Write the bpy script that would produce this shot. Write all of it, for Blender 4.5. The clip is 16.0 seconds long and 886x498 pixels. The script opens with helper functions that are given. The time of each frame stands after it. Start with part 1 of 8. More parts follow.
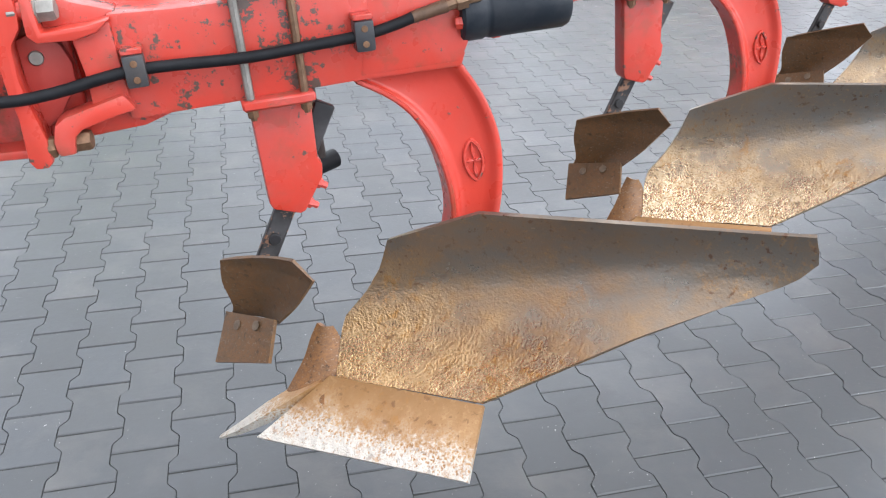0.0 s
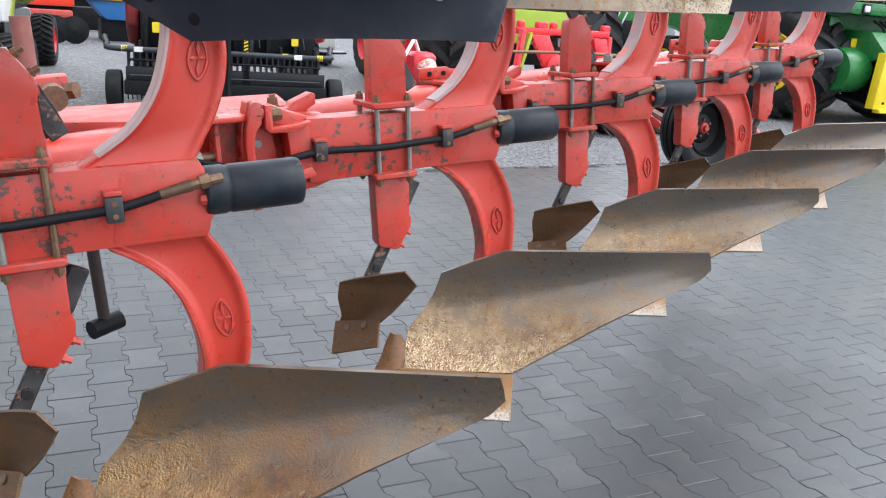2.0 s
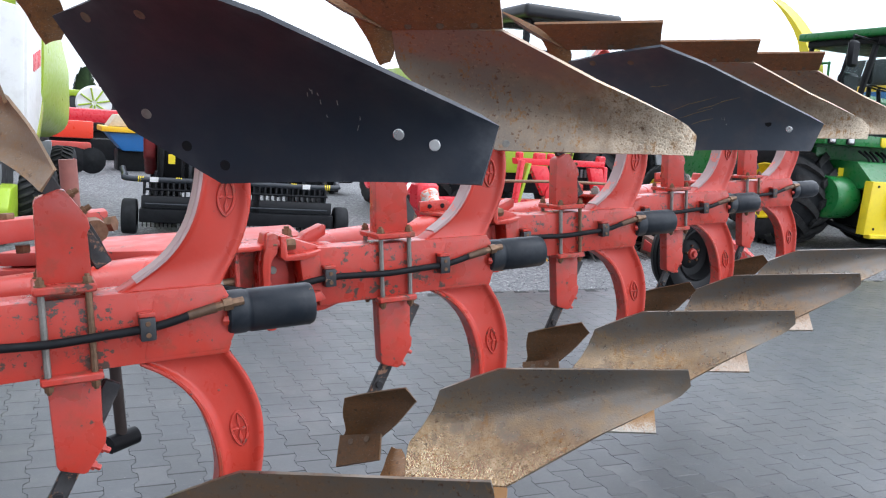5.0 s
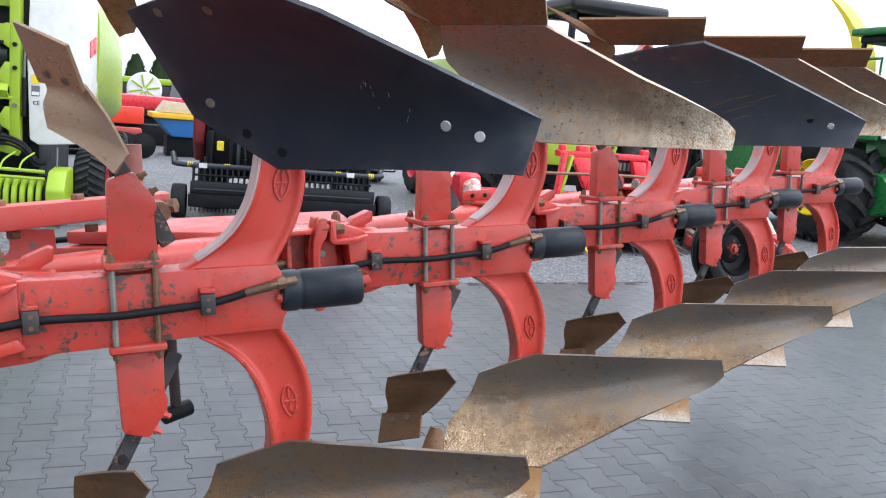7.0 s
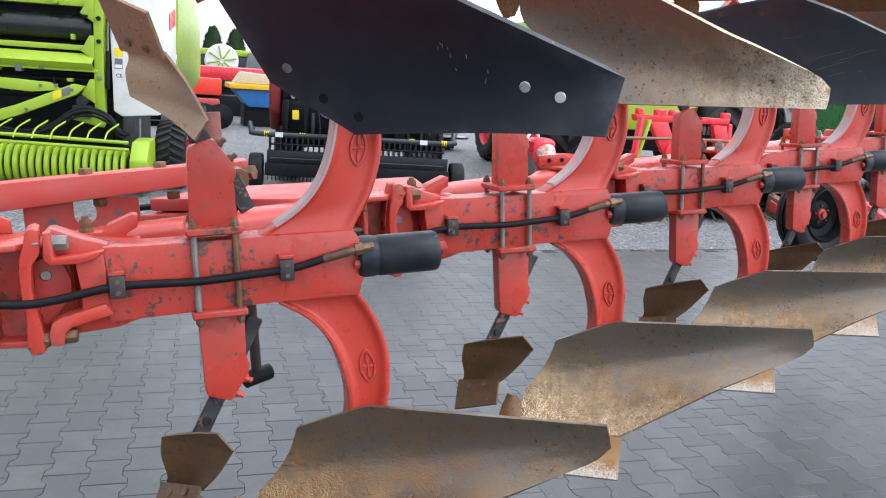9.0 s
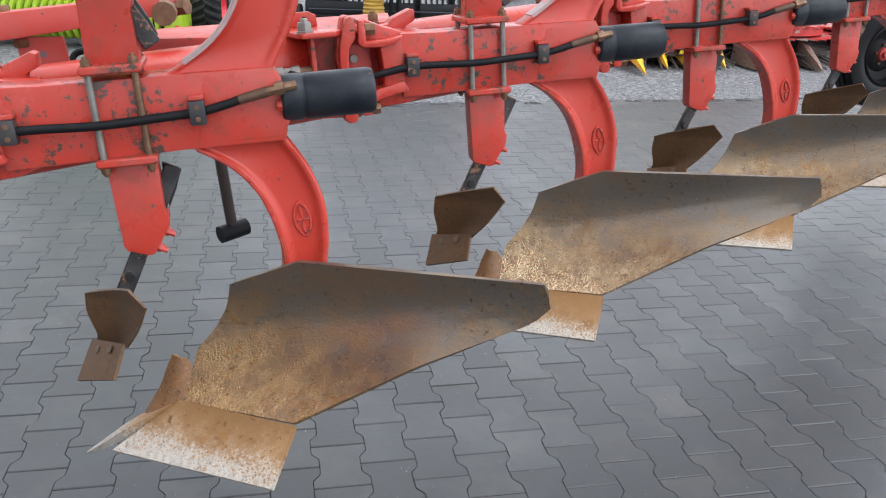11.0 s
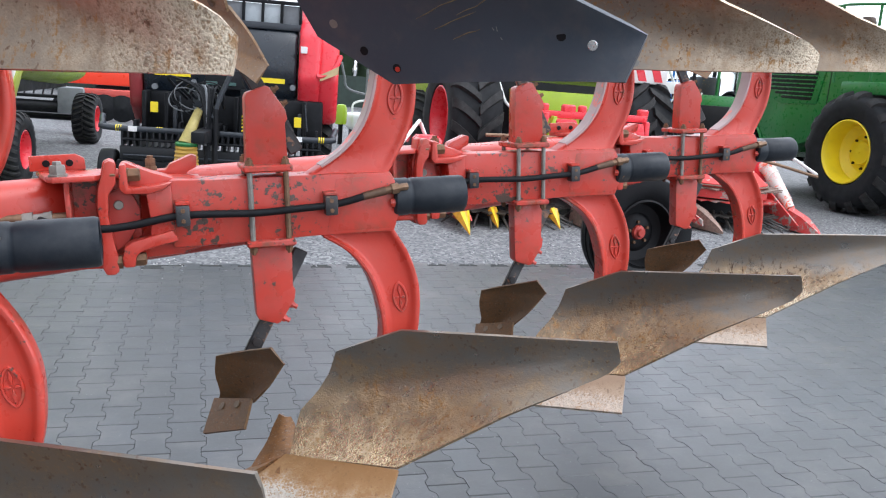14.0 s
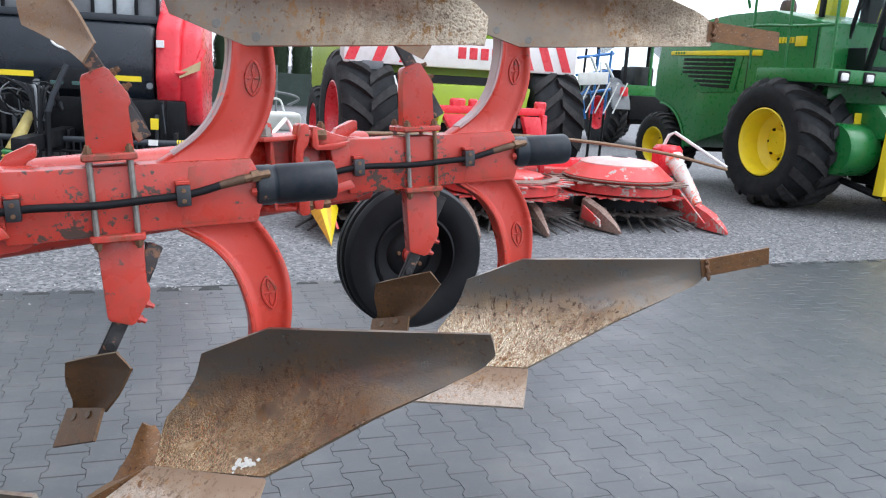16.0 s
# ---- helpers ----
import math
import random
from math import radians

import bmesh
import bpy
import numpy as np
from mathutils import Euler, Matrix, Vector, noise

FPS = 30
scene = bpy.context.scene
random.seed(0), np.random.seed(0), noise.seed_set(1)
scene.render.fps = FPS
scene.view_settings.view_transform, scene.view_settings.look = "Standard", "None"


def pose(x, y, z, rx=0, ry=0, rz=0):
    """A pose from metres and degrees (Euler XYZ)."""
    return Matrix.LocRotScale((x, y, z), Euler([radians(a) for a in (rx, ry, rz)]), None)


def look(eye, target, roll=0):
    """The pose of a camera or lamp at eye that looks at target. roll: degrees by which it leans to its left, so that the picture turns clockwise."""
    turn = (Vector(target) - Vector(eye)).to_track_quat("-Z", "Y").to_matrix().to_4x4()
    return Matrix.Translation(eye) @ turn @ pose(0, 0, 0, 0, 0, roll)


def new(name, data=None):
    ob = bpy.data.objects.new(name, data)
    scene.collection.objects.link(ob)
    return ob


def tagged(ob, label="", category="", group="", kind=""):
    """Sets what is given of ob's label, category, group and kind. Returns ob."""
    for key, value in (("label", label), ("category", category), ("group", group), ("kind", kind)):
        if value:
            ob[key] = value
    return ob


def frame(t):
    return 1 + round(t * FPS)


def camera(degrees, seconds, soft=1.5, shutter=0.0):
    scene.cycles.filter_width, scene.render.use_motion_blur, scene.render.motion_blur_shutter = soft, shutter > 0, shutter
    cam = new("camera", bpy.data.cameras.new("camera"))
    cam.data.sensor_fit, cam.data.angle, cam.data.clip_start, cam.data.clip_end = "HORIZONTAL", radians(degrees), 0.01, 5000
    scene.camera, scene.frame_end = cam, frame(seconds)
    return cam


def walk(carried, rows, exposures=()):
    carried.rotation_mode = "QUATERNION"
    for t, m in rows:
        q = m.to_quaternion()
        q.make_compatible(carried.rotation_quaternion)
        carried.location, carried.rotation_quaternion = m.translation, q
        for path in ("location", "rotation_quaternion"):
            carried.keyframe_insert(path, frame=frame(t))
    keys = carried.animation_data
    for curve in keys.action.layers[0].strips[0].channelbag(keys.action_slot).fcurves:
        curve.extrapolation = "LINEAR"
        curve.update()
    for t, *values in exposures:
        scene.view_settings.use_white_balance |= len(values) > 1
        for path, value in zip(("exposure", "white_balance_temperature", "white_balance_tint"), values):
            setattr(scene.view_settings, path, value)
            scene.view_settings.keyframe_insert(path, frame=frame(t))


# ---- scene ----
cam = camera(55.92, 16.0, 1.15)
# seconds, place, and turn about x, y, z in degrees
ROWS = [
    (0.0, -1.075, -1.063, 1.446, 61.80, -0.89, -16.92),
    (0.5, -1.127, -1.207, 1.488, 64.21, -1.99, -19.78),
    (1.0, -1.133, -1.281, 1.514, 68.62, -3.81, -23.47),
    (1.5, -1.047, -1.304, 1.523, 70.43, -4.25, -25.00),
    (2.0, -0.960, -1.344, 1.531, 73.31, -4.17, -27.05),
    (2.5, -0.889, -1.389, 1.556, 76.43, -4.65, -30.42),
    (3.0, -0.860, -1.427, 1.558, 78.89, -4.33, -33.59),
    (3.5, -0.851, -1.446, 1.562, 79.97, -3.87, -33.75),
    (4.0, -0.846, -1.477, 1.562, 80.66, -3.86, -33.75),
    (4.5, -0.953, -1.506, 1.576, 81.25, -3.61, -30.41),
    (4.7, -1.011, -1.519, 1.574, 81.75, -3.53, -28.21),
    (6.8, -1.096, -1.624, 1.571, 81.28, -4.99, -24.17),
    (7.0, -1.091, -1.626, 1.576, 80.94, -4.89, -23.87),
    (7.5, -1.091, -1.617, 1.572, 79.63, -4.67, -21.90),
    (8.0, -1.091, -1.603, 1.568, 78.97, -4.51, -20.19),
    (10.3, -1.083, -1.578, 1.538, 75.59, -4.06, -18.56),
    (10.5, -1.025, -1.556, 1.520, 73.81, -3.95, -19.21),
    (11.0, -0.736, -1.494, 1.497, 68.41, -2.21, -14.51),
    (11.5, -0.521, -1.348, 1.515, 66.73, -1.74, -15.09),
    (12.0, -0.303, -1.147, 1.537, 66.87, -3.17, -21.34),
    (12.5, -0.013, -1.029, 1.533, 68.76, -2.33, -19.97),
    (13.0, 0.218, -0.938, 1.579, 74.09, -4.46, -18.62),
    (13.5, 0.357, -0.870, 1.581, 74.91, -4.77, -19.14),
    (14.0, 0.609, -0.998, 1.572, 78.24, -4.41, -19.23),
    (14.5, 0.871, -0.940, 1.563, 78.69, -4.64, -27.00),
    (15.0, 1.119, -0.773, 1.595, 78.43, -4.51, -27.15),
    (15.5, 1.469, -0.669, 1.590, 78.27, -3.90, -24.30),
    (16.0, 1.823, -0.547, 1.602, 78.13, -3.31, -21.77),
]
walk(cam, [(t, pose(x, y, z, rx, ry, rz)) for t, x, y, z, rx, ry, rz in ROWS], ((0, 1.0, 6310, 10), (0.5, 1.05, 6310, 10), (1.5, 0.72, 6310, 10), (3.0, 0.45, 6110, 10), (3.5, 0.36, 6060, 10), (4.5, 0.34, 6060, 10), (7.0, 0.44, 6060, 10), (8.0, 0.46, 6060, 10), (10.5, 0.42, 6260, 10), (11.0, 0.42, 6360, 10), (11.5, 0.98, 6550, 10), (12.0, 1.05, 6550, 10), (12.5, 0.92, 6470, 10), (13.0, 0.58, 6310, 10), (13.5, 0.45, 6210, 10), (14.5, 0.44, 6110, 10), (16, 0.36, 6060, 10)))

# ---------------------------------------------------------------- light
world = bpy.data.worlds.new("overcast_sky")
scene.world = world
world.use_nodes = True
wn, wl = world.node_tree.nodes, world.node_tree.links
wn.clear()
w_out = wn.new("ShaderNodeOutputWorld")
w_bg = wn.new("ShaderNodeBackground")
w_sky = wn.new("ShaderNodeTexSky")
w_sky.sky_type = "NISHITA"
w_sky.sun_disc = False
w_sky.sun_elevation, w_sky.sun_rotation = radians(56), radians(129)
w_mul = wn.new("ShaderNodeMix")
w_mul.data_type = "RGBA"
w_mul.inputs[0].default_value = 0.93
w_mul.inputs[7].default_value = (10.3, 10.6, 11.3, 1)
wl.new(w_sky.outputs[0], w_mul.inputs[6])
wl.new(w_mul.outputs[2], w_bg.inputs[0])
# an overcast sky is about three times as bright overhead as at the horizon
w_tc, w_sep, w_map = wn.new("ShaderNodeTexCoord"), wn.new("ShaderNodeSeparateXYZ"), wn.new("ShaderNodeMapRange")
wl.new(w_tc.outputs["Generated"], w_sep.inputs[0])
wl.new(w_sep.outputs[2], w_map.inputs[0])
w_map.inputs[3].default_value, w_map.inputs[4].default_value = 0.112, 0.170
# the cloud is thinner, and so brighter, towards the veiled sun
w_side = wn.new("ShaderNodeMapRange")
w_side.inputs[1].default_value, w_side.inputs[2].default_value = -1.0, 1.0
w_side.inputs[3].default_value, w_side.inputs[4].default_value = 0.44, 1.60
wl.new(w_sep.outputs[0], w_side.inputs[0])
w_both = wn.new("ShaderNodeMath")
w_both.operation = "MULTIPLY"
wl.new(w_map.outputs[0], w_both.inputs[0])
wl.new(w_side.outputs[0], w_both.inputs[1])
wl.new(w_both.outputs[0], w_bg.inputs[1])
wl.new(w_bg.outputs[0], w_out.inputs[0])
sun_data = bpy.data.lights.new("sun", "SUN")
sun_data.energy, sun_data.angle, sun_data.color = 0.75, radians(35), (1.0, 0.985, 0.97)
sun = new("sun", sun_data)
sun.matrix_world = look((10, -8, 19), (0, 0, 0))


# ---------------------------------------------------------------- materials
MATS = {}


def nodes_of(name):
    m = bpy.data.materials.new(name)
    m.use_nodes = True
    nt = m.node_tree
    return m, nt, nt.nodes["Principled BSDF"]


def shifted(nt):
    """Object coordinates moved by a random step for each object, so that repeats differ."""
    tc, oi = nt.nodes.new("ShaderNodeTexCoord"), nt.nodes.new("ShaderNodeObjectInfo")
    sc, ad = nt.nodes.new("ShaderNodeVectorMath"), nt.nodes.new("ShaderNodeVectorMath")
    sc.operation, ad.operation = "SCALE", "ADD"
    sc.inputs[0].default_value = (13.0, 7.0, 11.0)
    nt.links.new(oi.outputs["Random"], sc.inputs["Scale"])
    nt.links.new(tc.outputs["Object"], ad.inputs[0])
    nt.links.new(sc.outputs[0], ad.inputs[1])
    return ad.outputs[0]


def math_node(nt, op, a, b=None, clamp=False):
    n = nt.nodes.new("ShaderNodeMath")
    n.operation, n.use_clamp = op, clamp
    for sock, v in ((n.inputs[0], a), (n.inputs[1], b)):
        if isinstance(v, (int, float)):
            sock.default_value = v
        elif v is not None:
            nt.links.new(v, sock)
    return n.outputs[0]


def tex_noise(nt, scale, detail=4.0, rough=0.55, coords="Object", stretch=None):
    src = shifted(nt) if coords == "Object" else nt.nodes.new("ShaderNodeTexCoord").outputs[coords]
    n = nt.nodes.new("ShaderNodeTexNoise")
    n.inputs["Scale"].default_value, n.inputs["Detail"].default_value, n.inputs["Roughness"].default_value = scale, detail, rough
    if stretch:
        mp = nt.nodes.new("ShaderNodeMapping")
        mp.inputs["Scale"].default_value = stretch
        nt.links.new(src, mp.inputs[0])
        nt.links.new(mp.outputs[0], n.inputs[0])
    else:
        nt.links.new(src, n.inputs[0])
    return n.outputs["Fac"]


def ramp(nt, fac, stops):
    r = nt.nodes.new("ShaderNodeValToRGB")
    els = r.color_ramp.elements
    while len(els) < len(stops):
        els.new(0.5)
    for e, (p, c) in zip(els, stops):
        e.position = p
        e.color = (c, c, c, 1) if isinstance(c, (int, float)) else (*c, 1)
    nt.links.new(fac, r.inputs[0])
    return r.outputs[0]


def mix(nt, fac, a, b, mode="MIX"):
    n = nt.nodes.new("ShaderNodeMix")
    n.data_type, n.blend_type = "RGBA", mode
    for sock, v in ((n.inputs[0], fac), (n.inputs[6], a), (n.inputs[7], b)):
        if isinstance(v, (int, float)):
            sock.default_value = v if sock == n.inputs[0] else (v, v, v, 1)
        elif isinstance(v, tuple):
            sock.default_value = (*v, 1)
        else:
            nt.links.new(v, sock)
    return n.outputs[2]


def bump(nt, bsdf, height, strength=0.3, dist=0.002):
    b = nt.nodes.new("ShaderNodeBump")
    b.inputs["Strength"].default_value, b.inputs["Distance"].default_value = strength, dist
    nt.links.new(height, b.inputs["Height"])
    nt.links.new(b.outputs[0], bsdf.inputs["Normal"])


def paint(name, base, wear=(0.09, 0.07, 0.06), amount=0.62, rough=0.42, grime=0.25, wear_scale=26, spots=True, worn_at=None, rust_edge=False):
    """Coated metal: slight fading, dust and, where spots is set, chipped patches down to dark metal."""
    if name in MATS:
        return MATS[name]
    m, nt, b = nodes_of(name)
    fade = tex_noise(nt, 2.3, 5)
    col = mix(nt, ramp(nt, fade, [(0.35, 0.0), (0.7, 1.0)]), base, tuple(min(1, c * 1.10 + 0.006) for c in base))
    dust = ramp(nt, tex_noise(nt, 9, 7, 0.65), [(0.5, 0.0), (0.78, grime)])
    col = mix(nt, dust, col, (0.24, 0.17, 0.125))
    rg = ramp(nt, tex_noise(nt, 14, 4), [(0.3, rough - 0.1), (0.75, rough + 0.14)])
    if spots:
        geo = nt.nodes.new("ShaderNodeNewGeometry")
        edge = ramp(nt, geo.outputs["Pointiness"], [(0.51, 0.0), (0.60, 1.0)])
        big = tex_noise(nt, wear_scale * 0.22, 3)
        fine = tex_noise(nt, wear_scale * 1.7, 5, 0.68)
        both = mix(nt, 0.45, mix(nt, 0.35, tex_noise(nt, wear_scale * 0.55, 4, 0.62, stretch=(0.8, 1, 1.25)), big), fine)
        field = math_node(nt, "ADD", both, math_node(nt, "MULTIPLY", edge, 0.052))
        if worn_at:
            tc, sep = nt.nodes.new("ShaderNodeTexCoord"), nt.nodes.new("ShaderNodeSeparateXYZ")
            nt.links.new(tc.outputs["Object"], sep.inputs[0])
            off = math_node(nt, "ABSOLUTE", math_node(nt, "SUBTRACT", sep.outputs[0], worn_at[0]))
            near = ramp(nt, math_node(nt, "DIVIDE", off, worn_at[1]), [(0.55, 1.0), (1.0, 0.0)])
            field = math_node(nt, "ADD", field, math_node(nt, "MULTIPLY", near, worn_at[2]))
        rub = math_node(nt, "MULTIPLY", edge, ramp(nt, tex_noise(nt, 11, 5, 0.6), [(0.42, 0.0), (0.7, 0.75)]))
        col = mix(nt, rub, col, tuple(c * 0.8 + 0.08 for c in base))
        if rust_edge:
            rusty = math_node(nt, "MULTIPLY", ramp(nt, edge, [(0.25, 0.0), (0.9, 1.0)]), ramp(nt, tex_noise(nt, 19, 5, 0.65), [(0.50, 0.0), (0.64, 0.8)]))
            col = mix(nt, rusty, col, (0.17, 0.075, 0.042))
        chip = ramp(nt, field, [(amount, 0.0), (amount + 0.018, 1.0)])
        col = mix(nt, chip, col, mix(nt, fine, wear, tuple(c * 2.4 for c in wear)))
        bump(nt, b, math_node(nt, "ADD", mix(nt, 0.5, chip, fine), math_node(nt, "MULTIPLY", tex_noise(nt, 24, 2, 0.5), 1.3)), 0.26, 0.0025)
    else:
        bump(nt, b, tex_noise(nt, 60, 3), 0.06, 0.001)
    nt.links.new(col, b.inputs["Base Color"])
    nt.links.new(rg, b.inputs["Roughness"])
    MATS[name] = m
    return m


def plain(name, base, rough=0.5, metal=0.0, var=0.25, scale=18, bmp=0.1):
    if name in MATS:
        return MATS[name]
    m, nt, b = nodes_of(name)
    col = mix(nt, ramp(nt, tex_noise(nt, scale, 6, 0.65), [(0.3, 0.0), (0.75, 1.0)]), tuple(c * (1 - var) for c in base), tuple(min(1, c * (1 + var * 0.5) + 0.004) for c in base))
    nt.links.new(col, b.inputs["Base Color"])
    b.inputs["Metallic"].default_value = metal
    nt.links.new(ramp(nt, tex_noise(nt, scale * 0.6, 4), [(0.3, max(0.03, rough - 0.1)), (0.75, min(1, rough + 0.12))]), b.inputs["Roughness"])
    if bmp:
        bump(nt, b, tex_noise(nt, scale * 5, 4), bmp, 0.002)
    MATS[name] = m
    return m


def rust(name, bare, brown, orange, bare_at=0.5, pits=1.0, metal=0.6, band=None, shine=0.3):
    """Soil-polished steel gone rusty: bare metal, brown film and bright rust in streaky patches, pitted.
    band: the heights off the arm's middle between which the rust sets in."""
    if name in MATS:
        return MATS[name]
    m, nt, b = nodes_of(name)
    big = tex_noise(nt, 4.2, 6, 0.62)
    mid = tex_noise(nt, 24, 7, 0.72, stretch=(1, 1, 1.8))
    fine = tex_noise(nt, 170, 5, 0.75, stretch=(0.55, 1, 1.3))
    spots = tex_noise(nt, 75, 3, 0.6)
    blend = mix(nt, 0.45, big, mid)
    if band:
        tc = nt.nodes.new("ShaderNodeTexCoord")
        sep = nt.nodes.new("ShaderNodeSeparateXYZ")
        nt.links.new(tc.outputs["Object"], sep.inputs[0])
        ab = nt.nodes.new("ShaderNodeMath")
        ab.operation = "ABSOLUTE"
        nt.links.new(sep.outputs[2], ab.inputs[0])
        mr = nt.nodes.new("ShaderNodeMapRange")
        mr.inputs[1].default_value, mr.inputs[2].default_value = band
        mr.inputs[3].default_value, mr.inputs[4].default_value = 0.30, 0.72
        nt.links.new(ab.outputs[0], mr.inputs[0])
        blend = mix(nt, 0.55, blend, mr.outputs[0])
    f1 = ramp(nt, blend, [(bare_at - 0.09, 0.0), (bare_at + 0.09, 1.0)])
    col = mix(nt, f1, bare, brown)
    f2 = ramp(nt, mix(nt, 0.5, mix(nt, 0.6, mid, blend), fine), [(0.47, 0.0), (0.60, 0.9)])
    col = mix(nt, f2, col, orange)
    f3 = ramp(nt, spots, [(0.60, 0.0), (0.70, 0.8)])
    col = mix(nt, mix(nt, f1, 0.15, f3), col, tuple(c * 0.35 for c in brown))
    f4 = ramp(nt, fine, [(0.34, 0.85), (0.43, 0.0)])
    col = mix(nt, mix(nt, f1, 0.0, f4), col, tuple(min(1, c * 1.6 + 0.05) for c in bare))
    nt.links.new(col, b.inputs["Base Color"])
    nt.links.new(ramp(nt, mix(nt, 0.5, f1, f2), [(0.1, metal), (0.8, metal * 0.45)]), b.inputs["Metallic"])
    nt.links.new(ramp(nt, mix(nt, 0.5, f1, f2), [(0.0, shine), (0.8, shine + 0.16)]), b.inputs["Roughness"])
    bump(nt, b, mix(nt, mix(nt, f1, 0.25, 0.8), mid, fine), 0.30 * pits, 0.004)
    MATS[name] = m
    return m


def worn_steel(name, film, brown, gold, glint, band, metal=0.75, gloss=0.25, grain=1.0, relief=1.0, drips=0.0, specks=0.5, pale=0.0, axis=2):
    """Ground-polished steel: a smooth grey-brown film that passes into grainy golden rust, worn bright on the grains
    and tinted there with sky glints.
    band: heights off the arm's middle over which one passes into the other (or, for axis 0, lengths along the arm);
    drips: dark runs of old soil; pale: bare worn metal past the band."""
    if name in MATS:
        return MATS[name]
    m, nt, b = nodes_of(name)
    tc, sep = nt.nodes.new("ShaderNodeTexCoord"), nt.nodes.new("ShaderNodeSeparateXYZ")
    nt.links.new(tc.outputs["Object"], sep.inputs[0])
    mr = nt.nodes.new("ShaderNodeMapRange")
    mr.inputs[1].default_value, mr.inputs[2].default_value = band
    nt.links.new(math_node(nt, "ABSOLUTE", sep.outputs[axis]), mr.inputs[0])
    big = tex_noise(nt, 3.2, 3, 0.5)
    mid = tex_noise(nt, 13, 5, 0.6, stretch=(0.8, 1, 1.5))
    cell = nt.nodes.new("ShaderNodeTexVoronoi")
    cell.inputs["Scale"].default_value, cell.inputs["Detail"].default_value = 150 * grain, 1.0
    warp = nt.nodes.new("ShaderNodeVectorMath")
    warp.operation = "ADD"
    nt.links.new(shifted(nt), warp.inputs[0])
    nt.links.new(math_node(nt, "MULTIPLY", tex_noise(nt, 60 * grain, 2, 0.5), 0.006), warp.inputs[1])
    nt.links.new(warp.outputs[0], cell.inputs["Vector"])
    pits = math_node(nt, "ADD", math_node(nt, "MULTIPLY", cell.outputs["Distance"], 0.75), 0.13)
    fine = tex_noise(nt, 260 * grain, 1, 0.5)
    grains = mix(nt, 0.5, pits, fine)
    wander = math_node(nt, "ADD", math_node(nt, "MULTIPLY", math_node(nt, "SUBTRACT", big, 0.5), 0.60), math_node(nt, "MULTIPLY", math_node(nt, "SUBTRACT", mid, 0.5), 0.40))
    streak = tex_noise(nt, 1.0, 5, 0.65, stretch=(30, 30, 6))
    zone = math_node(nt, "ADD", mr.outputs[0], wander)
    # beyond the band: rust, with the sky's reflection worked into its brighter colour
    low = ramp(nt, zone, [(0.10, 0.0), (0.90, 1.0)])
    # smooth film with faint cloudy tones
    top = mix(nt, ramp(nt, mid, [(0.35, 0.0), (0.70, 0.55)]), film, brown)
    top = mix(nt, ramp(nt, big, [(0.40, 0.0), (0.65, 0.5)]), top, tuple(c * 0.72 for c in film))
    top = mix(nt, math_node(nt, "MULTIPLY", ramp(nt, tex_noise(nt, 95, 3, 0.6), [(0.56, 0.0), (0.66, 0.40)]), ramp(nt, mix(nt, 0.5, big, mid), [(0.44, 0.0), (0.62, 1.0)])), top, gold)
    # rust: brown in the pits, gold on the slopes, bright metal and painted sky glints on the crests
    bed = mix(nt, ramp(nt, mix(nt, 0.5, mid, streak), [(0.36, 0.0), (0.62, 1.0)]), brown, gold)
    grainy = mix(nt, ramp(nt, grains, [(0.32, 0.75), (0.47, 0.0)]), bed, tuple(c * k for c, k in zip(brown, (0.66, 0.50, 0.36))))
    crest = math_node(nt, "MULTIPLY", ramp(nt, grains, [(0.47, 0.0), (0.62, 0.85)]), ramp(nt, math_node(nt, "ADD", zone, math_node(nt, "SUBTRACT", streak, 0.5)), [(0.45, 0.0), (1.05, 1.0)]))
    grainy = mix(nt, crest, grainy, glint)
    col = mix(nt, low, top, grainy)
    if pale:
        bare = ramp(nt, math_node(nt, "ADD", zone, math_node(nt, "MULTIPLY", math_node(nt, "SUBTRACT", grains, 0.5), 0.9)), [(0.80, 0.0), (1.02, pale)])
        col = mix(nt, bare, col, mix(nt, ramp(nt, tex_noise(nt, 40, 5, 0.7, stretch=(1.6, 1, 0.5)), [(0.40, 0.0), (0.62, 1.0)]), glint, tuple(c * 0.80 for c in glint)))
    spot = math_node(nt, "MULTIPLY", ramp(nt, tex_noise(nt, 62, 3, 0.6), [(0.60, 0.0), (0.68, 0.8)]), ramp(nt, big, [(0.38, 0.15), (0.60, specks)]))
    col = mix(nt, spot, col, (0.13, 0.060, 0.030))
    rusty = math_node(nt, "MULTIPLY", ramp(nt, tex_noise(nt, 48, 5, 0.75, stretch=(1, 1, 0.7)), [(0.53, 0.0), (0.62, 0.85)]), ramp(nt, tex_noise(nt, 6.5, 3, 0.5), [(0.40, 0.0), (0.58, specks)]))
    col = mix(nt, math_node(nt, "MULTIPLY", rusty, ramp(nt, zone, [(0.05, 0.25 if axis == 2 else 0.8), (0.55, 1.0)])), col, (0.36, 0.17, 0.045))
    if drips:
        run = math_node(nt, "MULTIPLY", ramp(nt, tex_noise(nt, 1.0, 4, 0.7, stretch=(70, 70, 22)), [(0.55, 0.0), (0.63, drips)]), ramp(nt, zone, [(0.05, 0.0), (0.35, 1.0), (0.80, 1.0), (1.1, 0.2)]))
        col = mix(nt, run, col, (0.075, 0.040, 0.025))
    nt.links.new(col, b.inputs["Base Color"])
    b.inputs["Metallic"].default_value = metal
    rough = math_node(nt, "ADD", ramp(nt, low, [(0.0, gloss + 0.06), (1.0, gloss)]), math_node(nt, "MULTIPLY", math_node(nt, "SUBTRACT", mid, 0.5), 0.22))
    nt.links.new(rough, b.inputs["Roughness"])
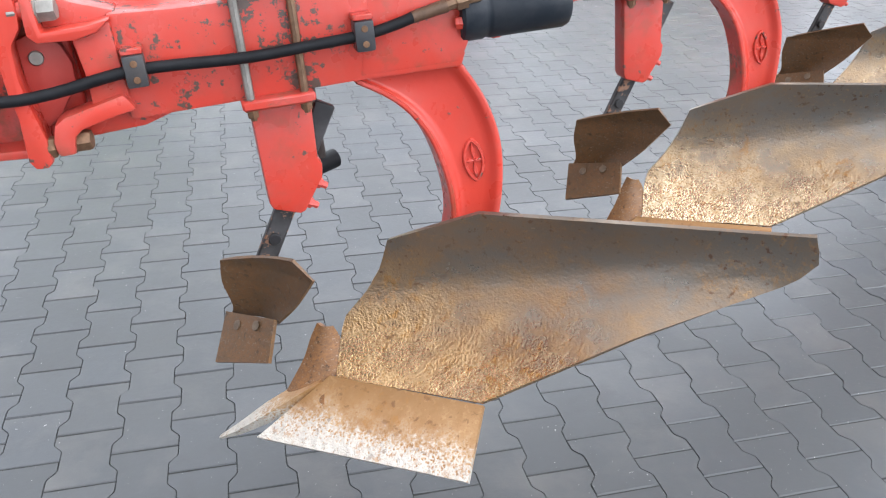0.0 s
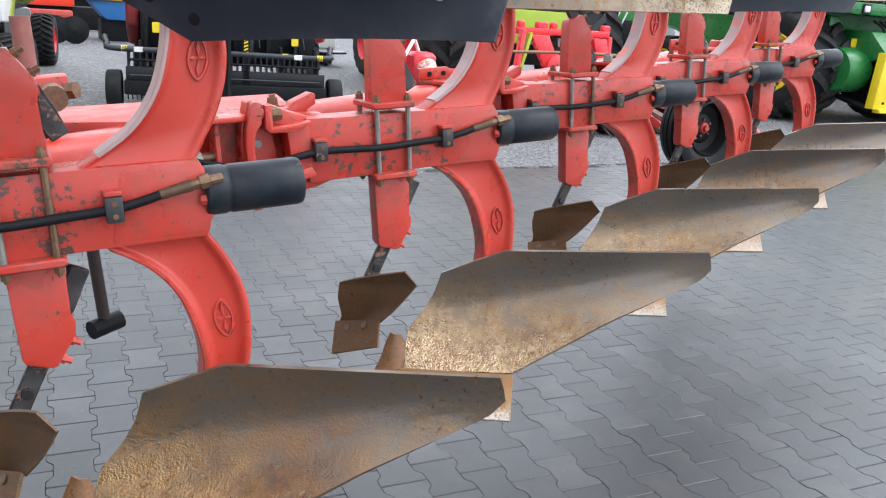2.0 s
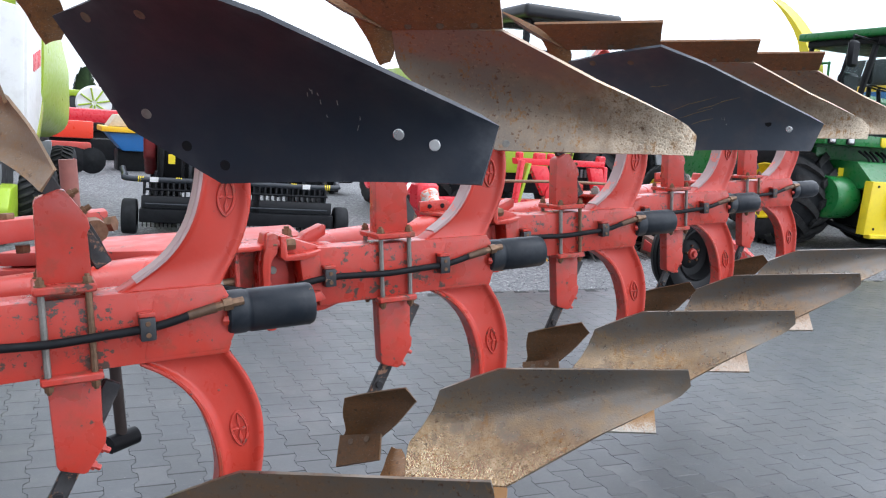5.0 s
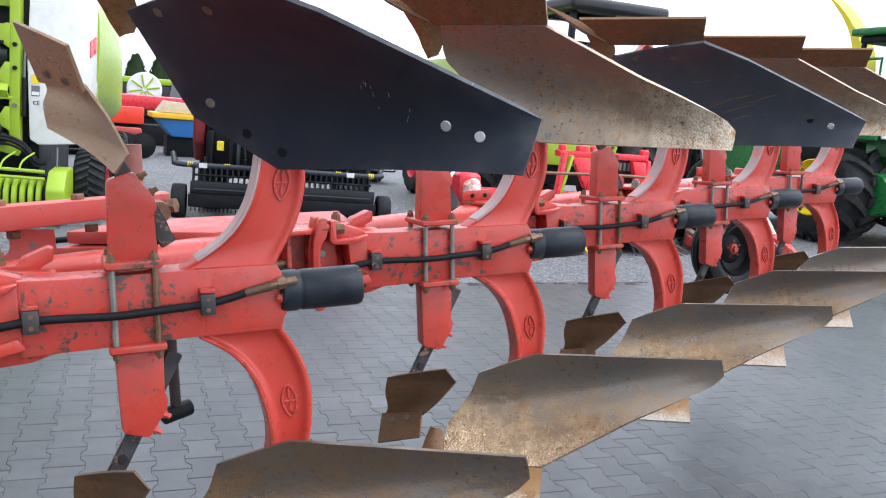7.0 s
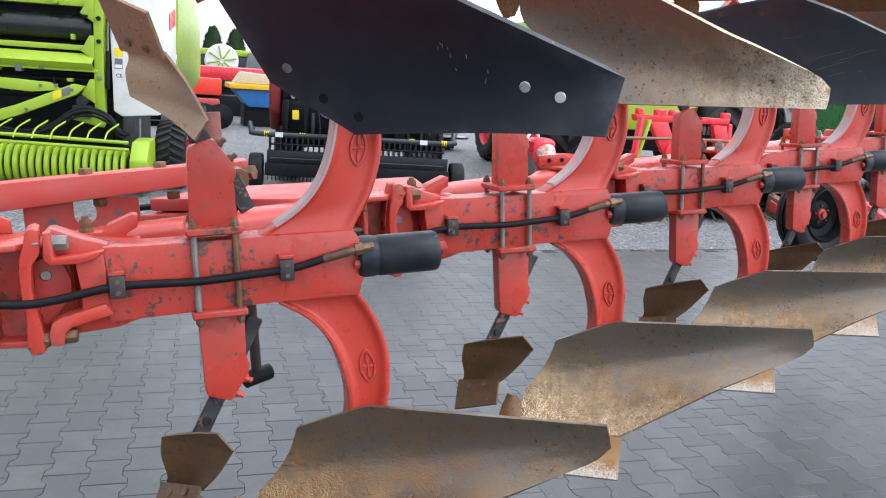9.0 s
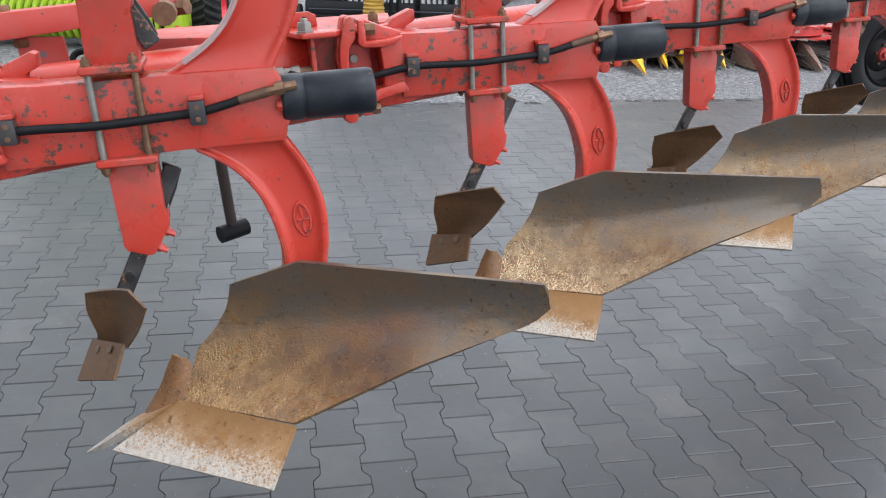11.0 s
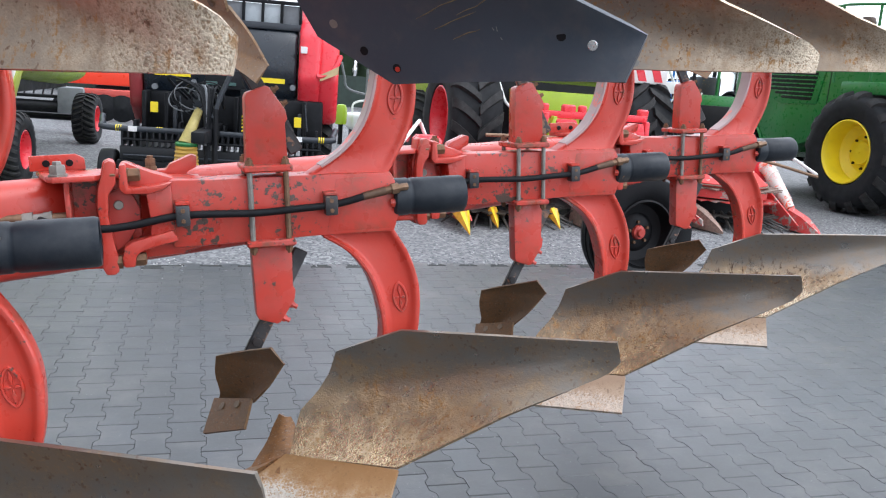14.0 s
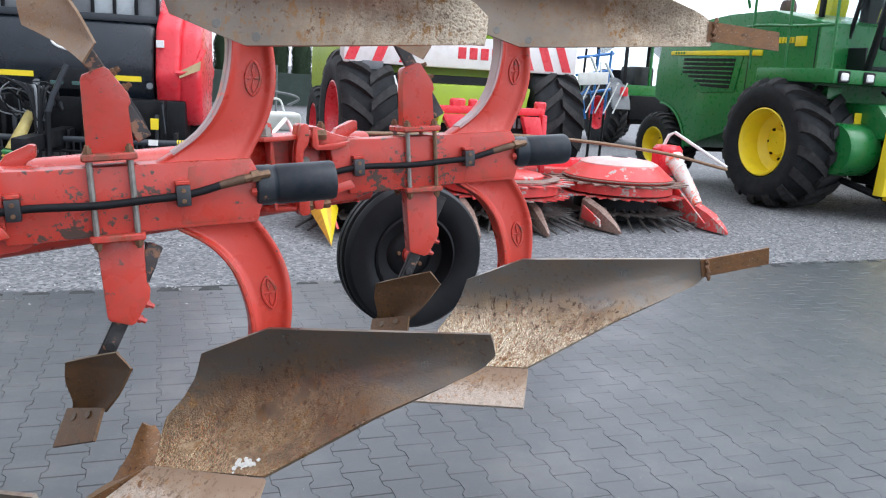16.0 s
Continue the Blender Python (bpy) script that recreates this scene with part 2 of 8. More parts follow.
    bump(nt, b, math_node(nt, "ADD", math_node(nt, "MULTIPLY", grains, ramp(nt, low, [(0.0, 0.04), (0.45, 0.16), (1.0, 0.62)])), math_node(nt, "MULTIPLY", mid, 0.22)), 1.0 * relief, 0.0075)
    MATS[name] = m
    return m


RED = paint("red_paint", (0.50, 0.041, 0.024), wear=(0.050, 0.032, 0.025), amount=0.615, rough=0.31, grime=0.10, wear_scale=34, rust_edge=True)
RED_ARM = paint("red_arm_paint", (0.50, 0.041, 0.024), wear=(0.050, 0.032, 0.025), amount=0.615, rough=0.31, grime=0.10, wear_scale=34, rust_edge=True, worn_at=(-0.21, 0.22, 0.058))
for red in (RED, RED_ARM):
    red.node_tree.nodes["Principled BSDF"].inputs["Specular IOR Level"].default_value = 0.5
RED_DIRTY = paint("red_paint_dusty", (0.50, 0.06, 0.045), wear=(0.055, 0.038, 0.030), amount=0.62, grime=0.4, rough=0.45)
BLACK = paint("black_paint", (0.014, 0.016, 0.020), wear=(0.15, 0.09, 0.055), amount=0.645, rough=0.33, grime=0.24)
BOARD_BLACK = paint("black_board_coat", (0.010, 0.016, 0.027), wear=(0.30, 0.26, 0.20), amount=0.70, rough=0.46, grime=0.05)
BOARD_BLACK.node_tree.nodes["Principled BSDF"].inputs["Specular IOR Level"].default_value = 0.42
# third board's coat: base lightened and blued for reflected sky, with dust over it
BOARD_DUST_SHEEN = paint("dust_and_sheen_board_coat", (0.046, 0.058, 0.076), wear=(0.30, 0.26, 0.20), amount=0.70, rough=0.40, grime=0.22)
RED_RUBBED = paint("rubbed_red_paint", (0.42, 0.29, 0.28), wear=(0.42, 0.11, 0.085), amount=0.60, rough=0.42, grime=0.35, wear_scale=14)
SLEEVE_BLACK = paint("blue_black_sleeve_paint", (0.009, 0.013, 0.019), wear=(0.15, 0.075, 0.035), amount=0.66, rough=0.40, grime=0.0)
SHANK_BLACK = paint("worn_black_paint", (0.014, 0.014, 0.016), wear=(0.14, 0.075, 0.045), amount=0.60, rough=0.5)
MOULD_GOLD = worn_steel("golden_mouldboard_steel", (0.225, 0.198, 0.168), (0.30, 0.175, 0.085), (0.49, 0.275, 0.098), (0.70, 0.49, 0.27), (0.38, 0.76), specks=0.95)
MOULD_GREY = worn_steel("grey_mouldboard_steel", (0.255, 0.235, 0.208), (0.32, 0.205, 0.110), (0.53, 0.335, 0.145), (0.82, 0.66, 0.46), (0.40, 0.72), specks=0.85)
MOULD_BROWN = worn_steel("brown_mouldboard_steel", (0.195, 0.175, 0.155), (0.26, 0.160, 0.085), (0.43, 0.250, 0.110), (0.72, 0.55, 0.36), (0.39, 0.74), specks=0.85, drips=0.35)
MOULD_RUNS = worn_steel("soil_run_mouldboard_steel", (0.285, 0.265, 0.240), (0.36, 0.235, 0.135), (0.54, 0.36, 0.18), (0.92, 0.80, 0.62), (0.44, 0.60), specks=0.9, drips=0.9)
MOULDS = (MOULD_GOLD, MOULD_GREY, MOULD_GREY, MOULD_BROWN, MOULD_RUNS)
MOULD_UP = worn_steel("raised_mouldboard_steel", (0.285, 0.243, 0.200), (0.37, 0.260, 0.168), (0.55, 0.425, 0.290), (0.82, 0.70, 0.54), (0.14, 0.60), 0.6, 0.30, 0.9, 0.40, specks=1.0, axis=0)
SHARE_MAT = worn_steel("share_steel", (0.33, 0.178, 0.070), (0.29, 0.150, 0.060), (0.52, 0.33, 0.16), (0.60, 0.56, 0.49), (0.690, 0.785), 0.35, 0.40, 0.9, 0.8, specks=0.7, pale=1.0)
SHARE_TAN = worn_steel("tan_share_steel", (0.36, 0.25, 0.17), (0.32, 0.21, 0.13), (0.52, 0.40, 0.29), (0.60, 0.50, 0.41), (0.690, 0.760), 0.35, 0.40, 0.9, 0.7, specks=0.8, drips=0.5, pale=1.0)
RUST = rust("brown_rust", (0.22, 0.14, 0.085), (0.16, 0.080, 0.034), (0.28, 0.125, 0.040), 0.35, 0.7, 0.35)
# paler copy of the skimmer rust: light off the ground is in its colour
RUST_SKIM_LIT = rust("lit_skimmer_rust", (0.36, 0.26, 0.18), (0.27, 0.175, 0.105), (0.38, 0.215, 0.095), 0.48, 0.6, 0.35)
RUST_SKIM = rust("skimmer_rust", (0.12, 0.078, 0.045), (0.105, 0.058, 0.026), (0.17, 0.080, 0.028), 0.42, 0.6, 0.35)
ZINC = plain("zinc_plate", (0.27, 0.26, 0.235), 0.5, 0.45, 0.3, 40)
RUST_BOLT = plain("flush_rivet_steel", (0.17, 0.125, 0.085), 0.5, 0.4, 0.4, 60)
BOLT_RUST = plain("rusty_bolt", (0.22, 0.12, 0.065), 0.65, 0.4, 0.5, 60, 0.3)
BRASS = plain("brown_fitting", (0.23, 0.14, 0.085), 0.5, 0.6, 0.4, 60, 0.2)
STREAK = plain("tan_scuff", (0.22, 0.16, 0.08), 0.7, 0, 0.6, 40)
SLEEVE = plain("brown_hose_sleeve", (0.13, 0.075, 0.045), 0.55, 0.3, 0.4, 70, 0.3)
RUBBER = plain("black_rubber_hose", (0.007, 0.008, 0.010), 0.6, 0, 0.3, 40)
TYRE = plain("tyre_rubber", (0.013, 0.0145, 0.0165), 0.66, 0, 0.4, 9, 0.2)
TREAD = plain("dusty_tread_rubber", (0.034, 0.034, 0.034), 0.7, 0, 0.5, 14, 0.3)
SLICK = plain("slick_black_tyre", (0.005, 0.006, 0.008), 0.50, 0, 0.35, 9, 0.1)
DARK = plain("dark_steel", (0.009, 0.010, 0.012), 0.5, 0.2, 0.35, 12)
SHINY = plain("bright_bolt_head", (0.75, 0.75, 0.74), 0.3, 0.85, 0.15, 50)
for dull in (DARK, TYRE, TREAD, RUBBER, SLEEVE_BLACK, SLICK):
    dull.node_tree.nodes["Principled BSDF"].inputs["Specular IOR Level"].default_value = 0.22
DEEP_GREEN = paint("deep_green_paint", (0.012, 0.16, 0.035), rough=0.32, grime=0.2, spots=False)
LIME = paint("lime_green_paint", (0.31, 0.45, 0.022), rough=0.36, grime=0.2, spots=False)
YELLOW = paint("yellow_paint", (0.80, 0.62, 0.012), rough=0.38, grime=0.15, spots=False)
WARM_YELLOW = paint("warm_yellow_paint", (0.80, 0.48, 0.015), rough=0.35, grime=0.12, spots=False)
WHITE = paint("white_paint", (0.74, 0.74, 0.72), rough=0.4, grime=0.2, spots=False)
BLUE = paint("blue_paint", (0.02, 0.14, 0.40), rough=0.4, grime=0.1, spots=False)
PINK_RED = paint("bright_red_paint", (0.66, 0.03, 0.045), rough=0.3, grime=0.15, spots=False)
ORANGE_RED = paint("orange_red_paint", (0.70, 0.05, 0.02), rough=0.35, grime=0.1, spots=False)
GREY = plain("grey_plastic", (0.16, 0.17, 0.18), 0.5, 0, 0.2, 10)
CHARCOAL = plain("charcoal_cover", (0.007, 0.009, 0.012), 0.38, 0, 0.3, 6)


def glass_mat():
    m, nt, b = nodes_of("cab_glass")
    b.inputs["Base Color"].default_value = (0.80, 0.87, 0.86, 1)
    b.inputs["Roughness"].default_value = 0.03
    b.inputs["Transmission Weight"].default_value = 1.0
    b.inputs["IOR"].default_value = 1.12
    return m


GLASS = glass_mat()


# ---------------------------------------------------------------- mesh helpers
def quads(bm, grid, close_u=False, close_v=False):
    nu, nv = len(grid), len(grid[0])
    for i in range(nu if close_u else nu - 1):
        for j in range(nv if close_v else nv - 1):
            f = [grid[i][j], grid[(i + 1) % nu][j], grid[(i + 1) % nu][(j + 1) % nv], grid[i][(j + 1) % nv]]
            if len(set(f)) == 4:
                bm.faces.new(f)


def soften(bm, w, seg=2, angle=28):
    edges = [e for e in bm.edges if len(e.link_faces) == 2 and e.calc_face_angle(0) > radians(angle)]
    if edges and w > 0:
        bmesh.ops.bevel(bm, geom=edges, offset=w, segments=seg, affect="EDGES", profile=0.6, clamp_overlap=True)


def box(bm, x0, x1, y0, y1, z0, z1, bev=0.0, seg=1):
    t = bmesh.new()
    bmesh.ops.create_cube(t, size=1)
    for v in t.verts:
        v.co = Vector((x0 + (v.co.x + 0.5) * (x1 - x0), y0 + (v.co.y + 0.5) * (y1 - y0), z0 + (v.co.z + 0.5) * (z1 - z0)))
    if bev:
        soften(t, bev, seg)
    join(bm, t)


def join(bm, t, m=None):
    """Moves all of t into bm, through the pose m."""
    if m is not None:
        t.transform(m)
    me = bpy.data.meshes.new("tmp")
    t.to_mesh(me)
    t.free()
    bm.from_mesh(me)
    bpy.data.meshes.remove(me)


def prism(bm, outline, lo, hi, bev=0.0, axis="y", seg=2):
    """A flat plate: the outline's two coordinates span the plane across the axis."""
    t = bmesh.new()
    put = {"y": lambda a, b, c: (a, c, b), "x": lambda a, b, c: (c, a, b), "z": lambda a, b, c: (a, b, c)}[axis]
    va = [t.verts.new(put(a, b, lo)) for a, b in outline]
    vb = [t.verts.new(put(a, b, hi)) for a, b in outline]
    t.faces.new(va)
    t.faces.new(vb[::-1])
    n = len(va)
    for i in range(n):
        t.faces.new((va[i], vb[i], vb[(i + 1) % n], va[(i + 1) % n]))
    bmesh.ops.recalc_face_normals(t, faces=t.faces[:])
    if bev:
        soften(t, bev, seg)
    join(bm, t)


def sweep(bm, pts, r, n=10, cap=True):
    """A round bar along points; r is a number or one for each point."""
    pts = [Vector(p) for p in pts]
    rings = []
    side = None
    for i, p in enumerate(pts):
        d = (pts[min(i + 1, len(pts) - 1)] - pts[max(i - 1, 0)]).normalized()
        if side is None:
            side = d.cross(Vector((0, 0, 1)) if abs(d.z) < 0.9 else Vector((1, 0, 0))).normalized()
        side = (side - d * side.dot(d)).normalized()
        up = d.cross(side)
        rr = r[i] if isinstance(r, (list, tuple)) else r
        rings.append([bm.verts.new(p + (side * math.cos(a) + up * math.sin(a)) * rr) for a in (2 * math.pi * k / n for k in range(n))])
    quads(bm, rings, close_v=True)
    if cap:
        bm.faces.new(rings[0][::-1])
        bm.faces.new(rings[-1])


def smooth_path(pts, n=6):
    """A curve through the points (Catmull-Rom)."""
    p = [Vector(q) for q in pts]
    p = [p[0] * 2 - p[1]] + p + [p[-1] * 2 - p[-2]]
    out = []
    for i in range(1, len(p) - 2):
        for k in range(n):
            t = k / n
            out.append(0.5 * ((2 * p[i]) + (p[i + 1] - p[i - 1]) * t + (2 * p[i - 1] - 5 * p[i] + 4 * p[i + 1] - p[i + 2]) * t * t + (3 * p[i] - p[i - 1] - 3 * p[i + 1] + p[i + 2]) * t ** 3))
    out.append(p[-2])
    return out


def lathe(bm, profile, n=32, axis="y", centre=(0, 0, 0), close=True):
    """Turns (radius, along) pairs about an axis."""
    c = Vector(centre)
    grid = []
    for k in range(n):
        a = 2 * math.pi * k / n
        s, co = math.sin(a), math.cos(a)
        ring = []
        for r, h in profile:
            v = {"y": (r * co, h, r * s), "x": (h, r * co, r * s), "z": (r * co, r * s, h)}[axis]
            ring.append(bm.verts.new(c + Vector(v)))
        grid.append(ring)
    quads(bm, grid, close_u=True, close_v=close)


def disc(bm, centre, direction, r, h, n=12, dome=0.0):
    """A short round or six-sided stud standing on a surface."""
    d = Vector(direction).normalized()
    c = Vector(centre)
    pts, rs = [c, c + d * h * 0.8, c + d * h], [r, r, r * (1 - dome) if dome else r * 0.88]
    sweep(bm, pts, rs, n)


def shell(bm, grid, thick):
    """A bent plate from a grid of points: a front, a back and the rims between."""
    nu, nv = len(grid), len(grid[0])
    g = [[Vector(p) for p in row] for row in grid]
    back = []
    for i in range(nu):
        row = []
        for j in range(nv):
            du = g[min(i + 1, nu - 1)][j] - g[max(i - 1, 0)][j]
            dv = g[i][min(j + 1, nv - 1)] - g[i][max(j - 1, 0)]
            nrm = du.cross(dv)
            nrm = nrm.normalized() if nrm.length > 1e-9 else Vector((0, 1, 0))
            row.append(g[i][j] + nrm * thick)
        back.append(row)
    a = [[bm.verts.new(p) for p in row] for row in g]
    b = [[bm.verts.new(p) for p in row] for row in back]
    quads(bm, a)
    quads(bm, [r[::-1] for r in b])
    for ra, rb in ((a[0], b[0]), (a[-1][::-1], b[-1][::-1]), ([r[0] for r in a][::-1], [r[0] for r in b][::-1]), ([r[-1] for r in a], [r[-1] for r in b])):
        for k in range(len(ra) - 1):
            bm.faces.new((ra[k + 1], ra[k], rb[k], rb[k + 1]))
    bmesh.ops.recalc_face_normals(bm, faces=bm.faces[:])


def flip_z(bm):
    for v in bm.verts:
        v.co.z = -v.co.z
    bmesh.ops.reverse_faces(bm, faces=bm.faces[:])


def finish(name, bm, mat, angle=38):
    me = bpy.data.meshes.new(name)
    bm.normal_update()
    bm.to_mesh(me)
    bm.free()
    me.materials.append(mat)
    me.polygons.foreach_set("use_smooth", [True] * len(me.polygons))
    me.set_sharp_from_angle(angle=radians(angle))
    return me


def part(name, bm, mat, parent, label="", place=None):
    """Links a bmesh (or a mesh made before) as one mesh object under a thing or a part."""
    me = bm if isinstance(bm, bpy.types.Mesh) else finish(name, bm, mat)
    ob = new(name, me)
    ob.parent = parent
    if place is not None:
        ob.matrix_basis = place
    if label:
        ob["label"] = label
    return ob


def thing(name, label, category, place=None, group="", kind=""):
    ob = new(name)
    ob.empty_display_size = 0.1
    if place is not None:
        ob.matrix_world = place
    return tagged(ob, label, category, group, kind)


def bez(a, b, t):
    return Vector(a).lerp(Vector(b), t)


def polyline(pts, t):
    """A point at the share t of the way along a run of (share, point) pairs."""
    for (ta, a), (tb, b) in zip(pts, pts[1:]):
        if t <= tb:
            return bez(a, b, (t - ta) / (tb - ta))
    return Vector(pts[-1][1])

# ---------------------------------------------------------------- the plough
plough = thing("reversible_plough", "red five-furrow reversible plough with rusty mouldboards, raised off the paving", "plough",
               pose(-0.7868, 0.3273, 1.1018, -2.28, -4.69, 0.19))
STEP = Vector((0.9319, 0.4037, 0.0))
N_BODIES = 5


def leg_outline():
    outer = smooth_path([(0.155, 0, -0.052), (0.184, 0, -0.092), (0.224, 0, -0.16), (0.249, 0, -0.235), (0.254, 0, -0.31), (0.242, 0, -0.405), (0.20, 0, -0.52), (0.13, 0, -0.64), (0.03, 0, -0.72)], 4)
    inner = smooth_path([(-0.085, 0, -0.058), (-0.035, 0, -0.084), (0.048, 0, -0.138), (0.10, 0, -0.202), (0.128, 0, -0.275), (0.142, 0, -0.355), (0.136, 0, -0.42), (0.105, 0, -0.50), (0.05, 0, -0.59), (-0.03, 0, -0.66)], 4)
    return [(p.x, p.z) for p in outer], [(p.x, p.z) for p in inner]


def rim(bm, line, side, wide, y0, y1):
    """A raised flange that follows a line in the x-z plane, lying to one side of it."""
    g = []
    for i, (x, z) in enumerate(line):
        a, b = line[max(i - 1, 0)], line[min(i + 1, len(line) - 1)]
        d = Vector((b[0] - a[0], b[1] - a[1])).normalized()
        n = Vector((-d.y, d.x)) * side * wide
        g.append([bm.verts.new(q) for q in ((x - n.x * 0.3, y0 + 0.003, z - n.y * 0.3), (x + n.x * 0.1, y0, z + n.y * 0.1), (x + n.x * 0.8, y0, z + n.y * 0.8), (x + n.x, y0 + 0.004, z + n.y), (x + n.x, y1, z + n.y), (x - n.x * 0.3, y1, z - n.y * 0.3))])
    quads(bm, g, close_v=True)
    bm.faces.new(g[0])
    bm.faces.new(g[-1][::-1])


def leg_mesh(up):
    """A cast leg: a web between two rounded rims, flaring out into the arm at its root."""
    bm = bmesh.new()
    outer, inner = leg_outline()
    n = 40
    pick = lambda line, t: Vector(polyline([(i / (len(line) - 1), (p[0], 0, p[1])) for i, p in enumerate(line)], t))
    rim_out = [(0.0, 0.090), (0.0, 0.048), (0.002, 0.040), (0.006, 0.0365), (0.013, 0.0360), (0.018, 0.0385), (0.023, 0.0445), (0.030, 0.0490), (0.038, 0.0500)]
    rim_in = [(-0.032, 0.0500), (-0.024, 0.0480), (-0.018, 0.0430), (-0.013, 0.0385), (-0.008, 0.0365), (-0.003, 0.0375), (0.0, 0.043), (0.0, 0.090)]
    grid = []
    for i in range(n + 1):
        a, b = pick(outer, i / n), pick(inner, i / n)
        w = (b - a).length
        d = (b - a) / w
        root = max(0.0, 1 - i / n / 0.20)
        root = root * root * (3 - 2 * root)
        row = []
        for h, y in [(h, y) for h, y in rim_out] + [(w + h, y) for h, y in rim_in]:
            y = y if y > 0.08 else y * (1 - root) + min(y, 0.030) * root
            row.append(bm.verts.new(a + d * h + Vector((0, y, 0))))
        grid.append(row)
    quads(bm, grid, close_v=True)
    bm.faces.new(grid[0])
    bm.faces.new(grid[-1][::-1])
    bmesh.ops.recalc_face_normals(bm, faces=bm.faces[:])
    if up:
        flip_z(bm)
    return bm


def leg_rim_mesh(up):
    """The raised flange round the inside of a leg's bend."""
    bm = bmesh.new()
    rim(bm, leg_outline()[1][5:], 1, 0.008, 0.0345, 0.092)
    bmesh.ops.recalc_face_normals(bm, faces=bm.faces[:])
    if up:
        flip_z(bm)
    return bm


def arm_mesh():
    """The cast arm of one body: box beam, fork lugs at its front end, and both curved legs."""
    bm = bmesh.new()
    outline = [(-0.40, 0.078), (-0.30, 0.074), (0.0, 0.074), (0.172, 0.072), (0.182, 0.05), (0.186, -0.07), (0.178, -0.092), (-0.03, -0.09), (-0.25, -0.094), (-0.40, -0.096)]
    prism(bm, outline, 0.024, 0.128, 0.008)
    prism(bm, [(0.02, 0.062), (0.176, 0.062), (0.192, 0.03), (0.192, -0.05), (0.176, -0.082), (-0.01, -0.082)], 0.0225, 0.130, 0.005)
    # end flange, and the two lugs with their pockets for the hinge bolts
    prism(bm, [(-0.456, 0.046), (-0.42, 0.058), (-0.395, 0.07), (-0.392, -0.08), (-0.42, -0.082), (-0.453, -0.075), (-0.449, -0.02)], 0.014, 0.10, 0.006)
    prism(bm, [(-0.516, 0.064), (-0.504, 0.05), (-0.45, 0.048), (-0.415, 0.056), (-0.392, 0.074), (-0.43, 0.068), (-0.494, 0.066), (-0.497, 0.122), (-0.512, 0.122)], -0.002, 0.062, 0.005)
    prism(bm, [(-0.512, 0.122), (-0.497, 0.124), (-0.44, 0.098), (-0.385, 0.080), (-0.385, 0.05), (-0.50, 0.052)], 0.040, 0.115, 0.008)
    prism(bm, [(-0.514, -0.079), (-0.495, -0.068), (-0.455, -0.058), (-0.40, -0.045), (-0.385, -0.072), (-0.433, -0.082), (-0.473, -0.092), (-0.488, -0.103), (-0.493, -0.131), (-0.519, -0.131), (-0.522, -0.106)], -0.002, 0.05, 0.006)
    prism(bm, [(-0.50, -0.085), (-0.38, -0.05), (-0.30, -0.09), (-0.38, -0.115), (-0.47, -0.120)], 0.045, 0.115, 0.008)
    return bm


def stop_mesh():
    """The notched stop block on the back edge of the arm."""
    bm = bmesh.new()
    prism(bm, [(-0.50, 0.04), (-0.50, 0.088), (-0.402, 0.090), (-0.392, 0.105), (-0.335, 0.128), (-0.322, 0.124), (-0.324, 0.095), (-0.35, 0.082), (-0.358, 0.04)], 0.165, 0.215, 0.005)
    prism(bm, [(-0.50, 0.03), (-0.32, 0.03), (-0.32, 0.075), (-0.50, 0.085)], 0.12, 0.17, 0.004)
    return bm


def emblem_mesh(up):
    """A raised four-armed star in a pointed oval, cast on the leg."""
    bm = bmesh.new()
    cx, cz = 0.196, -0.268 if up else -0.285
    lean = -0.10
    at = lambda a, b: (cx + a + lean * b, cz + b)
    ring = [at(0.021 * math.copysign(abs(math.cos(t)) ** 1.3, math.cos(t)), 0.044 * math.copysign(abs(math.sin(t)) ** 1.1, math.sin(t))) for t in (2 * math.pi * k / 20 for k in range(20))]
    ring.append(ring[0])
    rim(bm, ring, 1, 0.0055, 0.0445, 0.053)
    for a, b, wa, wb in ((0, 0.02, 0.0045, 0.018), (0, -0.02, 0.0045, 0.018), (0.009, 0, 0.008, 0.0045), (-0.009, 0, 0.008, 0.0045)):
        prism(bm, [at(a - wa, b), at(a, b - wb), at(a + wa, b), at(a, b + wb)], 0.0445, 0.053, 0.001, seg=1)
    if up:
        flip_z(bm)
    return bm


A, B, C, E_ = (0.012, 0.073, -0.432), (0.169, -0.045, -0.356), (0.617, -0.419, -0.333), (0.11, -0.178, -0.686)
F_, G_, Dd = (-0.135, 0.047, -0.709), (-0.101, 0.098, -0.627), (0.632, -0.415, -0.388)


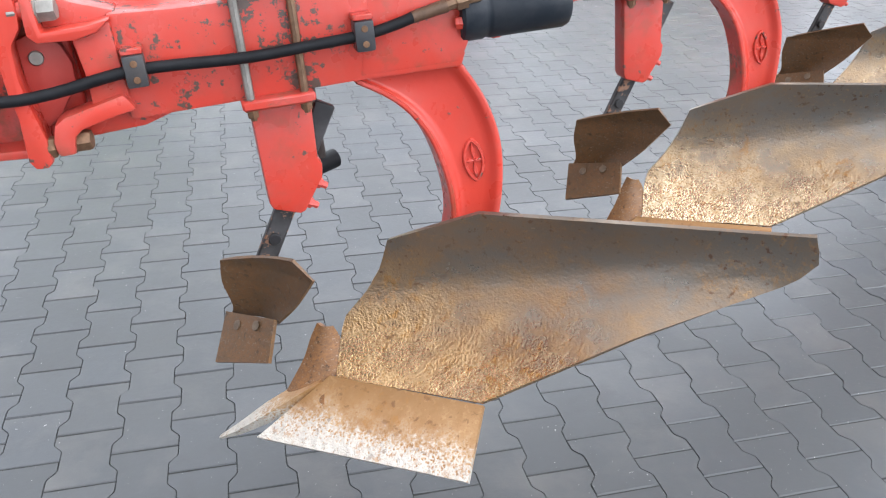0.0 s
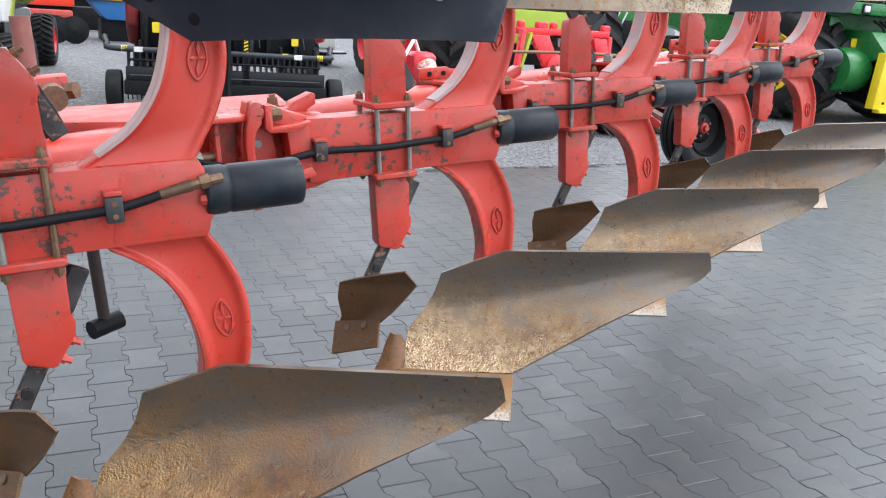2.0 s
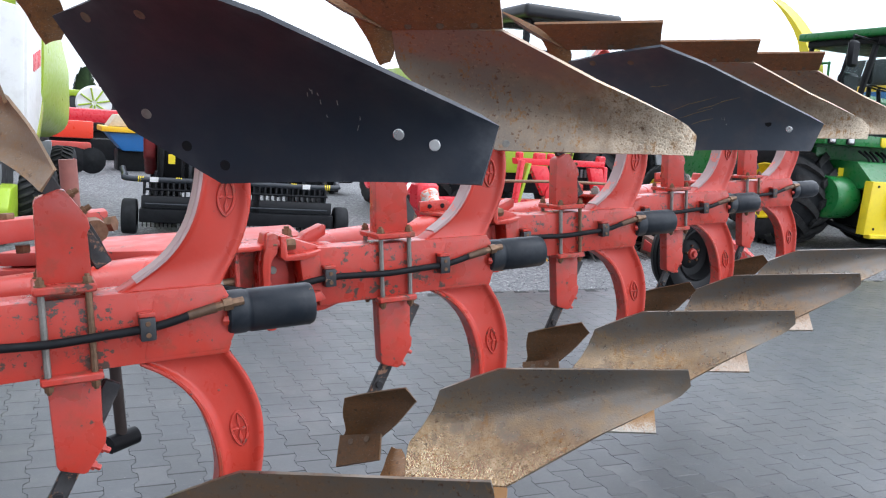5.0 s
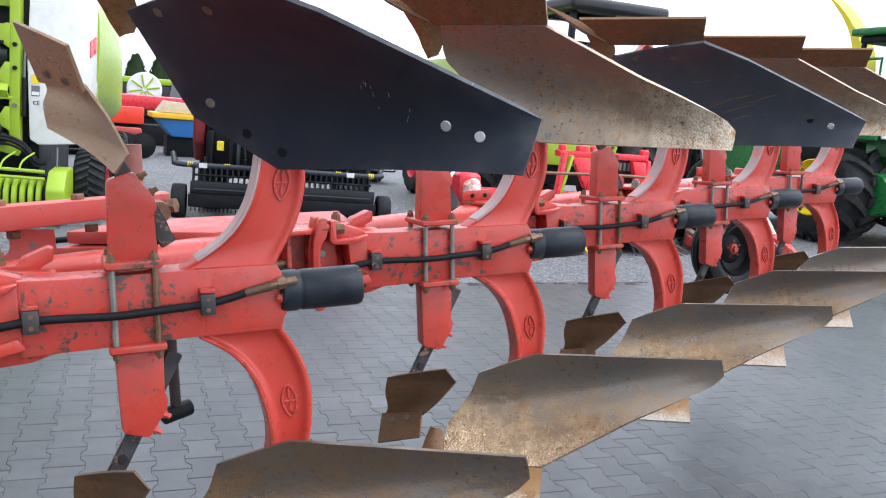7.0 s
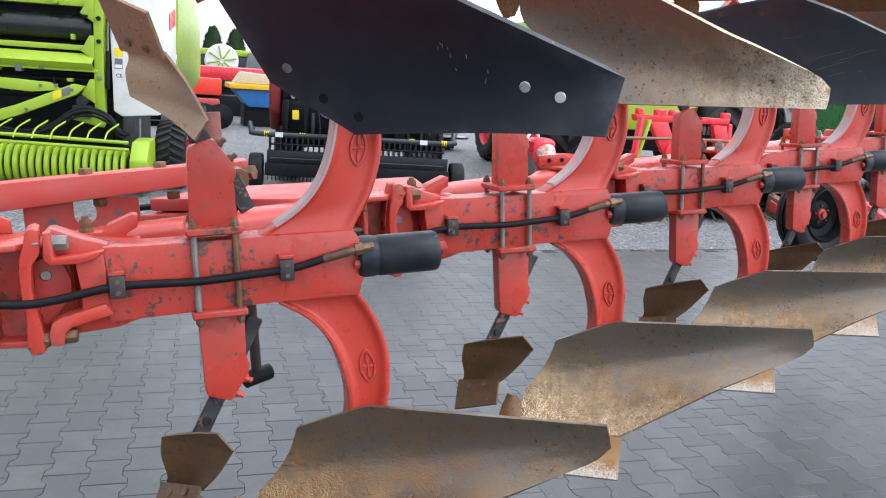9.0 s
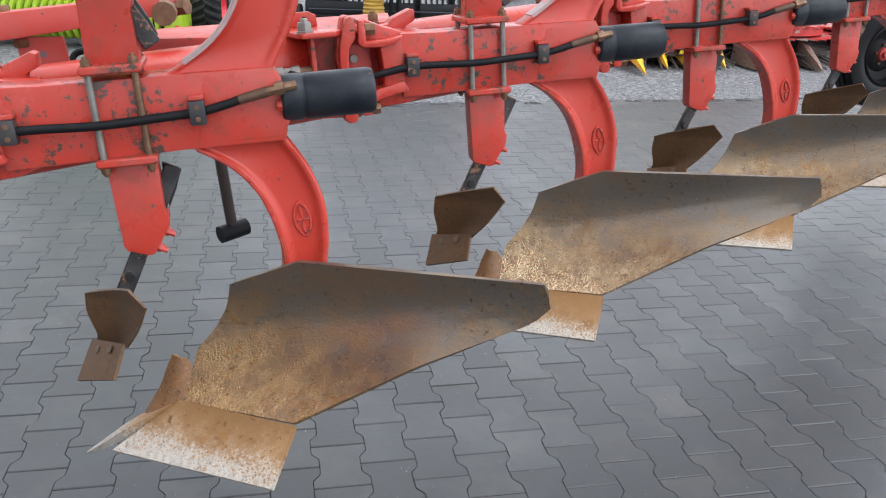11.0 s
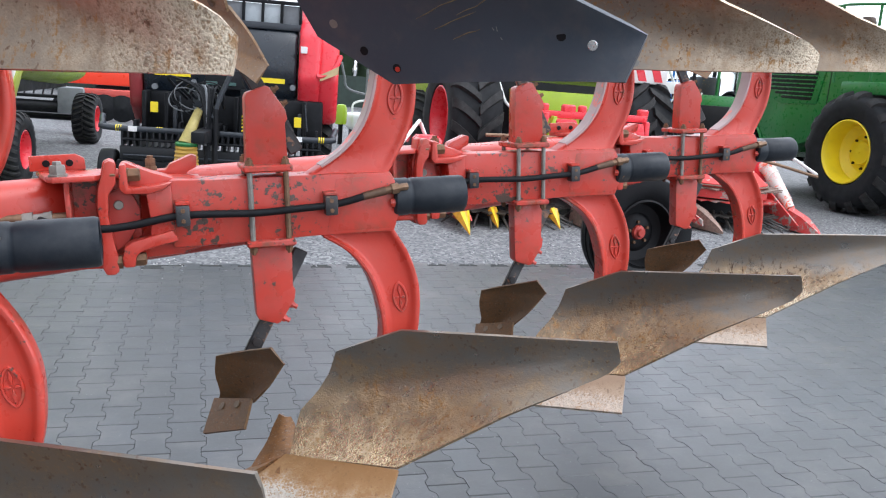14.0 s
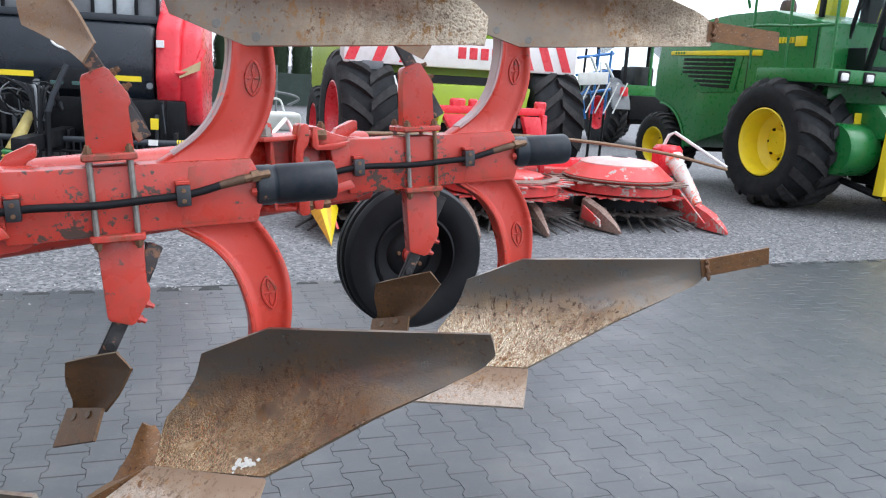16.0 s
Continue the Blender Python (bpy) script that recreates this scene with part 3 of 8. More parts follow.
def board_grid(nu=30, nv=14, flat=False):
    """The bent surface of a mouldboard between its front, top, tail and bottom edges."""
    top = [(0, A), (0.3, B), (1, C)]
    low_mid = Vector(E_).lerp(Vector(Dd), 0.5) + Vector((0.0, 0.0, 0.004))
    low_far = Vector(E_).lerp(Vector(Dd), 0.94) + Vector((0.0, 0.0, -0.016))
    low = [(0, F_), (0.3, E_), (0.65, low_mid), (0.958, low_far), (1, Dd)]
    front = [(0, F_), (0.3, G_), (0.44, (-0.088, 0.098, -0.596)), (0.62, (-0.042, 0.093, -0.552)), (0.80, (-0.006, 0.086, -0.495)), (1, A)]
    tail = [(0, Dd), (0.5, (0.626, -0.418, -0.360)), (1, C)]
    grid = []
    for i in range(nu + 1):
        u = i / nu
        row = []
        for j in range(nv + 1):
            v = j / nv
            p = polyline(low, u) * (1 - v) + polyline(top, u) * v + polyline(front, v) * (1 - u) + polyline(tail, v) * u
            p -= Vector(F_) * (1 - u) * (1 - v) + Vector(Dd) * u * (1 - v) + Vector(A) * (1 - u) * v + Vector(C) * u * v
            sag = math.sin(math.pi * v) * 6.75 * u * (1 - u) ** 2
            p += Vector((0.030, 0.050, -0.018)) * sag * (0.5 if flat else 1.0)
            row.append(p)
        grid.append(row)
    return grid


def raised_board_grid():
    """The mirrored surface, a little deeper along its lower edge."""
    return [[Vector((p.x, p.y, -p.z - 0.013 * max(0.0, min(1.0, (0.50 + p.z) / 0.15)))) for p in row] for row in board_grid()]


def mouldboard_mesh(up):
    bm = bmesh.new()
    shell(bm, raised_board_grid() if up else board_grid(), 0.009 if up else -0.009)
    return bm


def plate_from(bm, corners, thick, n=8, sag=(0, 0, 0)):
    """A four-cornered plate, slightly bent: corners run round it."""
    a, b, c, d = (Vector(p) for p in corners)
    g = [[(a.lerp(b, i / n)).lerp(d.lerp(c, i / n), j / n) + Vector(sag) * math.sin(math.pi * i / n) * math.sin(math.pi * j / n) for j in range(n + 1)] for i in range(n + 1)]
    shell(bm, g, thick)


def share_mesh(up):
    bm = bmesh.new()
    plate_from(bm, [(-0.312, 0.027, -0.801), (0.048, -0.272, -0.787), (0.117, -0.176, -0.700), (-0.142, 0.055, -0.713)], 0.011, 8, (0.004, 0.006, 0.004))
    if up:
        flip_z(bm)
    bmesh.ops.recalc_face_normals(bm, faces=bm.faces[:])
    return bm


def point_mesh(up):
    bm = bmesh.new()
    path = smooth_path([(-0.395, 0.124, -0.845), (-0.35, 0.098, -0.812), (-0.29, 0.078, -0.772), (-0.23, 0.07, -0.742), (-0.16, 0.07, -0.715)], 3)
    g = []
    for i, p in enumerate(path):
        w = 0.006 + 0.026 * min(1, i / 6)
        g.append([bm.verts.new(p + Vector(o) * w) for o in ((-0.3, -0.75, 0.1), (0.2, 0.75, 0.1), (0.45, 0.8, -0.55), (0.1, -0.7, -0.55))])
    quads(bm, g, close_v=True)
    bm.faces.new(g[0])
    bm.faces.new(g[-1][::-1])
    bmesh.ops.recalc_face_normals(bm, faces=bm.faces[:])
    if up:
        flip_z(bm)
    return bm


def shin_mesh(up):
    bm = bmesh.new()
    left = smooth_path([(-0.150, 0.108, -0.606), (-0.170, 0.105, -0.64), (-0.19, 0.10, -0.68), (-0.238, 0.088, -0.742)], 4)
    right = smooth_path([(-0.118, 0.100, -0.617), (-0.108, 0.088, -0.65), (-0.125, 0.055, -0.70), (-0.190, 0.052, -0.735)], 4)
    g = [[a.lerp(b, k / 4) + Vector((-0.004, -0.01, 0)) * math.sin(math.pi * k / 4) for k in range(5)] for a, b in zip(left, right)]
    shell(bm, g, -0.012)
    if up:
        flip_z(bm)
    return bm


def skimmer_blade_mesh(up):
    bm = bmesh.new()
    za, zc, zb, zd, zg = (-0.405, -0.310, -0.350, -0.492, -0.524) if up else (-0.409, -0.343, -0.384, -0.517, -0.555)
    a, c, b, d, g_ = (Vector(p) for p in ((-0.313, 0.083, za), (-0.197, -0.119, zc), (-0.163, -0.121, zb), (-0.234, -0.010, zd), (-0.321, 0.116, zg)))
    left = smooth_path([g_, (-0.308, 0.098, zg + 0.035), (-0.318, 0.09, za - 0.05), a], 4)
    right = smooth_path([d, d.lerp(b, 0.5) + Vector((0.004, 0, -0.004)), b], 6)
    n = len(left) - 1
    grid = []
    for i in range(n + 1):
        t = i / n
        l, r = left[i], right[round(t * (len(right) - 1))]
        row = [l.lerp(r, k / 6) + Vector((0.012, 0.020, -0.004)) * math.sin(math.pi * k / 6) for k in range(7)]
        grid.append(row)
    # the top edge rises to the outer corner
    top = [q + Vector((0.012, 0.020, -0.004)) * math.sin(math.pi * k / 6) for k, q in enumerate([a.lerp(c, k / 5) for k in range(6)] + [b])]
    grid.append([p + Vector((0, 0, 0.001)) for p in top])
    shell(bm, grid, 0.006)
    if up:
        flip_z(bm)
    return bm


def skimmer_share_mesh(up):
    bm = bmesh.new()
    zs = (-0.630, -0.574, -0.483, -0.508) if up else (-0.612, -0.570, -0.508, -0.540)
    plate_from(bm, [(-0.357, 0.050, zs[0]), (-0.258, -0.060, zs[1]), (-0.231, -0.014, zs[2]), (-0.318, 0.112, zs[3])], 0.008, 6)
    if up:
        flip_z(bm)
    bmesh.ops.recalc_face_normals(bm, faces=bm.faces[:])
    return bm


def post_mesh(up):
    bm = bmesh.new()
    prism(bm, [(-0.208, -0.098), (-0.100, -0.098), (-0.103, -0.225), (-0.096, -0.235), (-0.100, -0.262), (-0.140, -0.322), (-0.150, -0.325), (-0.198, -0.308), (-0.203, -0.295)], 0.040, 0.092, 0.006)
    prism(bm, [(-0.16, -0.1), (-0.104, -0.1), (-0.107, -0.2), (-0.15, -0.2)], 0.092, 0.104, 0.002)
    if up:
        for v in bm.verts:
            v.co.z += 0.020 * max(0.0, min(1.0, (-0.15 - v.co.z) / 0.10))
        flip_z(bm)
    return bm


def shank_mesh(up):
    bm = bmesh.new()
    t = bmesh.new()
    box(t, -0.019, 0.019, -0.009, 0.009, -0.18, 0.18, 0.003)
    join(bm, t, pose(-0.158, 0.072, -0.29, 0, 28.5, 0))
    prism(bm, [(-0.098, -0.125), (-0.060, -0.150), (-0.075, -0.19), (-0.098, -0.235)], 0.094, 0.108, 0.002)
    disc(bm, (-0.205, 0.062, -0.375), (0, -1, 0), 0.012, 0.008, 10)
    if up:
        flip_z(bm)
    return bm


def bolts_mesh(items, up, n=6):
    """Studs given as (place, direction, radius, height)."""
    bm = bmesh.new()
    for c, d, r, h in items:
        disc(bm, c, d, r, h, n)
    if up:
        flip_z(bm)
    return bm


def hose_mesh():
    bm = bmesh.new()
    sweep(bm, smooth_path([(-0.70, 0.035, -0.005), (-0.665, 0.008, -0.014), (-0.58, 0.003, -0.030), (-0.50, 0.004, -0.028), (-0.373, 0.002, -0.010), (-0.20, -0.004, -0.014), (-0.09, -0.002, -0.010), (0.0, 0.002, -0.006), (0.06, 0.004, 0.004), (0.105, 0.004, 0.016), (0.135, 0.004, 0.021)], 5), 0.0095, 10)
    return bm


def clip_mesh(x, z):
    bm = bmesh.new()
    box(bm, x - 0.017, x + 0.017, -0.013, 0.020, z - 0.026, z + 0.026, 0.005, 2)
    return bm


def tube_mesh():
    bm = bmesh.new()
    lathe(bm, [(0.0, 0.178), (0.047, 0.178), (0.052, 0.183), (0.052, 0.222), (0.0495, 0.226), (0.0495, 0.232), (0.0515, 0.236), (0.0515, 0.378), (0.0485, 0.386), (0.043, 0.384), (0.041, 0.36), (0.0, 0.36)], 36, "x", (0, 0.050, -0.001), close=False)
    bmesh.ops.remove_doubles(bm, verts=bm.verts[:], dist=1e-5)
    return bm


SHARED = {}


def shared(name, make, mat):
    key = (name, mat.name)
    if key not in SHARED:
        SHARED[key] = finish(name, make(), mat)
    return SHARED[key]


def plate_mesh(z, thick):
    bm = bmesh.new()
    box(bm, -0.220, -0.095, -0.004, 0.150, z - thick, z + thick, 0.004)
    return bm


def rod_mesh(x, y):
    bm = bmesh.new()
    sweep(bm, [(x, y, -0.112), (x, y, 0.105)], 0.0075, 8)
    return bm


def black_board_grid(k=0, n=20, m=12):
    lower = [(0, (-0.135, 0.060, 0.660)), (0.55, (0.000, 0.085, 0.428)), (1, (0.175, -0.015, 0.303))]
    tip, foot = ((0.645, -0.424, 0.417), (0.598, -0.428, 0.302)) if k == 0 else ((0.605, -0.528, 0.401), (0.563, -0.508, 0.301))
    corner = Vector((0.19, -0.345, 0.625))
    right = [(0, (0.015, -0.30, 0.688)), (0.25, corner), (0.55, corner.lerp(Vector(tip), 0.5)), (0.85, tip), (1, foot)]
    g = []
    for i in range(n + 1):
        t = i / n
        a, b = polyline(lower, t), polyline(right, t)
        g.append([a.lerp(b, j / m) + Vector((0.015, 0.021, 0.009)) * math.sin(math.pi * j / m) * math.sin(math.pi * (0.15 + 0.7 * t)) for j in range(m + 1)])
    # even out the bend over the board
    for _ in range(14):
        g = [[g[i][j] if i in (0, n) or j in (0, m) else (g[i - 1][j] + g[i + 1][j] + g[i][j - 1] + g[i][j + 1]) * 0.25 for j in range(m + 1)] for i in range(n + 1)]
    return g


def on_board(c, lift=0.0, k=0):
    """The place on a raised board nearest to a point, and the direction its front faces."""
    g = black_board_grid(k) if k in (0, 2) else raised_board_grid()
    best = None
    for i in range(len(g) - 1):
        for j in range(len(g[0]) - 1):
            for a in range(6):
                for b in range(6):
                    q = g[i][j].lerp(g[i + 1][j], a / 6).lerp(g[i][j + 1].lerp(g[i + 1][j + 1], a / 6), b / 6)
                    d = (q - Vector(c)).length
                    if best is None or d < best[0]:
                        best = (d, q, i, j)
    _, q, i, j = best
    nrm = (g[i + 1][j] - g[i][j]).cross(g[i][j + 1] - g[i][j]).normalized()
    if nrm.y > 0:
        nrm = -nrm
    return q + nrm * lift, nrm


def black_board_mesh(k):
    """A straight-edged replacement board, nearly flat, with cut corners."""
    bm = bmesh.new()
    shell(bm, black_board_grid(k), -0.010)
    return bm


def tail_mesh(up):
    """A short strip bolted to the tail of the last body's board."""
    bm = bmesh.new()
    plate_from(bm, [(0.615, -0.412, -0.392), (0.80, -0.50, -0.352), (0.795, -0.505, -0.298), (0.608, -0.412, -0.336)], 0.008, 4)
    bmesh.ops.recalc_face_normals(bm, faces=bm.faces[:])
    if up:
        flip_z(bm)
    return bm


def build_body(k):
    at = Matrix.Translation(STEP * k)
    arm = part("plough_body", shared("plough_body", arm_mesh, RED_ARM), RED_ARM, plough, "red cast arm with chipped paint", at)
    P = lambda name, make, mat, label="": part(name, shared(name, make, mat), mat, arm, label)
    for up in (False, True):
        s = "_raised" if up else ""
        Q = lambda name, make, mat, label="": part(name, shared(name + s, lambda: make(up), mat), mat, arm, label)
        Q("leg", leg_mesh, RED, "curved red cast leg with raised rims")
        Q("leg_rim", leg_rim_mesh, RED_RUBBED if up else RED, "rubbed greyish inner flange" if up else "")
        Q("emblem", emblem_mesh, RED)
        black = up and k in (0, 2)
        if black:
            P("mouldboard", lambda: black_board_mesh(k), BOARD_DUST_SHEEN if k else BOARD_BLACK, "straight black-coated board with scratches")
        else:
            Q("mouldboard", mouldboard_mesh, MOULD_UP if up else MOULDS[k], "curved steel board with rust film")
        Q("share", share_mesh, RUST if up else SHARE_TAN if k > 2 else SHARE_MAT, "brown rusty share" if up else "worn pale steel share, rusty above")
        Q("share_point", point_mesh, RUST if up or k else SHARE_MAT)
        Q("shin", shin_mesh, RUST, "rusty brown shin plate")
        Q("skimmer_post", post_mesh, RED, "red skimmer post")
        Q("skimmer_shank", shank_mesh, SHANK_BLACK, "worn black shank")
        Q("skimmer_blade", skimmer_blade_mesh, RUST_SKIM_LIT if up else RUST_SKIM, "rusty skimmer blade, reflected light in its paler colour" if up else "dark rusty skimmer blade")
        Q("skimmer_share", skimmer_share_mesh, RUST_SKIM_LIT if up else RUST_SKIM)
        for i, c in enumerate(((-0.112, 0.064, -0.252), (-0.134, 0.064, -0.289)) if up else ((-0.112, 0.064, -0.276), (-0.134, 0.064, -0.312))):
            me = shared(f"post_bolt{i}{s}", lambda: bolts_mesh([(c, (0.85, -0.1, -0.5), 0.011, 0.012), (Vector(c) + Vector((0.85, -0.1, -0.5)) * 0.012, (0.85, -0.1, -0.5), 0.007, 0.012)], up), BOLT_RUST if up else RED_DIRTY)
            part("post_bolt", me, BOLT_RUST if up else RED_DIRTY, arm)
        Q("clamp_plate", lambda u: (lambda b: (flip_z(b) if u else None, b)[1])(plate_mesh(-0.097, 0.009)), RED, "red clamp plate")
        for x in (-0.204, -0.112):
            for y in (0.012, 0.138):
                me = shared(f"clamp_nut{x}{y}{s}", lambda: bolts_mesh([((x, y, -0.106), (0, 0, -1), 0.0135, 0.003), ((x, y, -0.109), (0, 0, -1), 0.0105, 0.011), ((x, y, -0.120), (0, 0, -1), 0.006, 0.006)], up), BOLT_RUST)
                part("clamp_nut", me, BOLT_RUST, arm)
        for i, c in enumerate(((-0.307, 0.058, -0.518), (-0.272, 0.012, -0.502)) if up else ((-0.307, 0.058, -0.542), (-0.272, 0.012, -0.525))):
            part("skimmer_rivet", shared(f"skimmer_rivet{i}{s}", lambda: bolts_mesh([(c, (-0.73, -0.32, 0.6), 0.010, 0.0018)], up, 12), RUST_BOLT), RUST_BOLT, arm)
        n_sh = (-0.32, -0.42, 0.85)
        if not up:
            for i, c in enumerate(((-0.165, 0.015, -0.737), (-0.085, -0.045, -0.737), (0.0, -0.115, -0.735))):
                part("share_rivet", shared(f"share_rivet{i}", lambda: bolts_mesh([(Vector(c) + Vector(n_sh) * 0.002, n_sh, 0.013, 0.005)], False, 12), RUST), RUST, arm)
        else:
            for i, c in enumerate(((-0.105, -0.006, 0.711), (-0.033, -0.071, 0.708), (0.043, -0.138, 0.705))):
                part("share_rivet", shared(f"share_rivet_raised{i}", lambda: bolts_mesh([(c, (-0.5, -0.6, -0.6), 0.011, 0.0025)], False, 12), RUST_BOLT), RUST_BOLT, arm)
            if black:
                for i, (c, m) in enumerate((((-0.069, -0.014, 0.657), RUST_BOLT), ((0.018, -0.134, 0.654), RUST_BOLT), ((0.03, 0.034, 0.457), ZINC), ((0.106, 0.007, 0.389), DARK), ((0.171, -0.047, 0.342), DARK), ((0.49, -0.289, 0.41) if k == 0 else (0.479, -0.383, 0.412), SHINY if k == 0 else DARK), ((0.539, -0.34, 0.381) if k == 0 else (0.525, -0.437, 0.382), SHINY))):
                    at_c, at_n = on_board(c, -0.001, k)
                    bolt = part("board_bolt", bolts_mesh([(at_c, at_n, 0.012, 0.005 if m == SHINY else 0.0016)], False, 14), m, arm, "bright bolt head" if m == SHINY else "")
                    if i == 4:
                        part("red_plug", bolts_mesh([(at_c + at_n * 0.0016 + Vector((0.002, 0, -0.002)), at_n, 0.0075, 0.0008)], False, 12), RED, bolt, "red end of the bolt in its hole")
                rs = random.Random(31 + k)
                across, up_dir = Vector((0.62, -0.76, 0.0)).normalized(), Vector((0.3, 0.1, -0.95)).normalized()
                for i in range(9 if k == 0 else 3):
                    c0 = Vector((0.33, -0.262, 0.44)) + across * rs.uniform(-0.03, 0.06) + up_dir * rs.uniform(-0.05, 0.05) 
                    c0, _ = on_board(c0, 0.0004, k)
                    d0 = (across * rs.uniform(-0.6, 0.6) + up_dir).normalized() * rs.uniform(0.003, 0.008)
                    scr = bmesh.new()
                    sweep(scr, [c0 - d0, c0 + d0], [0.0006, 0.001], 4)
                    part("scratch", scr, ZINC, arm)
                if k == 2:
                    for a0, b0 in (((0.198, -0.14, 0.457), (0.302, -0.295, 0.519)), ((0.271, -0.219, 0.461), (0.358, -0.351, 0.516)), ((0.238, -0.162, 0.431), (0.307, -0.264, 0.471)), ((0.112, -0.126, 0.557), (0.161, -0.183, 0.564)), ((0.278, -0.184, 0.405), (0.322, -0.248, 0.428))):
                        scr = bmesh.new()
                        line = [Vector(a0).lerp(Vector(b0), q / 5) for q in range(6)]
                        sweep(scr, [on_board(q, 0.0, k)[0] for q in line], [0.0005, 0.0016, 0.0011, 0.0017, 0.0012, 0.0004], 5)
                        part("scratch", scr, STREAK, arm, "tan scuffed streak")
            else:
                for i, c in enumerate(((0.19, -0.067, 0.365), (0.107, -0.006, 0.40))):
                    part("board_bolt", shared(f"board_bolt_raised{i}", lambda: bolts_mesh([(*on_board(c, -0.001, 1), 0.012, 0.0022)], False, 14), ZINC), ZINC, arm)
    for y in (0.012, 0.138):
        part("clamp_rod", shared(f"rod_a{y}", lambda: rod_mesh(-0.204, y), ZINC), ZINC, arm, "zinc-plated clamp rod")
        m_rod = (BRASS, ZINC)[k % 2]
        part("clamp_rod", shared(f"rod_b{y}", lambda: rod_mesh(-0.112, y), m_rod), m_rod, arm, "discoloured clamp rod")
    P("hydraulic_hose", hose_mesh, RUBBER, "black rubber hose")
    for x, z in ((-0.373, -0.010), (0.0, -0.006)):
        me = shared(f"hose_clip{x}", lambda: clip_mesh(x, z), BLACK)
        part("hose_clip", me, BLACK, arm, "black hose clip")
        me = shared(f"clip_tab{x}", lambda: (lambda b: (box(b, x - 0.017, x + 0.017, -0.008, 0.026, z + 0.026, z + 0.036, 0.002), b)[1])(bmesh.new()), RED)
        part("clip_tab", me, RED, arm)
        for dz in (0.013, -0.013):
            me = shared(f"clip_screw{x}{dz}", lambda: bolts_mesh([((x, -0.012, z + dz), (0, -1, 0), 0.006, 0.003)], False, 8), BOLT_RUST)
            part("clip_screw", me, BOLT_RUST, arm)
    P("hose_sleeve", lambda: (lambda b: (sweep(b, [(0.088, 0.004, 0.0115), (0.128, 0.004, 0.0195), (0.150, 0.003, 0.0235)], [0.0105, 0.0112, 0.0118], 10), b)[1])(bmesh.new()), SLEEVE, "brown crimped hose sleeve")
    P("hose_fitting", lambda: (lambda b: (sweep(b, [(0.146, 0.004, 0.023), (0.168, 0.003, 0.027)], 0.0105, 8), sweep(b, [(0.166, 0.003, 0.027), (0.186, 0.003, 0.030)], 0.0155, 6), sweep(b, [(0.186, 0.003, 0.030), (0.212, 0.006, 0.032)], 0.010, 8), b)[3])(bmesh.new()), BRASS, "brown threaded hose fitting")
    P("stop_block", stop_mesh, RED, "notched red stop block")
    P("stop_stud", lambda: bolts_mesh([((-0.44, 0.19, 0.088), (0, 0, 1), 0.018, 0.012), ((-0.44, 0.19, 0.10), (0, 0, 1), 0.015, 0.02), ((-0.44, 0.19, 0.12), (0, 0, 1), 0.009, 0.008)], False), BOLT_RUST, "rusty stud with nut")
    P("pivot_bolt", lambda: bolts_mesh([((0.17, 0.02, -0.012), (1, -0.4, 0), 0.012, 0.028)], False), RED)
    P("overload_cylinder", tube_mesh, SLEEVE_BLACK, "black cylinder sleeve with rust marks")
    if k == 3:
        rs = random.Random(5)
        bm = bmesh.new()
        c, e, f = Vector((0.069, -0.112, -0.676)), Vector((0.82, -0.53, 0.22)), Vector((0.22, 0.74, 0.52))
        for _ in range(34):
            q = c + e * rs.gauss(0, 0.017) + f * rs.gauss(0, 0.0065)
            disc(bm, q + Vector((-0.52, -0.39, 0.76)) * 0.0005, Vector((-0.52, -0.39, 0.76)), rs.uniform(0.002, 0.0075), 0.002, 9, 0.001)
        part("dried_splash", bm, plain("chalky_white", (0.72, 0.71, 0.66), 0.9, 0, 0.3, 90, 0.3), arm, "dried chalky white splash")
    if k == N_BODIES - 1:
        for up in (False, True):
            bm = bmesh.new()
            line = [Vector((0.626, -0.430, -0.402)).lerp(Vector((0.618, -0.430, -0.330)), q / 8) + Vector((0.004 * math.sin(q * 2.3), -0.002, 0)) for q in range(9)]
            sweep(bm, line, [0.004, 0.007, 0.005, 0.008, 0.006, 0.007, 0.005, 0.007, 0.004], 6)
            if up:
                flip_z(bm)
            part("weld_bead", bm, BOLT_RUST, arm, "lumpy rusty weld")
            me = shared("tail" + ("_raised" if up else ""), lambda: tail_mesh(up), RUST)
            part("tail_strip", me, RUST, arm, "rusty tail strip")
    return arm


for k in range(N_BODIES):
    build_body(k)

# main beam along the row, and the hinge brackets on it
def main_beam_mesh():
    bm = bmesh.new()
    d, s = STEP.normalized(), Vector((-STEP.y, STEP.x, 0)).normalized()
    start = Vector((-0.60, 0.20, -0.038)) - STEP * 1.7
    sec = []
    for a in range(28):
        t = 2 * math.pi * a / 28
        f = lambda q: math.copysign(abs(q) ** 0.5, q)
        sec.append((f(math.cos(t)) * 0.075, f(math.sin(t)) * 0.121))
    g = [[bm.verts.new(start + d * h + s * a + Vector((0, 0, b))) for a, b in sec] for h in (0, 1.0, 2, 3, 4, 5, STEP.length * 6.05)]
    quads(bm, g, close_v=True)
    bm.faces.new(g[0][::-1])
    bm.faces.new(g[-1])
    return bm


part("main_beam", main_beam_mesh(), RED, plough, "long red square-section main beam")


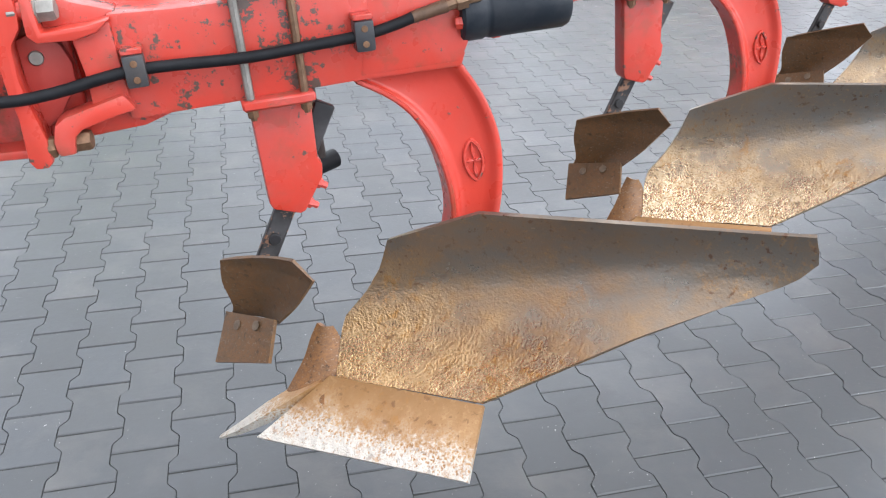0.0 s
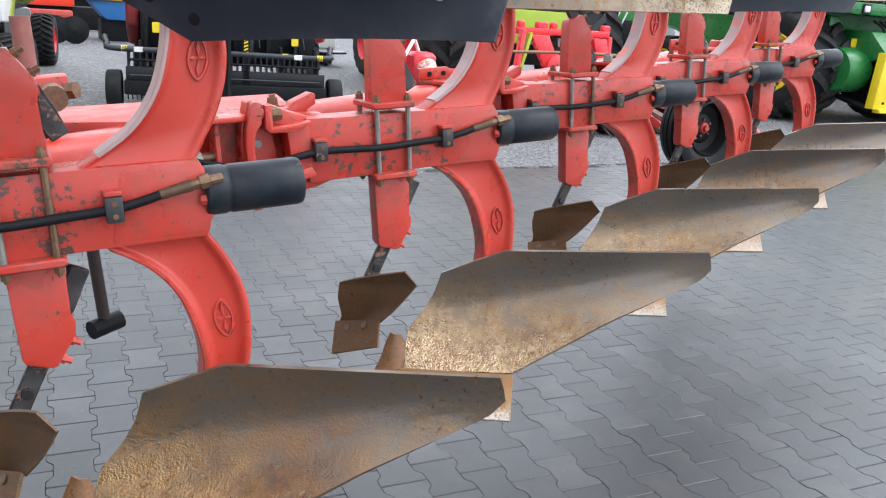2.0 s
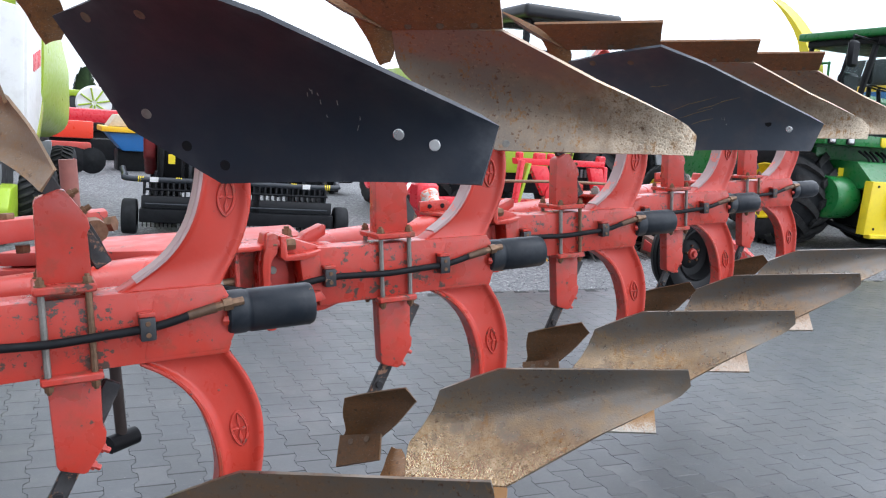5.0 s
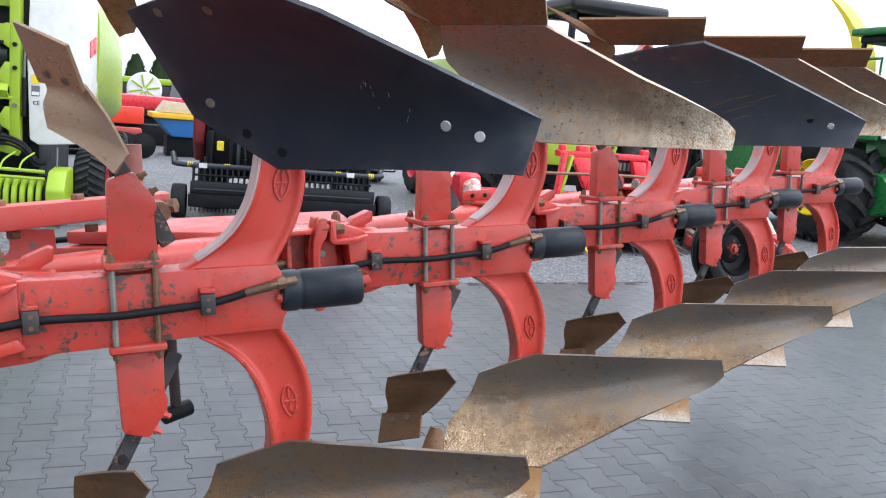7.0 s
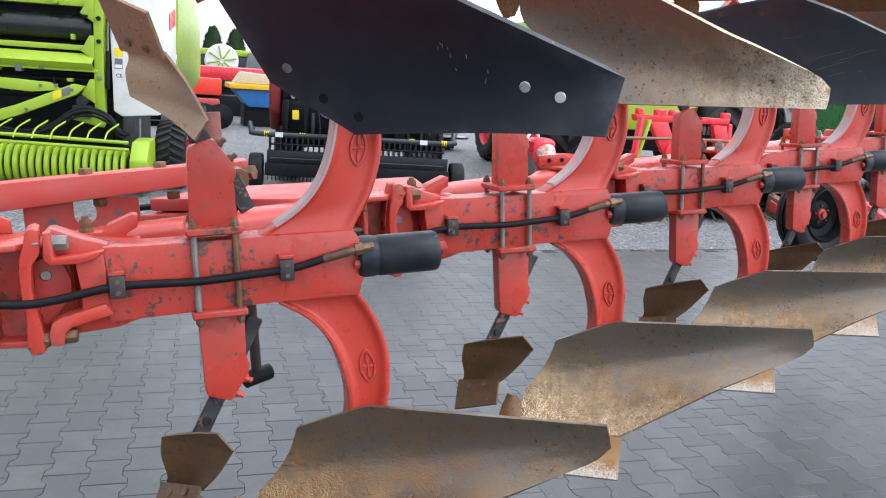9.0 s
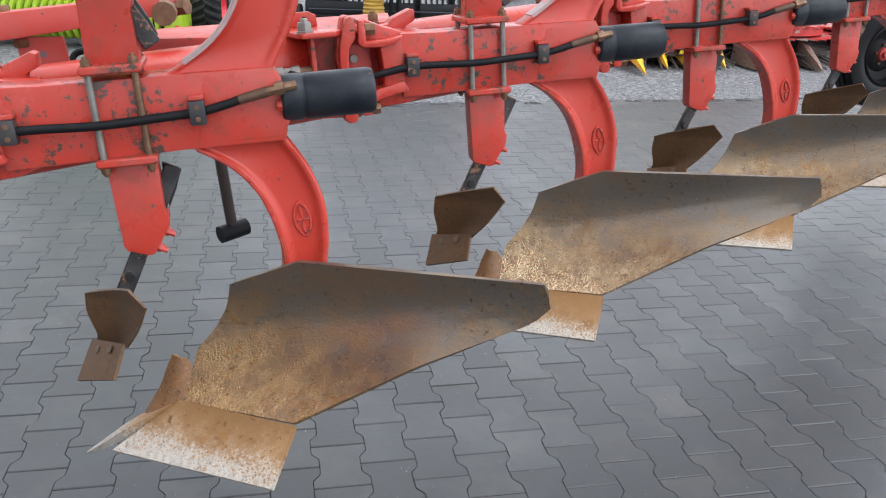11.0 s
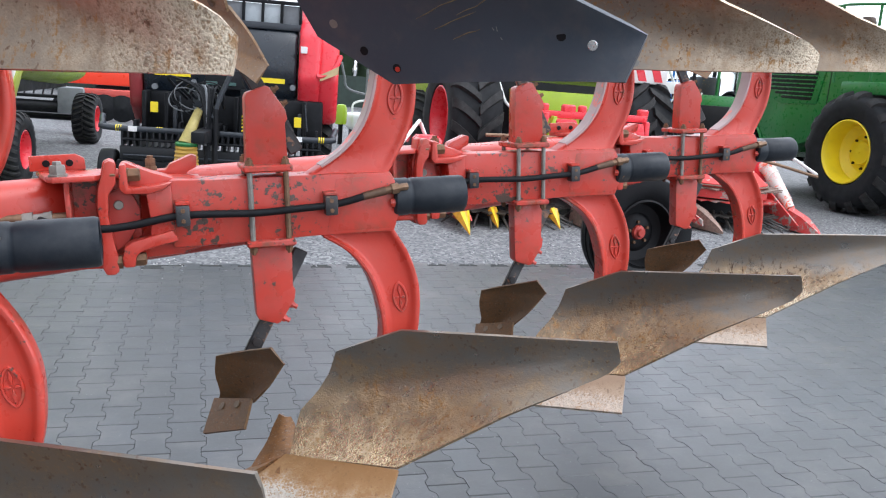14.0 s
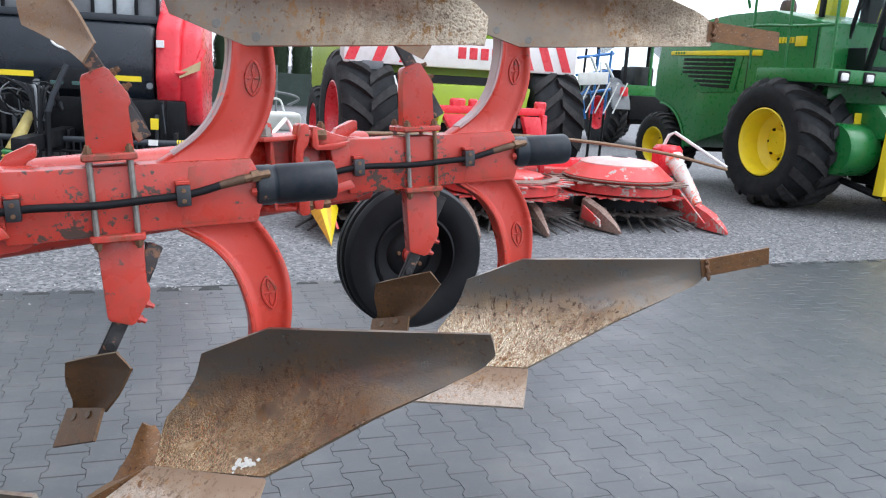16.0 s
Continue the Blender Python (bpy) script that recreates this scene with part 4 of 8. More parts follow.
def yoke_mesh():
    """Narrow curved casting on the frame's side of the hinge, open towards the arm."""
    bm = bmesh.new()
    strip = [(-0.520, 0.128), (-0.519, 0.10), (-0.522, 0.075), (-0.541, 0.05), (-0.545, 0.0), (-0.541, -0.04), (-0.531, -0.10), (-0.531, -0.140), (-0.540, -0.148), (-0.560, -0.148), (-0.568, -0.132), (-0.563, -0.06), (-0.567, -0.02), (-0.568, 0.03), (-0.563, 0.07), (-0.552, 0.10), (-0.545, 0.128), (-0.533, 0.133)]
    prism(bm, strip, 0.004, 0.040, 0.006)
    prism(bm, [(x - 0.004, z) for x, z in strip], 0.038, 0.095, 0.004)
    box(bm, -0.63, -0.47, 0.092, 0.120, -0.13, 0.088, 0.004)
    return bm


def bracket_mesh():
    """Plates that carry the hinge on the main beam: pointed top plate, web and bottom plate."""
    bm = bmesh.new()
    prism(bm, [(-0.675, 0.02), (-0.66, -0.002), (-0.57, 0.01), (-0.54, 0.05), (-0.52, 0.20), (-0.72, 0.22)], 0.084, 0.098, 0.004, axis="z")
    prism(bm, [(-0.66, 0.05), (-0.57, 0.03), (-0.54, 0.05), (-0.52, 0.20), (-0.72, 0.20)], -0.135, -0.120, 0.004, axis="z")
    box(bm, -0.640, -0.628, 0.02, 0.20, -0.125, 0.086, 0.003)
    return bm


def ear_mesh():
    """Upright ear plate with two holes behind the top plate."""
    bm = bmesh.new()
    top = [(-0.73, 0.098), (-0.73, 0.137), (-0.62, 0.139), (-0.600, 0.128), (-0.598, 0.098)]
    prism(bm, top, 0.19, 0.204, 0.003)
    return bm


for k in range(N_BODIES):
    at = Matrix.Translation(STEP * k)
    br = part("hinge_bracket", shared("hinge_bracket", bracket_mesh, RED), RED, plough, "red hinge bracket on the main beam", at)
    part("hinge_yoke", shared("hinge_yoke", yoke_mesh, RED), RED, br, "curved red hinge casting")
    part("ear_plate", shared("ear_plate", ear_mesh, RED), RED, br)
    for x in (-0.69, -0.635):
        part("ear_hole", shared(f"ear_hole{x}", lambda: bolts_mesh([((x, 0.1885, 0.117), (0, -1, 0), 0.009, 0.0025)], False, 14), DARK), DARK, br)
    part("pivot_disc", shared("pivot_disc", lambda: (lambda b: (prism(b, [(-0.548, 0.046), (-0.52, 0.056), (-0.498, 0.054), (-0.482, 0.03), (-0.472, 0.0), (-0.474, -0.03), (-0.49, -0.055), (-0.512, -0.086), (-0.535, -0.10), (-0.548, -0.09)], 0.072, 0.094, 0.004), b)[1])(bmesh.new()), RED_DIRTY), RED_DIRTY, br, "dirty red pivot disc")
    part("disc_bolt", shared("disc_bolt", lambda: bolts_mesh([((-0.523, 0.074, 0.016), (0.1, -1, 0.05), 0.012, 0.010)], False, 14), ZINC), ZINC, br, "round zinc bolt head")
    part("bracket_nut", shared("bracket_nut", lambda: bolts_mesh([((-0.65, 0.03, 0.098), (0, 0, 1), 0.024, 0.006), ((-0.65, 0.03, 0.103), (0, 0, 1), 0.020, 0.022), ((-0.65, 0.03, 0.124), (0, 0, 1), 0.011, 0.010)], False), ZINC), ZINC, br, "large zinc nut")
    for z, zb, nm in ((0.098, 0.095, "a"), (-0.118, -0.115, "b")):
        m = ZINC if nm == "a" and k == 0 else BOLT_RUST
        part("hinge_sleeve", shared("hinge_sleeve" + nm, lambda: (lambda b: (sweep(b, [(-0.54, 0.02, z), (-0.508, 0.02, z)], 0.013, 12), b)[1])(bmesh.new()), RED), RED, br)
        part("hinge_nut", shared("hinge_nut" + nm, lambda: bolts_mesh([((-0.534, 0.02, z), (1, 0, 0), 0.018, 0.012)], False), m), m, br)
        part("hinge_bolt", shared("hinge_bolt" + nm, lambda: bolts_mesh([((-0.497, 0.022, zb), (1, -0.12, 0), 0.0195, 0.006), ((-0.492, 0.022, zb), (1, -0.12, 0), 0.0175, 0.026)], False), m), m, br, "hexagon hinge bolt")
    for x0, x1, r, n, m in ((-0.80, -0.735, 0.015, 10, BRASS), (-0.738, -0.715, 0.019, 6, ZINC), (-0.716, -0.690, 0.014, 10, ZINC), (-0.692, -0.672, 0.019, 6, ZINC), (-0.673, -0.628, 0.014, 10, BRASS)):
        part("pipe_fitting", shared(f"pipe_fitting{x0}", lambda: (lambda b: (sweep(b, [(x0, 0.05, -0.006), (x1, 0.05, -0.004)], r, n), b)[1])(bmesh.new()), m), m, br)


# rear depth wheel on its arm
def depth_tyre():
    bm = bmesh.new()
    R, w, r = 0.305, 0.088, 0.17
    lathe(bm, [(r, -w * 0.7), (r + 0.02, -w * 0.86), (r + 0.06, -w), (R * 0.93, -w * 0.92), (R * 0.975, -w * 0.72), (R * 0.975, -w * 0.52), (R * 0.955, -w * 0.48), (R * 0.955, -w * 0.40), (R, -w * 0.36), (R, -w * 0.08), (R * 0.975, -w * 0.05), (R * 0.975, w * 0.05), (R, w * 0.08), (R, w * 0.36), (R * 0.955, w * 0.40), (R * 0.955, w * 0.48), (R * 0.975, w * 0.52), (R * 0.93, w * 0.92), (r + 0.06, w), (r, w * 0.7)], 56)
    bmesh.ops.recalc_face_normals(bm, faces=bm.faces[:])
    return bm


def depth_rim():
    bm = bmesh.new()
    lathe(bm, [(0.175, -0.070), (0.165, -0.074), (0.158, -0.050), (0.145, -0.005), (0.10, 0.005), (0.075, -0.012), (0.03, -0.012), (0.03, 0.04), (0.16, 0.05), (0.175, 0.07)], 40, close=False)
    bmesh.ops.recalc_face_normals(bm, faces=bm.faces[:])
    return bm


dw = part("depth_wheel", finish("depth_wheel", depth_tyre(), SLICK), TYRE, plough, "smooth black ribbed tyre", pose(3.75, 2.31, -0.455, 0, 0, 3))
part("rim", depth_rim(), DARK, dw, "black dished rim")
bm = bmesh.new()
lathe(bm, [(0.0, -0.045), (0.018, -0.045), (0.022, -0.030), (0.034, -0.026), (0.040, -0.010), (0.05, 0.03), (0.0, 0.03)], 18, close=False)
hub = part("hub", bm, RED_DIRTY, dw, "dusty red hub")
for q in range(5):
    a = 2 * math.pi * q / 5 + 0.4
    part("hub_nut", bolts_mesh([((0.056 * math.cos(a), -0.012, 0.056 * math.sin(a)), (0, -1, 0), 0.009, 0.012)], False), BOLT_RUST, hub)
bm = bmesh.new()
sweep(bm, [(3.75, 2.36, -0.455), (3.75, 2.50, -0.455), (3.70, 2.52, -0.30), (3.60, 2.42, -0.02), (3.42, 1.97, -0.03)], 0.035, 10)
part("wheel_arm", bm, RED, plough, "red arm of the depth wheel")

# headstock end: carrier bar, notched plate, pin, stand pole and swing box
bm = bmesh.new()
prism(bm, [(-1.9, 0.02), (-0.62, 0.115), (-0.02, 0.165), (-0.02, 0.215), (-0.62, 0.188), (-1.9, 0.09)], 0.50, 0.60, 0.006)
bar_ob = part("carrier_bar", bm, RED_DIRTY, plough, "flat red carrier bar with bolts")
for x, z in ((-0.455, 0.195), (-0.26, 0.203)):
    part("bar_bolt", bolts_mesh([((x, 0.55, z), (0, 0, 1), 0.02, 0.016)], False), BOLT_RUST, bar_ob)
    part("bar_bolt", bolts_mesh([((x + 0.03, 0.55, z - 0.07), (0, 0, -1), 0.02, 0.02)], False), BOLT_RUST, bar_ob)
bm = bmesh.new()
notch = [(-0.466 + 0.029 * math.cos(a), 0.085 + 0.029 * math.sin(a)) for a in (math.pi + math.pi * k / 10 for k in range(11))]
prism(bm, [(-0.62, 0.138), (-0.495, 0.133)] + notch + [(-0.437, 0.13), (-0.325, 0.124), (-0.32, -0.02), (-0.62, -0.05)], 0.545, 0.565, 0.0)
np_ob = part("notched_plate", bm, RED_DIRTY, plough, "red plate with a round notch")
for x, z, r in ((-0.381, 0.084, 0.009), (-0.551, 0.067, 0.012)):
    part("plate_hole", bolts_mesh([((x, 0.5455, z), (0, -1, 0), r, 0.0012)], False, 14), GREY, np_ob)
bm = bmesh.new()
sweep(bm, [(-0.06, 0.40, 0.172), (-0.06, 0.62, 0.172)], 0.03, 10)
sweep(bm, [(-0.055, 0.53, 0.175), (-0.005, 0.50, 0.180)], 0.022, 6)
part("hinge_pin", bm, BRASS, plough, "brown hinge pin")
bm = bmesh.new()
sweep(bm, [(-0.10, 0.66, 0.16), (-0.10, 0.66, 0.35)], 0.024, 14)
part("vertical_pin", bm, plain("faded_brown_red", (0.26, 0.11, 0.09), 0.6), plough, "faded brown upright pin")
bm = bmesh.new()
prism(bm, [(-0.30, 0.74), (0.10, 0.52), (0.55, 0.62), (0.60, 0.92), (-0.1, 0.95)], 0.055, 0.095, 0.01, "z")
prism(bm, [(-0.34, 0.74), (0.10, 0.50), (0.58, 0.60), (0.62, 0.95), (-0.1, 0.98)], -0.06, 0.05, 0.02, "z")
part("swing_box", bm, RED_DIRTY, plough, "wide red swing box with a pale top")
bm = bmesh.new()
sweep(bm, smooth_path([(-0.36, 0.80, 0.0), (-0.35, 0.82, 0.05), (-0.28, 0.82, 0.06), (-0.10, 0.82, 0.06)], 4), 0.010, 8)
part("hook_rod", bm, DARK, plough)
bm = bmesh.new()
sweep(bm, [(0.0, 0.98, -0.05), (0.014, 1.03, -0.60)], 0.019, 12)
pole = part("stand_pole", bm, plain("brown_black_pipe", (0.05, 0.035, 0.03), 0.55), plough, "dark rusty stand pole")
bm = bmesh.new()
sweep(bm, [(-0.03, 1.005, -0.612), (0.062, 1.055, -0.607)], 0.030, 16)
part("pole_foot", bm, DARK, pole, "short dark cross tube")
# headstock and its parking legs
bm = bmesh.new()
box(bm, -2.55, -2.15, -0.75, 0.35, -0.22, 0.12, 0.03)
box(bm, -2.5, -2.3, -0.30, -0.1, 0.1, 0.7, 0.02)
part("headstock", bm, RED, plough, "red headstock")
for y in (-0.62, 0.22):
    bm = bmesh.new()
    sweep(bm, [(-2.35, y, -0.2), (-2.35, y, -0.975 + 0.0)], 0.035, 12)
    lathe(bm, [(0.0, -0.99), (0.10, -0.99), (0.10, -0.97), (0.0, -0.96)], 20, "z", (-2.35, y, 0), close=False)
    part("parking_leg", bm, DARK, plough, "dark parking leg with a round foot")

# ---------------------------------------------------------------- machines in the yard
def wheel(parent, centre, turn, dia, width, rim_mat, lugs=18, rim_share=0.52, hub_bolts=8, name="wheel"):
    """A farm wheel about its own y axis: treaded tyre, dished rim, hub with nuts. The outer face is at -y."""
    place = pose(*centre, 0, 0, turn)
    R, w, rr = dia / 2, width / 2, dia / 2 * rim_share
    key = f"tyre{dia}{width}{lugs}{rim_share}"

    def tyre():
        bm = bmesh.new()
        lathe(bm, [(rr, -w * 0.80), (rr * 1.06, -w * 0.93), (rr + (R - rr) * 0.40, -w), (R * 0.83, -w * 0.985), (R * 0.885, -w * 0.91), (R * 0.915, -w * 0.76), (R * 0.93, 0), (R * 0.915, w * 0.76), (R * 0.885, w * 0.91), (R * 0.83, w * 0.985), (rr + (R - rr) * 0.40, w), (rr * 1.06, w * 0.93), (rr, w * 0.80)], 48)
        bmesh.ops.recalc_face_normals(bm, faces=bm.faces[:])
        return bm

    def lug(side):
        bm = bmesh.new()
        g = []
        for t in (0.0, 0.25, 0.5, 0.72, 0.88, 0.97, 1.0):
            along = side * w * (1.015 * t - 0.03)
            a = 0.88 * 2 * math.pi / lugs * t ** 0.85
            drop = 0.02 * t ** 2 + 0.11 * max(0.0, (t - 0.72) / 0.28) ** 2.2
            ro, ri = R * (1.0 - drop), R * (0.90 - 0.8 * drop)
            h = (0.155 + 0.045 * t) * 2 * math.pi / lugs
            g.append([bm.verts.new((r * math.cos(a + d), along, r * math.sin(a + d))) for r, d in ((ri, -h * 1.3), (ro, -h), (ro, h), (ri, h * 1.3))])
        quads(bm, g, close_v=True)
        bm.faces.new(g[0])
        bm.faces.new(g[-1][::-1])
        bmesh.ops.recalc_face_normals(bm, faces=bm.faces[:])
        return bm

    def rim_m():
        bm = bmesh.new()
        lathe(bm, [(rr * 1.01, -w * 0.90), (rr * 0.97, -w * 0.92), (rr * 0.90, -w * 0.80), (rr * 0.86, -w * 0.30), (rr * 0.62, -w * 0.12), (rr * 0.42, -w * 0.14), (rr * 0.36, -w * 0.30), (rr * 0.20, -w * 0.33), (rr * 0.02, -w * 0.33), (rr * 0.02, w * 0.2), (rr * 0.86, w * 0.3), (rr * 1.01, w * 0.85)], 40, close=False)
        bmesh.ops.recalc_face_normals(bm, faces=bm.faces[:])
        return bm

    w_ob = part(name, shared(key, tyre, TYRE), TYRE, parent, "black rubber tyre on a painted rim", place)
    part("rim", shared("rim" + key, rim_m, rim_mat), rim_mat, w_ob)
    for k in range(lugs * 2 if lugs else 0):
        side = 1 if k % 2 else -1
        part("tread_lug", shared(f"lug{side}" + key, lambda: lug(side), TREAD), TREAD, w_ob, "", Matrix.Rotation(-math.pi * k / lugs, 4, "Y"))
    for k in range(hub_bolts):
        me = shared("nut" + key, lambda: bolts_mesh([((rr * 0.5, -w * 0.12, 0), (0, -1, 0), rr * 0.045, rr * 0.08)], False), DARK)
        part("wheel_nut", me, DARK, w_ob, "", Matrix.Rotation(2 * math.pi * k / hub_bolts, 4, "Y"))
    return w_ob


def slab(name, mat, parent, x0, x1, y0, y1, z0, z1, bev=0.02, label="", seg=2):
    bm = bmesh.new()
    box(bm, x0, x1, y0, y1, z0, z1, bev, seg)
    return part(name, bm, mat, parent, label)


def panel(name, mat, parent, outline, lo, hi, axis="y", bev=0.02, label=""):
    bm = bmesh.new()
    prism(bm, outline, lo, hi, bev, axis)
    return part(name, bm, mat, parent, label)


def bar(name, mat, parent, pts, r, label="", n=8):
    bm = bmesh.new()
    sweep(bm, pts, r, n)
    return part(name, bm, mat, parent, label)


def writing(text, mat, parent, size, place, name="lettering", extrude=0.004):
    cu = bpy.data.curves.new(name, "FONT")
    cu.body, cu.size, cu.extrude, cu.align_x, cu.align_y = text, size, extrude, "CENTER", "CENTER"
    tmp = bpy.data.objects.new("tmp_text", cu)
    scene.collection.objects.link(tmp)
    bpy.context.view_layer.update()
    me = bpy.data.meshes.new_from_object(tmp.evaluated_get(bpy.context.evaluated_depsgraph_get()))
    bpy.data.objects.remove(tmp)
    me.materials.clear()
    me.materials.append(mat)
    ob = new(name, me)
    ob.parent, ob.matrix_basis = parent, place
    return ob


# --- green self-propelled forage harvester: own x is its right side, -y its front
def forage_harvester():
    t = thing("forage_harvester", "green forage harvester with yellow rims parked on gravel", "harvester", pose(12.30, 8.85, -0.02, 0, 0, -2))
    # hood and flanks behind the cab
    arch = [(3.2 + 0.82 * math.cos(a), 0.52 + 0.82 * math.sin(a)) for a in (math.pi * (0.50 + 0.46 * k / 14) for k in range(15))]
    hood = panel("hood", DEEP_GREEN, t, [(0.6, 1.35), (-0.4, 1.35), (-0.4, 2.62), (0.6, 2.82), (1.6, 2.80), (2.9, 2.66), (3.22, 2.54), (3.38, 2.30), (3.44, 1.85), (3.42, 1.42)] + arch + [(1.9, 0.80), (1.3, 0.98), (1.0, 1.30)], -1.32, 1.32, "x", 0.05, "green engine hood with louvres")
    lip = bmesh.new()
    sweep(lip, [(-1.325, y, z) for y, z in arch], 0.022, 8)
    part("wheel_arch", lip, DEEP_GREEN, hood)
    # solid dark block for the shaded hollow under the wheel arch
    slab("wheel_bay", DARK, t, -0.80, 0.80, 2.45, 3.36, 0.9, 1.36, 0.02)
    # raised flank with the slanting louvres
    panel("louvre_panel", DEEP_GREEN, hood, [(1.12, 2.15), (1.24, 1.60), (2.05, 1.56), (2.74, 1.76), (2.80, 2.15)], -1.336, -1.31, "x", 0.012)
    for i in range(7):
        z = 1.685 + 0.068 * i
        bm = bmesh.new()
        y0, y1 = 1.36 - 0.014 * i, 2.60 - 0.17 * max(0, 3 - i)
        prism(bm, [(y0, z - 0.018), (y0 + 0.03, z - 0.035), (y1, z - 0.02), (y1 + 0.03, z), (y1, z + 0.022), (y0, z + 0.022)], -1.342, -1.33, 0.004, "x")
        part("louvre", bm, DARK, hood, "dark air slot")
        bm = bmesh.new()
        prism(bm, [(y0, z + 0.020), (y1 + 0.02, z + 0.020), (y1 + 0.02, z + 0.040), (y0, z + 0.040)], -1.352, -1.33, 0.005, "x")
        part("louvre_lip", bm, DEEP_GREEN, hood)
    panel("stripe", YELLOW, hood, [(0.70, 2.16), (2.3, 2.165), (3.0, 2.17), (3.0, 2.235), (0.70, 2.245)], -1.345, -1.30, "x", 0.004, "yellow side stripe")
    bm = bmesh.new()
    for i in range(4):
        box(bm, -1.349, -1.34, 2.60 + 0.075 * i, 2.645 + 0.075 * i, 2.183, 2.222, 0.002)
    part("stripe_lettering", bm, DEEP_GREEN, hood)
    panel("badge", YELLOW, hood, [(-0.16, 2.29), (0.04, 2.29), (0.04, 2.43), (-0.16, 2.43)], -1.345, -1.30, "x", 0.004, "yellow block beside the name")
    bm = bmesh.new()
    for i in range(8):
        box(bm, -1.338, -1.31, 0.08 + 0.066 * i, 0.125 + 0.066 * i, 2.335, 2.42, 0.004)
    part("badge_lettering", bm, YELLOW, hood, "yellow letter-shaped bars")
    for y0, z0, y1, z1 in ((-0.35, 1.5, -0.35, 2.6), (1.02, 1.35, 1.0, 2.75)):
        part("panel_gap", (lambda b: (prism(b, [(y0 - 0.008, z0), (y0 + 0.008, z0), (y1 + 0.008, z1), (y1 - 0.008, z1)], -1.323, -1.31, 0.0, "x"), b)[1])(bmesh.new()), DARK, hood)
    bm = bmesh.new()
    lathe(bm, [(0.0, 0.0), (0.11, 0.0), (0.11, 0.22), (0.135, 0.26), (0.135, 0.44), (0.10, 0.52), (0.0, 0.53)], 20, "z", (0.35, 2.2, 2.66), close=False)
    part("exhaust_stack", bm, plain("exhaust_brown", (0.10, 0.06, 0.05), 0.6), t, "brown rusted exhaust stack")
    # chassis, platform and steps
    slab("chassis", DEEP_GREEN, t, -0.85, 0.85, -1.0, 3.1, 0.75, 1.2, 0.03)
    slab("axle", DARK, t, -1.2, 1.2, -0.25, 0.25, 0.65, 1.1, 0.03)
    plat = slab("platform", DEEP_GREEN, t, -1.62, 0.80, -1.05, 0.45, 1.79, 1.98, 0.04, "green cab platform with lamps")
    for x in (-1.46, -1.03, 0.56):
        part("lamp", (lambda b: (box(b, x - 0.065, x + 0.065, -1.09, -1.04, 1.83, 1.93, 0.015), b)[1])(bmesh.new()), WHITE, plat, "square work lamp")
    for x in (-1.46, -1.03, 0.56):
        part("lamp_frame", (lambda b: (box(b, x - 0.10, x + 0.10, -1.075, -1.045, 1.80, 1.96, 0.015), b)[1])(bmesh.new()), DARK, plat)
    part("indicator", (lambda b: (box(b, -1.60, -1.50, -0.75, -0.60, 1.80, 1.90, 0.02), b)[1])(bmesh.new()), ORANGE_RED, plat)
    panel("emblem", YELLOW, plat, [(-0.30, 1.83), (-0.22, 1.79), (-0.14, 1.83), (-0.13, 1.965), (-0.31, 1.965)], -1.075, -1.04, "y", 0.02)
    # cab
    cab = slab("cab", DARK, t, -0.84, 0.84, -1.18, 0.26, 3.46, 3.58, 0.03, "dark-framed glazed cab with a leaning windscreen")
    lean = lambda y0, y1: [(y0, 1.98), (y1, 1.98), (y1 - 0.34, 3.47), (y0 - 0.34, 3.47)]
    for x0, x1, y0, y1 in ((-0.82, -0.75, -0.80, -0.72), (0.70, 0.82, -0.82, -0.72), (-0.82, -0.77, -0.30, -0.25)):
        panel("pillar", DARK, cab, lean(y0, y1), x0, x1, "x", 0.012)
    for x0, x1 in ((-0.82, -0.76), (0.76, 0.82)):
        slab("pillar", DARK, cab, x0, x1, 0.16, 0.24, 1.98, 3.47, 0.015)
    part("cab_roof", (lambda b: (box(b, -0.94, 0.94, -1.36, 0.40, 3.58, 3.71, 0.045, 3), b)[1])(bmesh.new()), DEEP_GREEN, cab, "thin green cab roof")
    visor = part("visor", (lambda b: (box(b, -0.86, 0.86, -1.30, -1.17, 3.44, 3.585, 0.02), b)[1])(bmesh.new()), DARK, cab, "dark visor with lamps")
    for x in (-0.62, -0.36, -0.10, 0.56):
        part("roof_lamp", (lambda b: (box(b, x - 0.085, x + 0.085, -1.312, -1.29, 3.475, 3.56, 0.012), b)[1])(bmesh.new()), plain("lamp_glass", (0.42, 0.44, 0.46), 0.15, 0.3, 0.2, 20), visor, "small square lamp")
    for nm, prof, x0, x1 in (("windscreen", lean(-0.765, -0.75), -0.75, 0.70), ("side_glass", [(-0.72, 2.3), (0.16, 2.3), (0.16, 3.46), (-1.02, 3.46)], -0.79, -0.78), ("side_glass", [(-0.72, 2.3), (0.16, 2.3), (0.16, 3.46), (-1.02, 3.46)], 0.78, 0.79), ("rear_glass", [(0.19, 2.3), (0.20, 2.3), (0.20, 3.46), (0.19, 3.46)], -0.76, 0.76)):
        o = panel(nm, GLASS, cab, prof, x0, x1, "x", 0.0, "clear cab glass")
        o.visible_shadow = False
    slab("cab_floor", DARK, t, -0.78, 0.78, -0.74, 0.2, 1.98, 2.06, 0.01)
    part("cab_door_panel", (lambda b: (box(b, -0.80, -0.77, -0.72, 0.15, 2.0, 2.3, 0.01), b)[1])(bmesh.new()), CHARCOAL, cab)
    seat = slab("driver_seat", CHARCOAL, t, -0.25, 0.25, -0.45, 0.05, 2.3, 2.5, 0.06, "dark driver's seat")
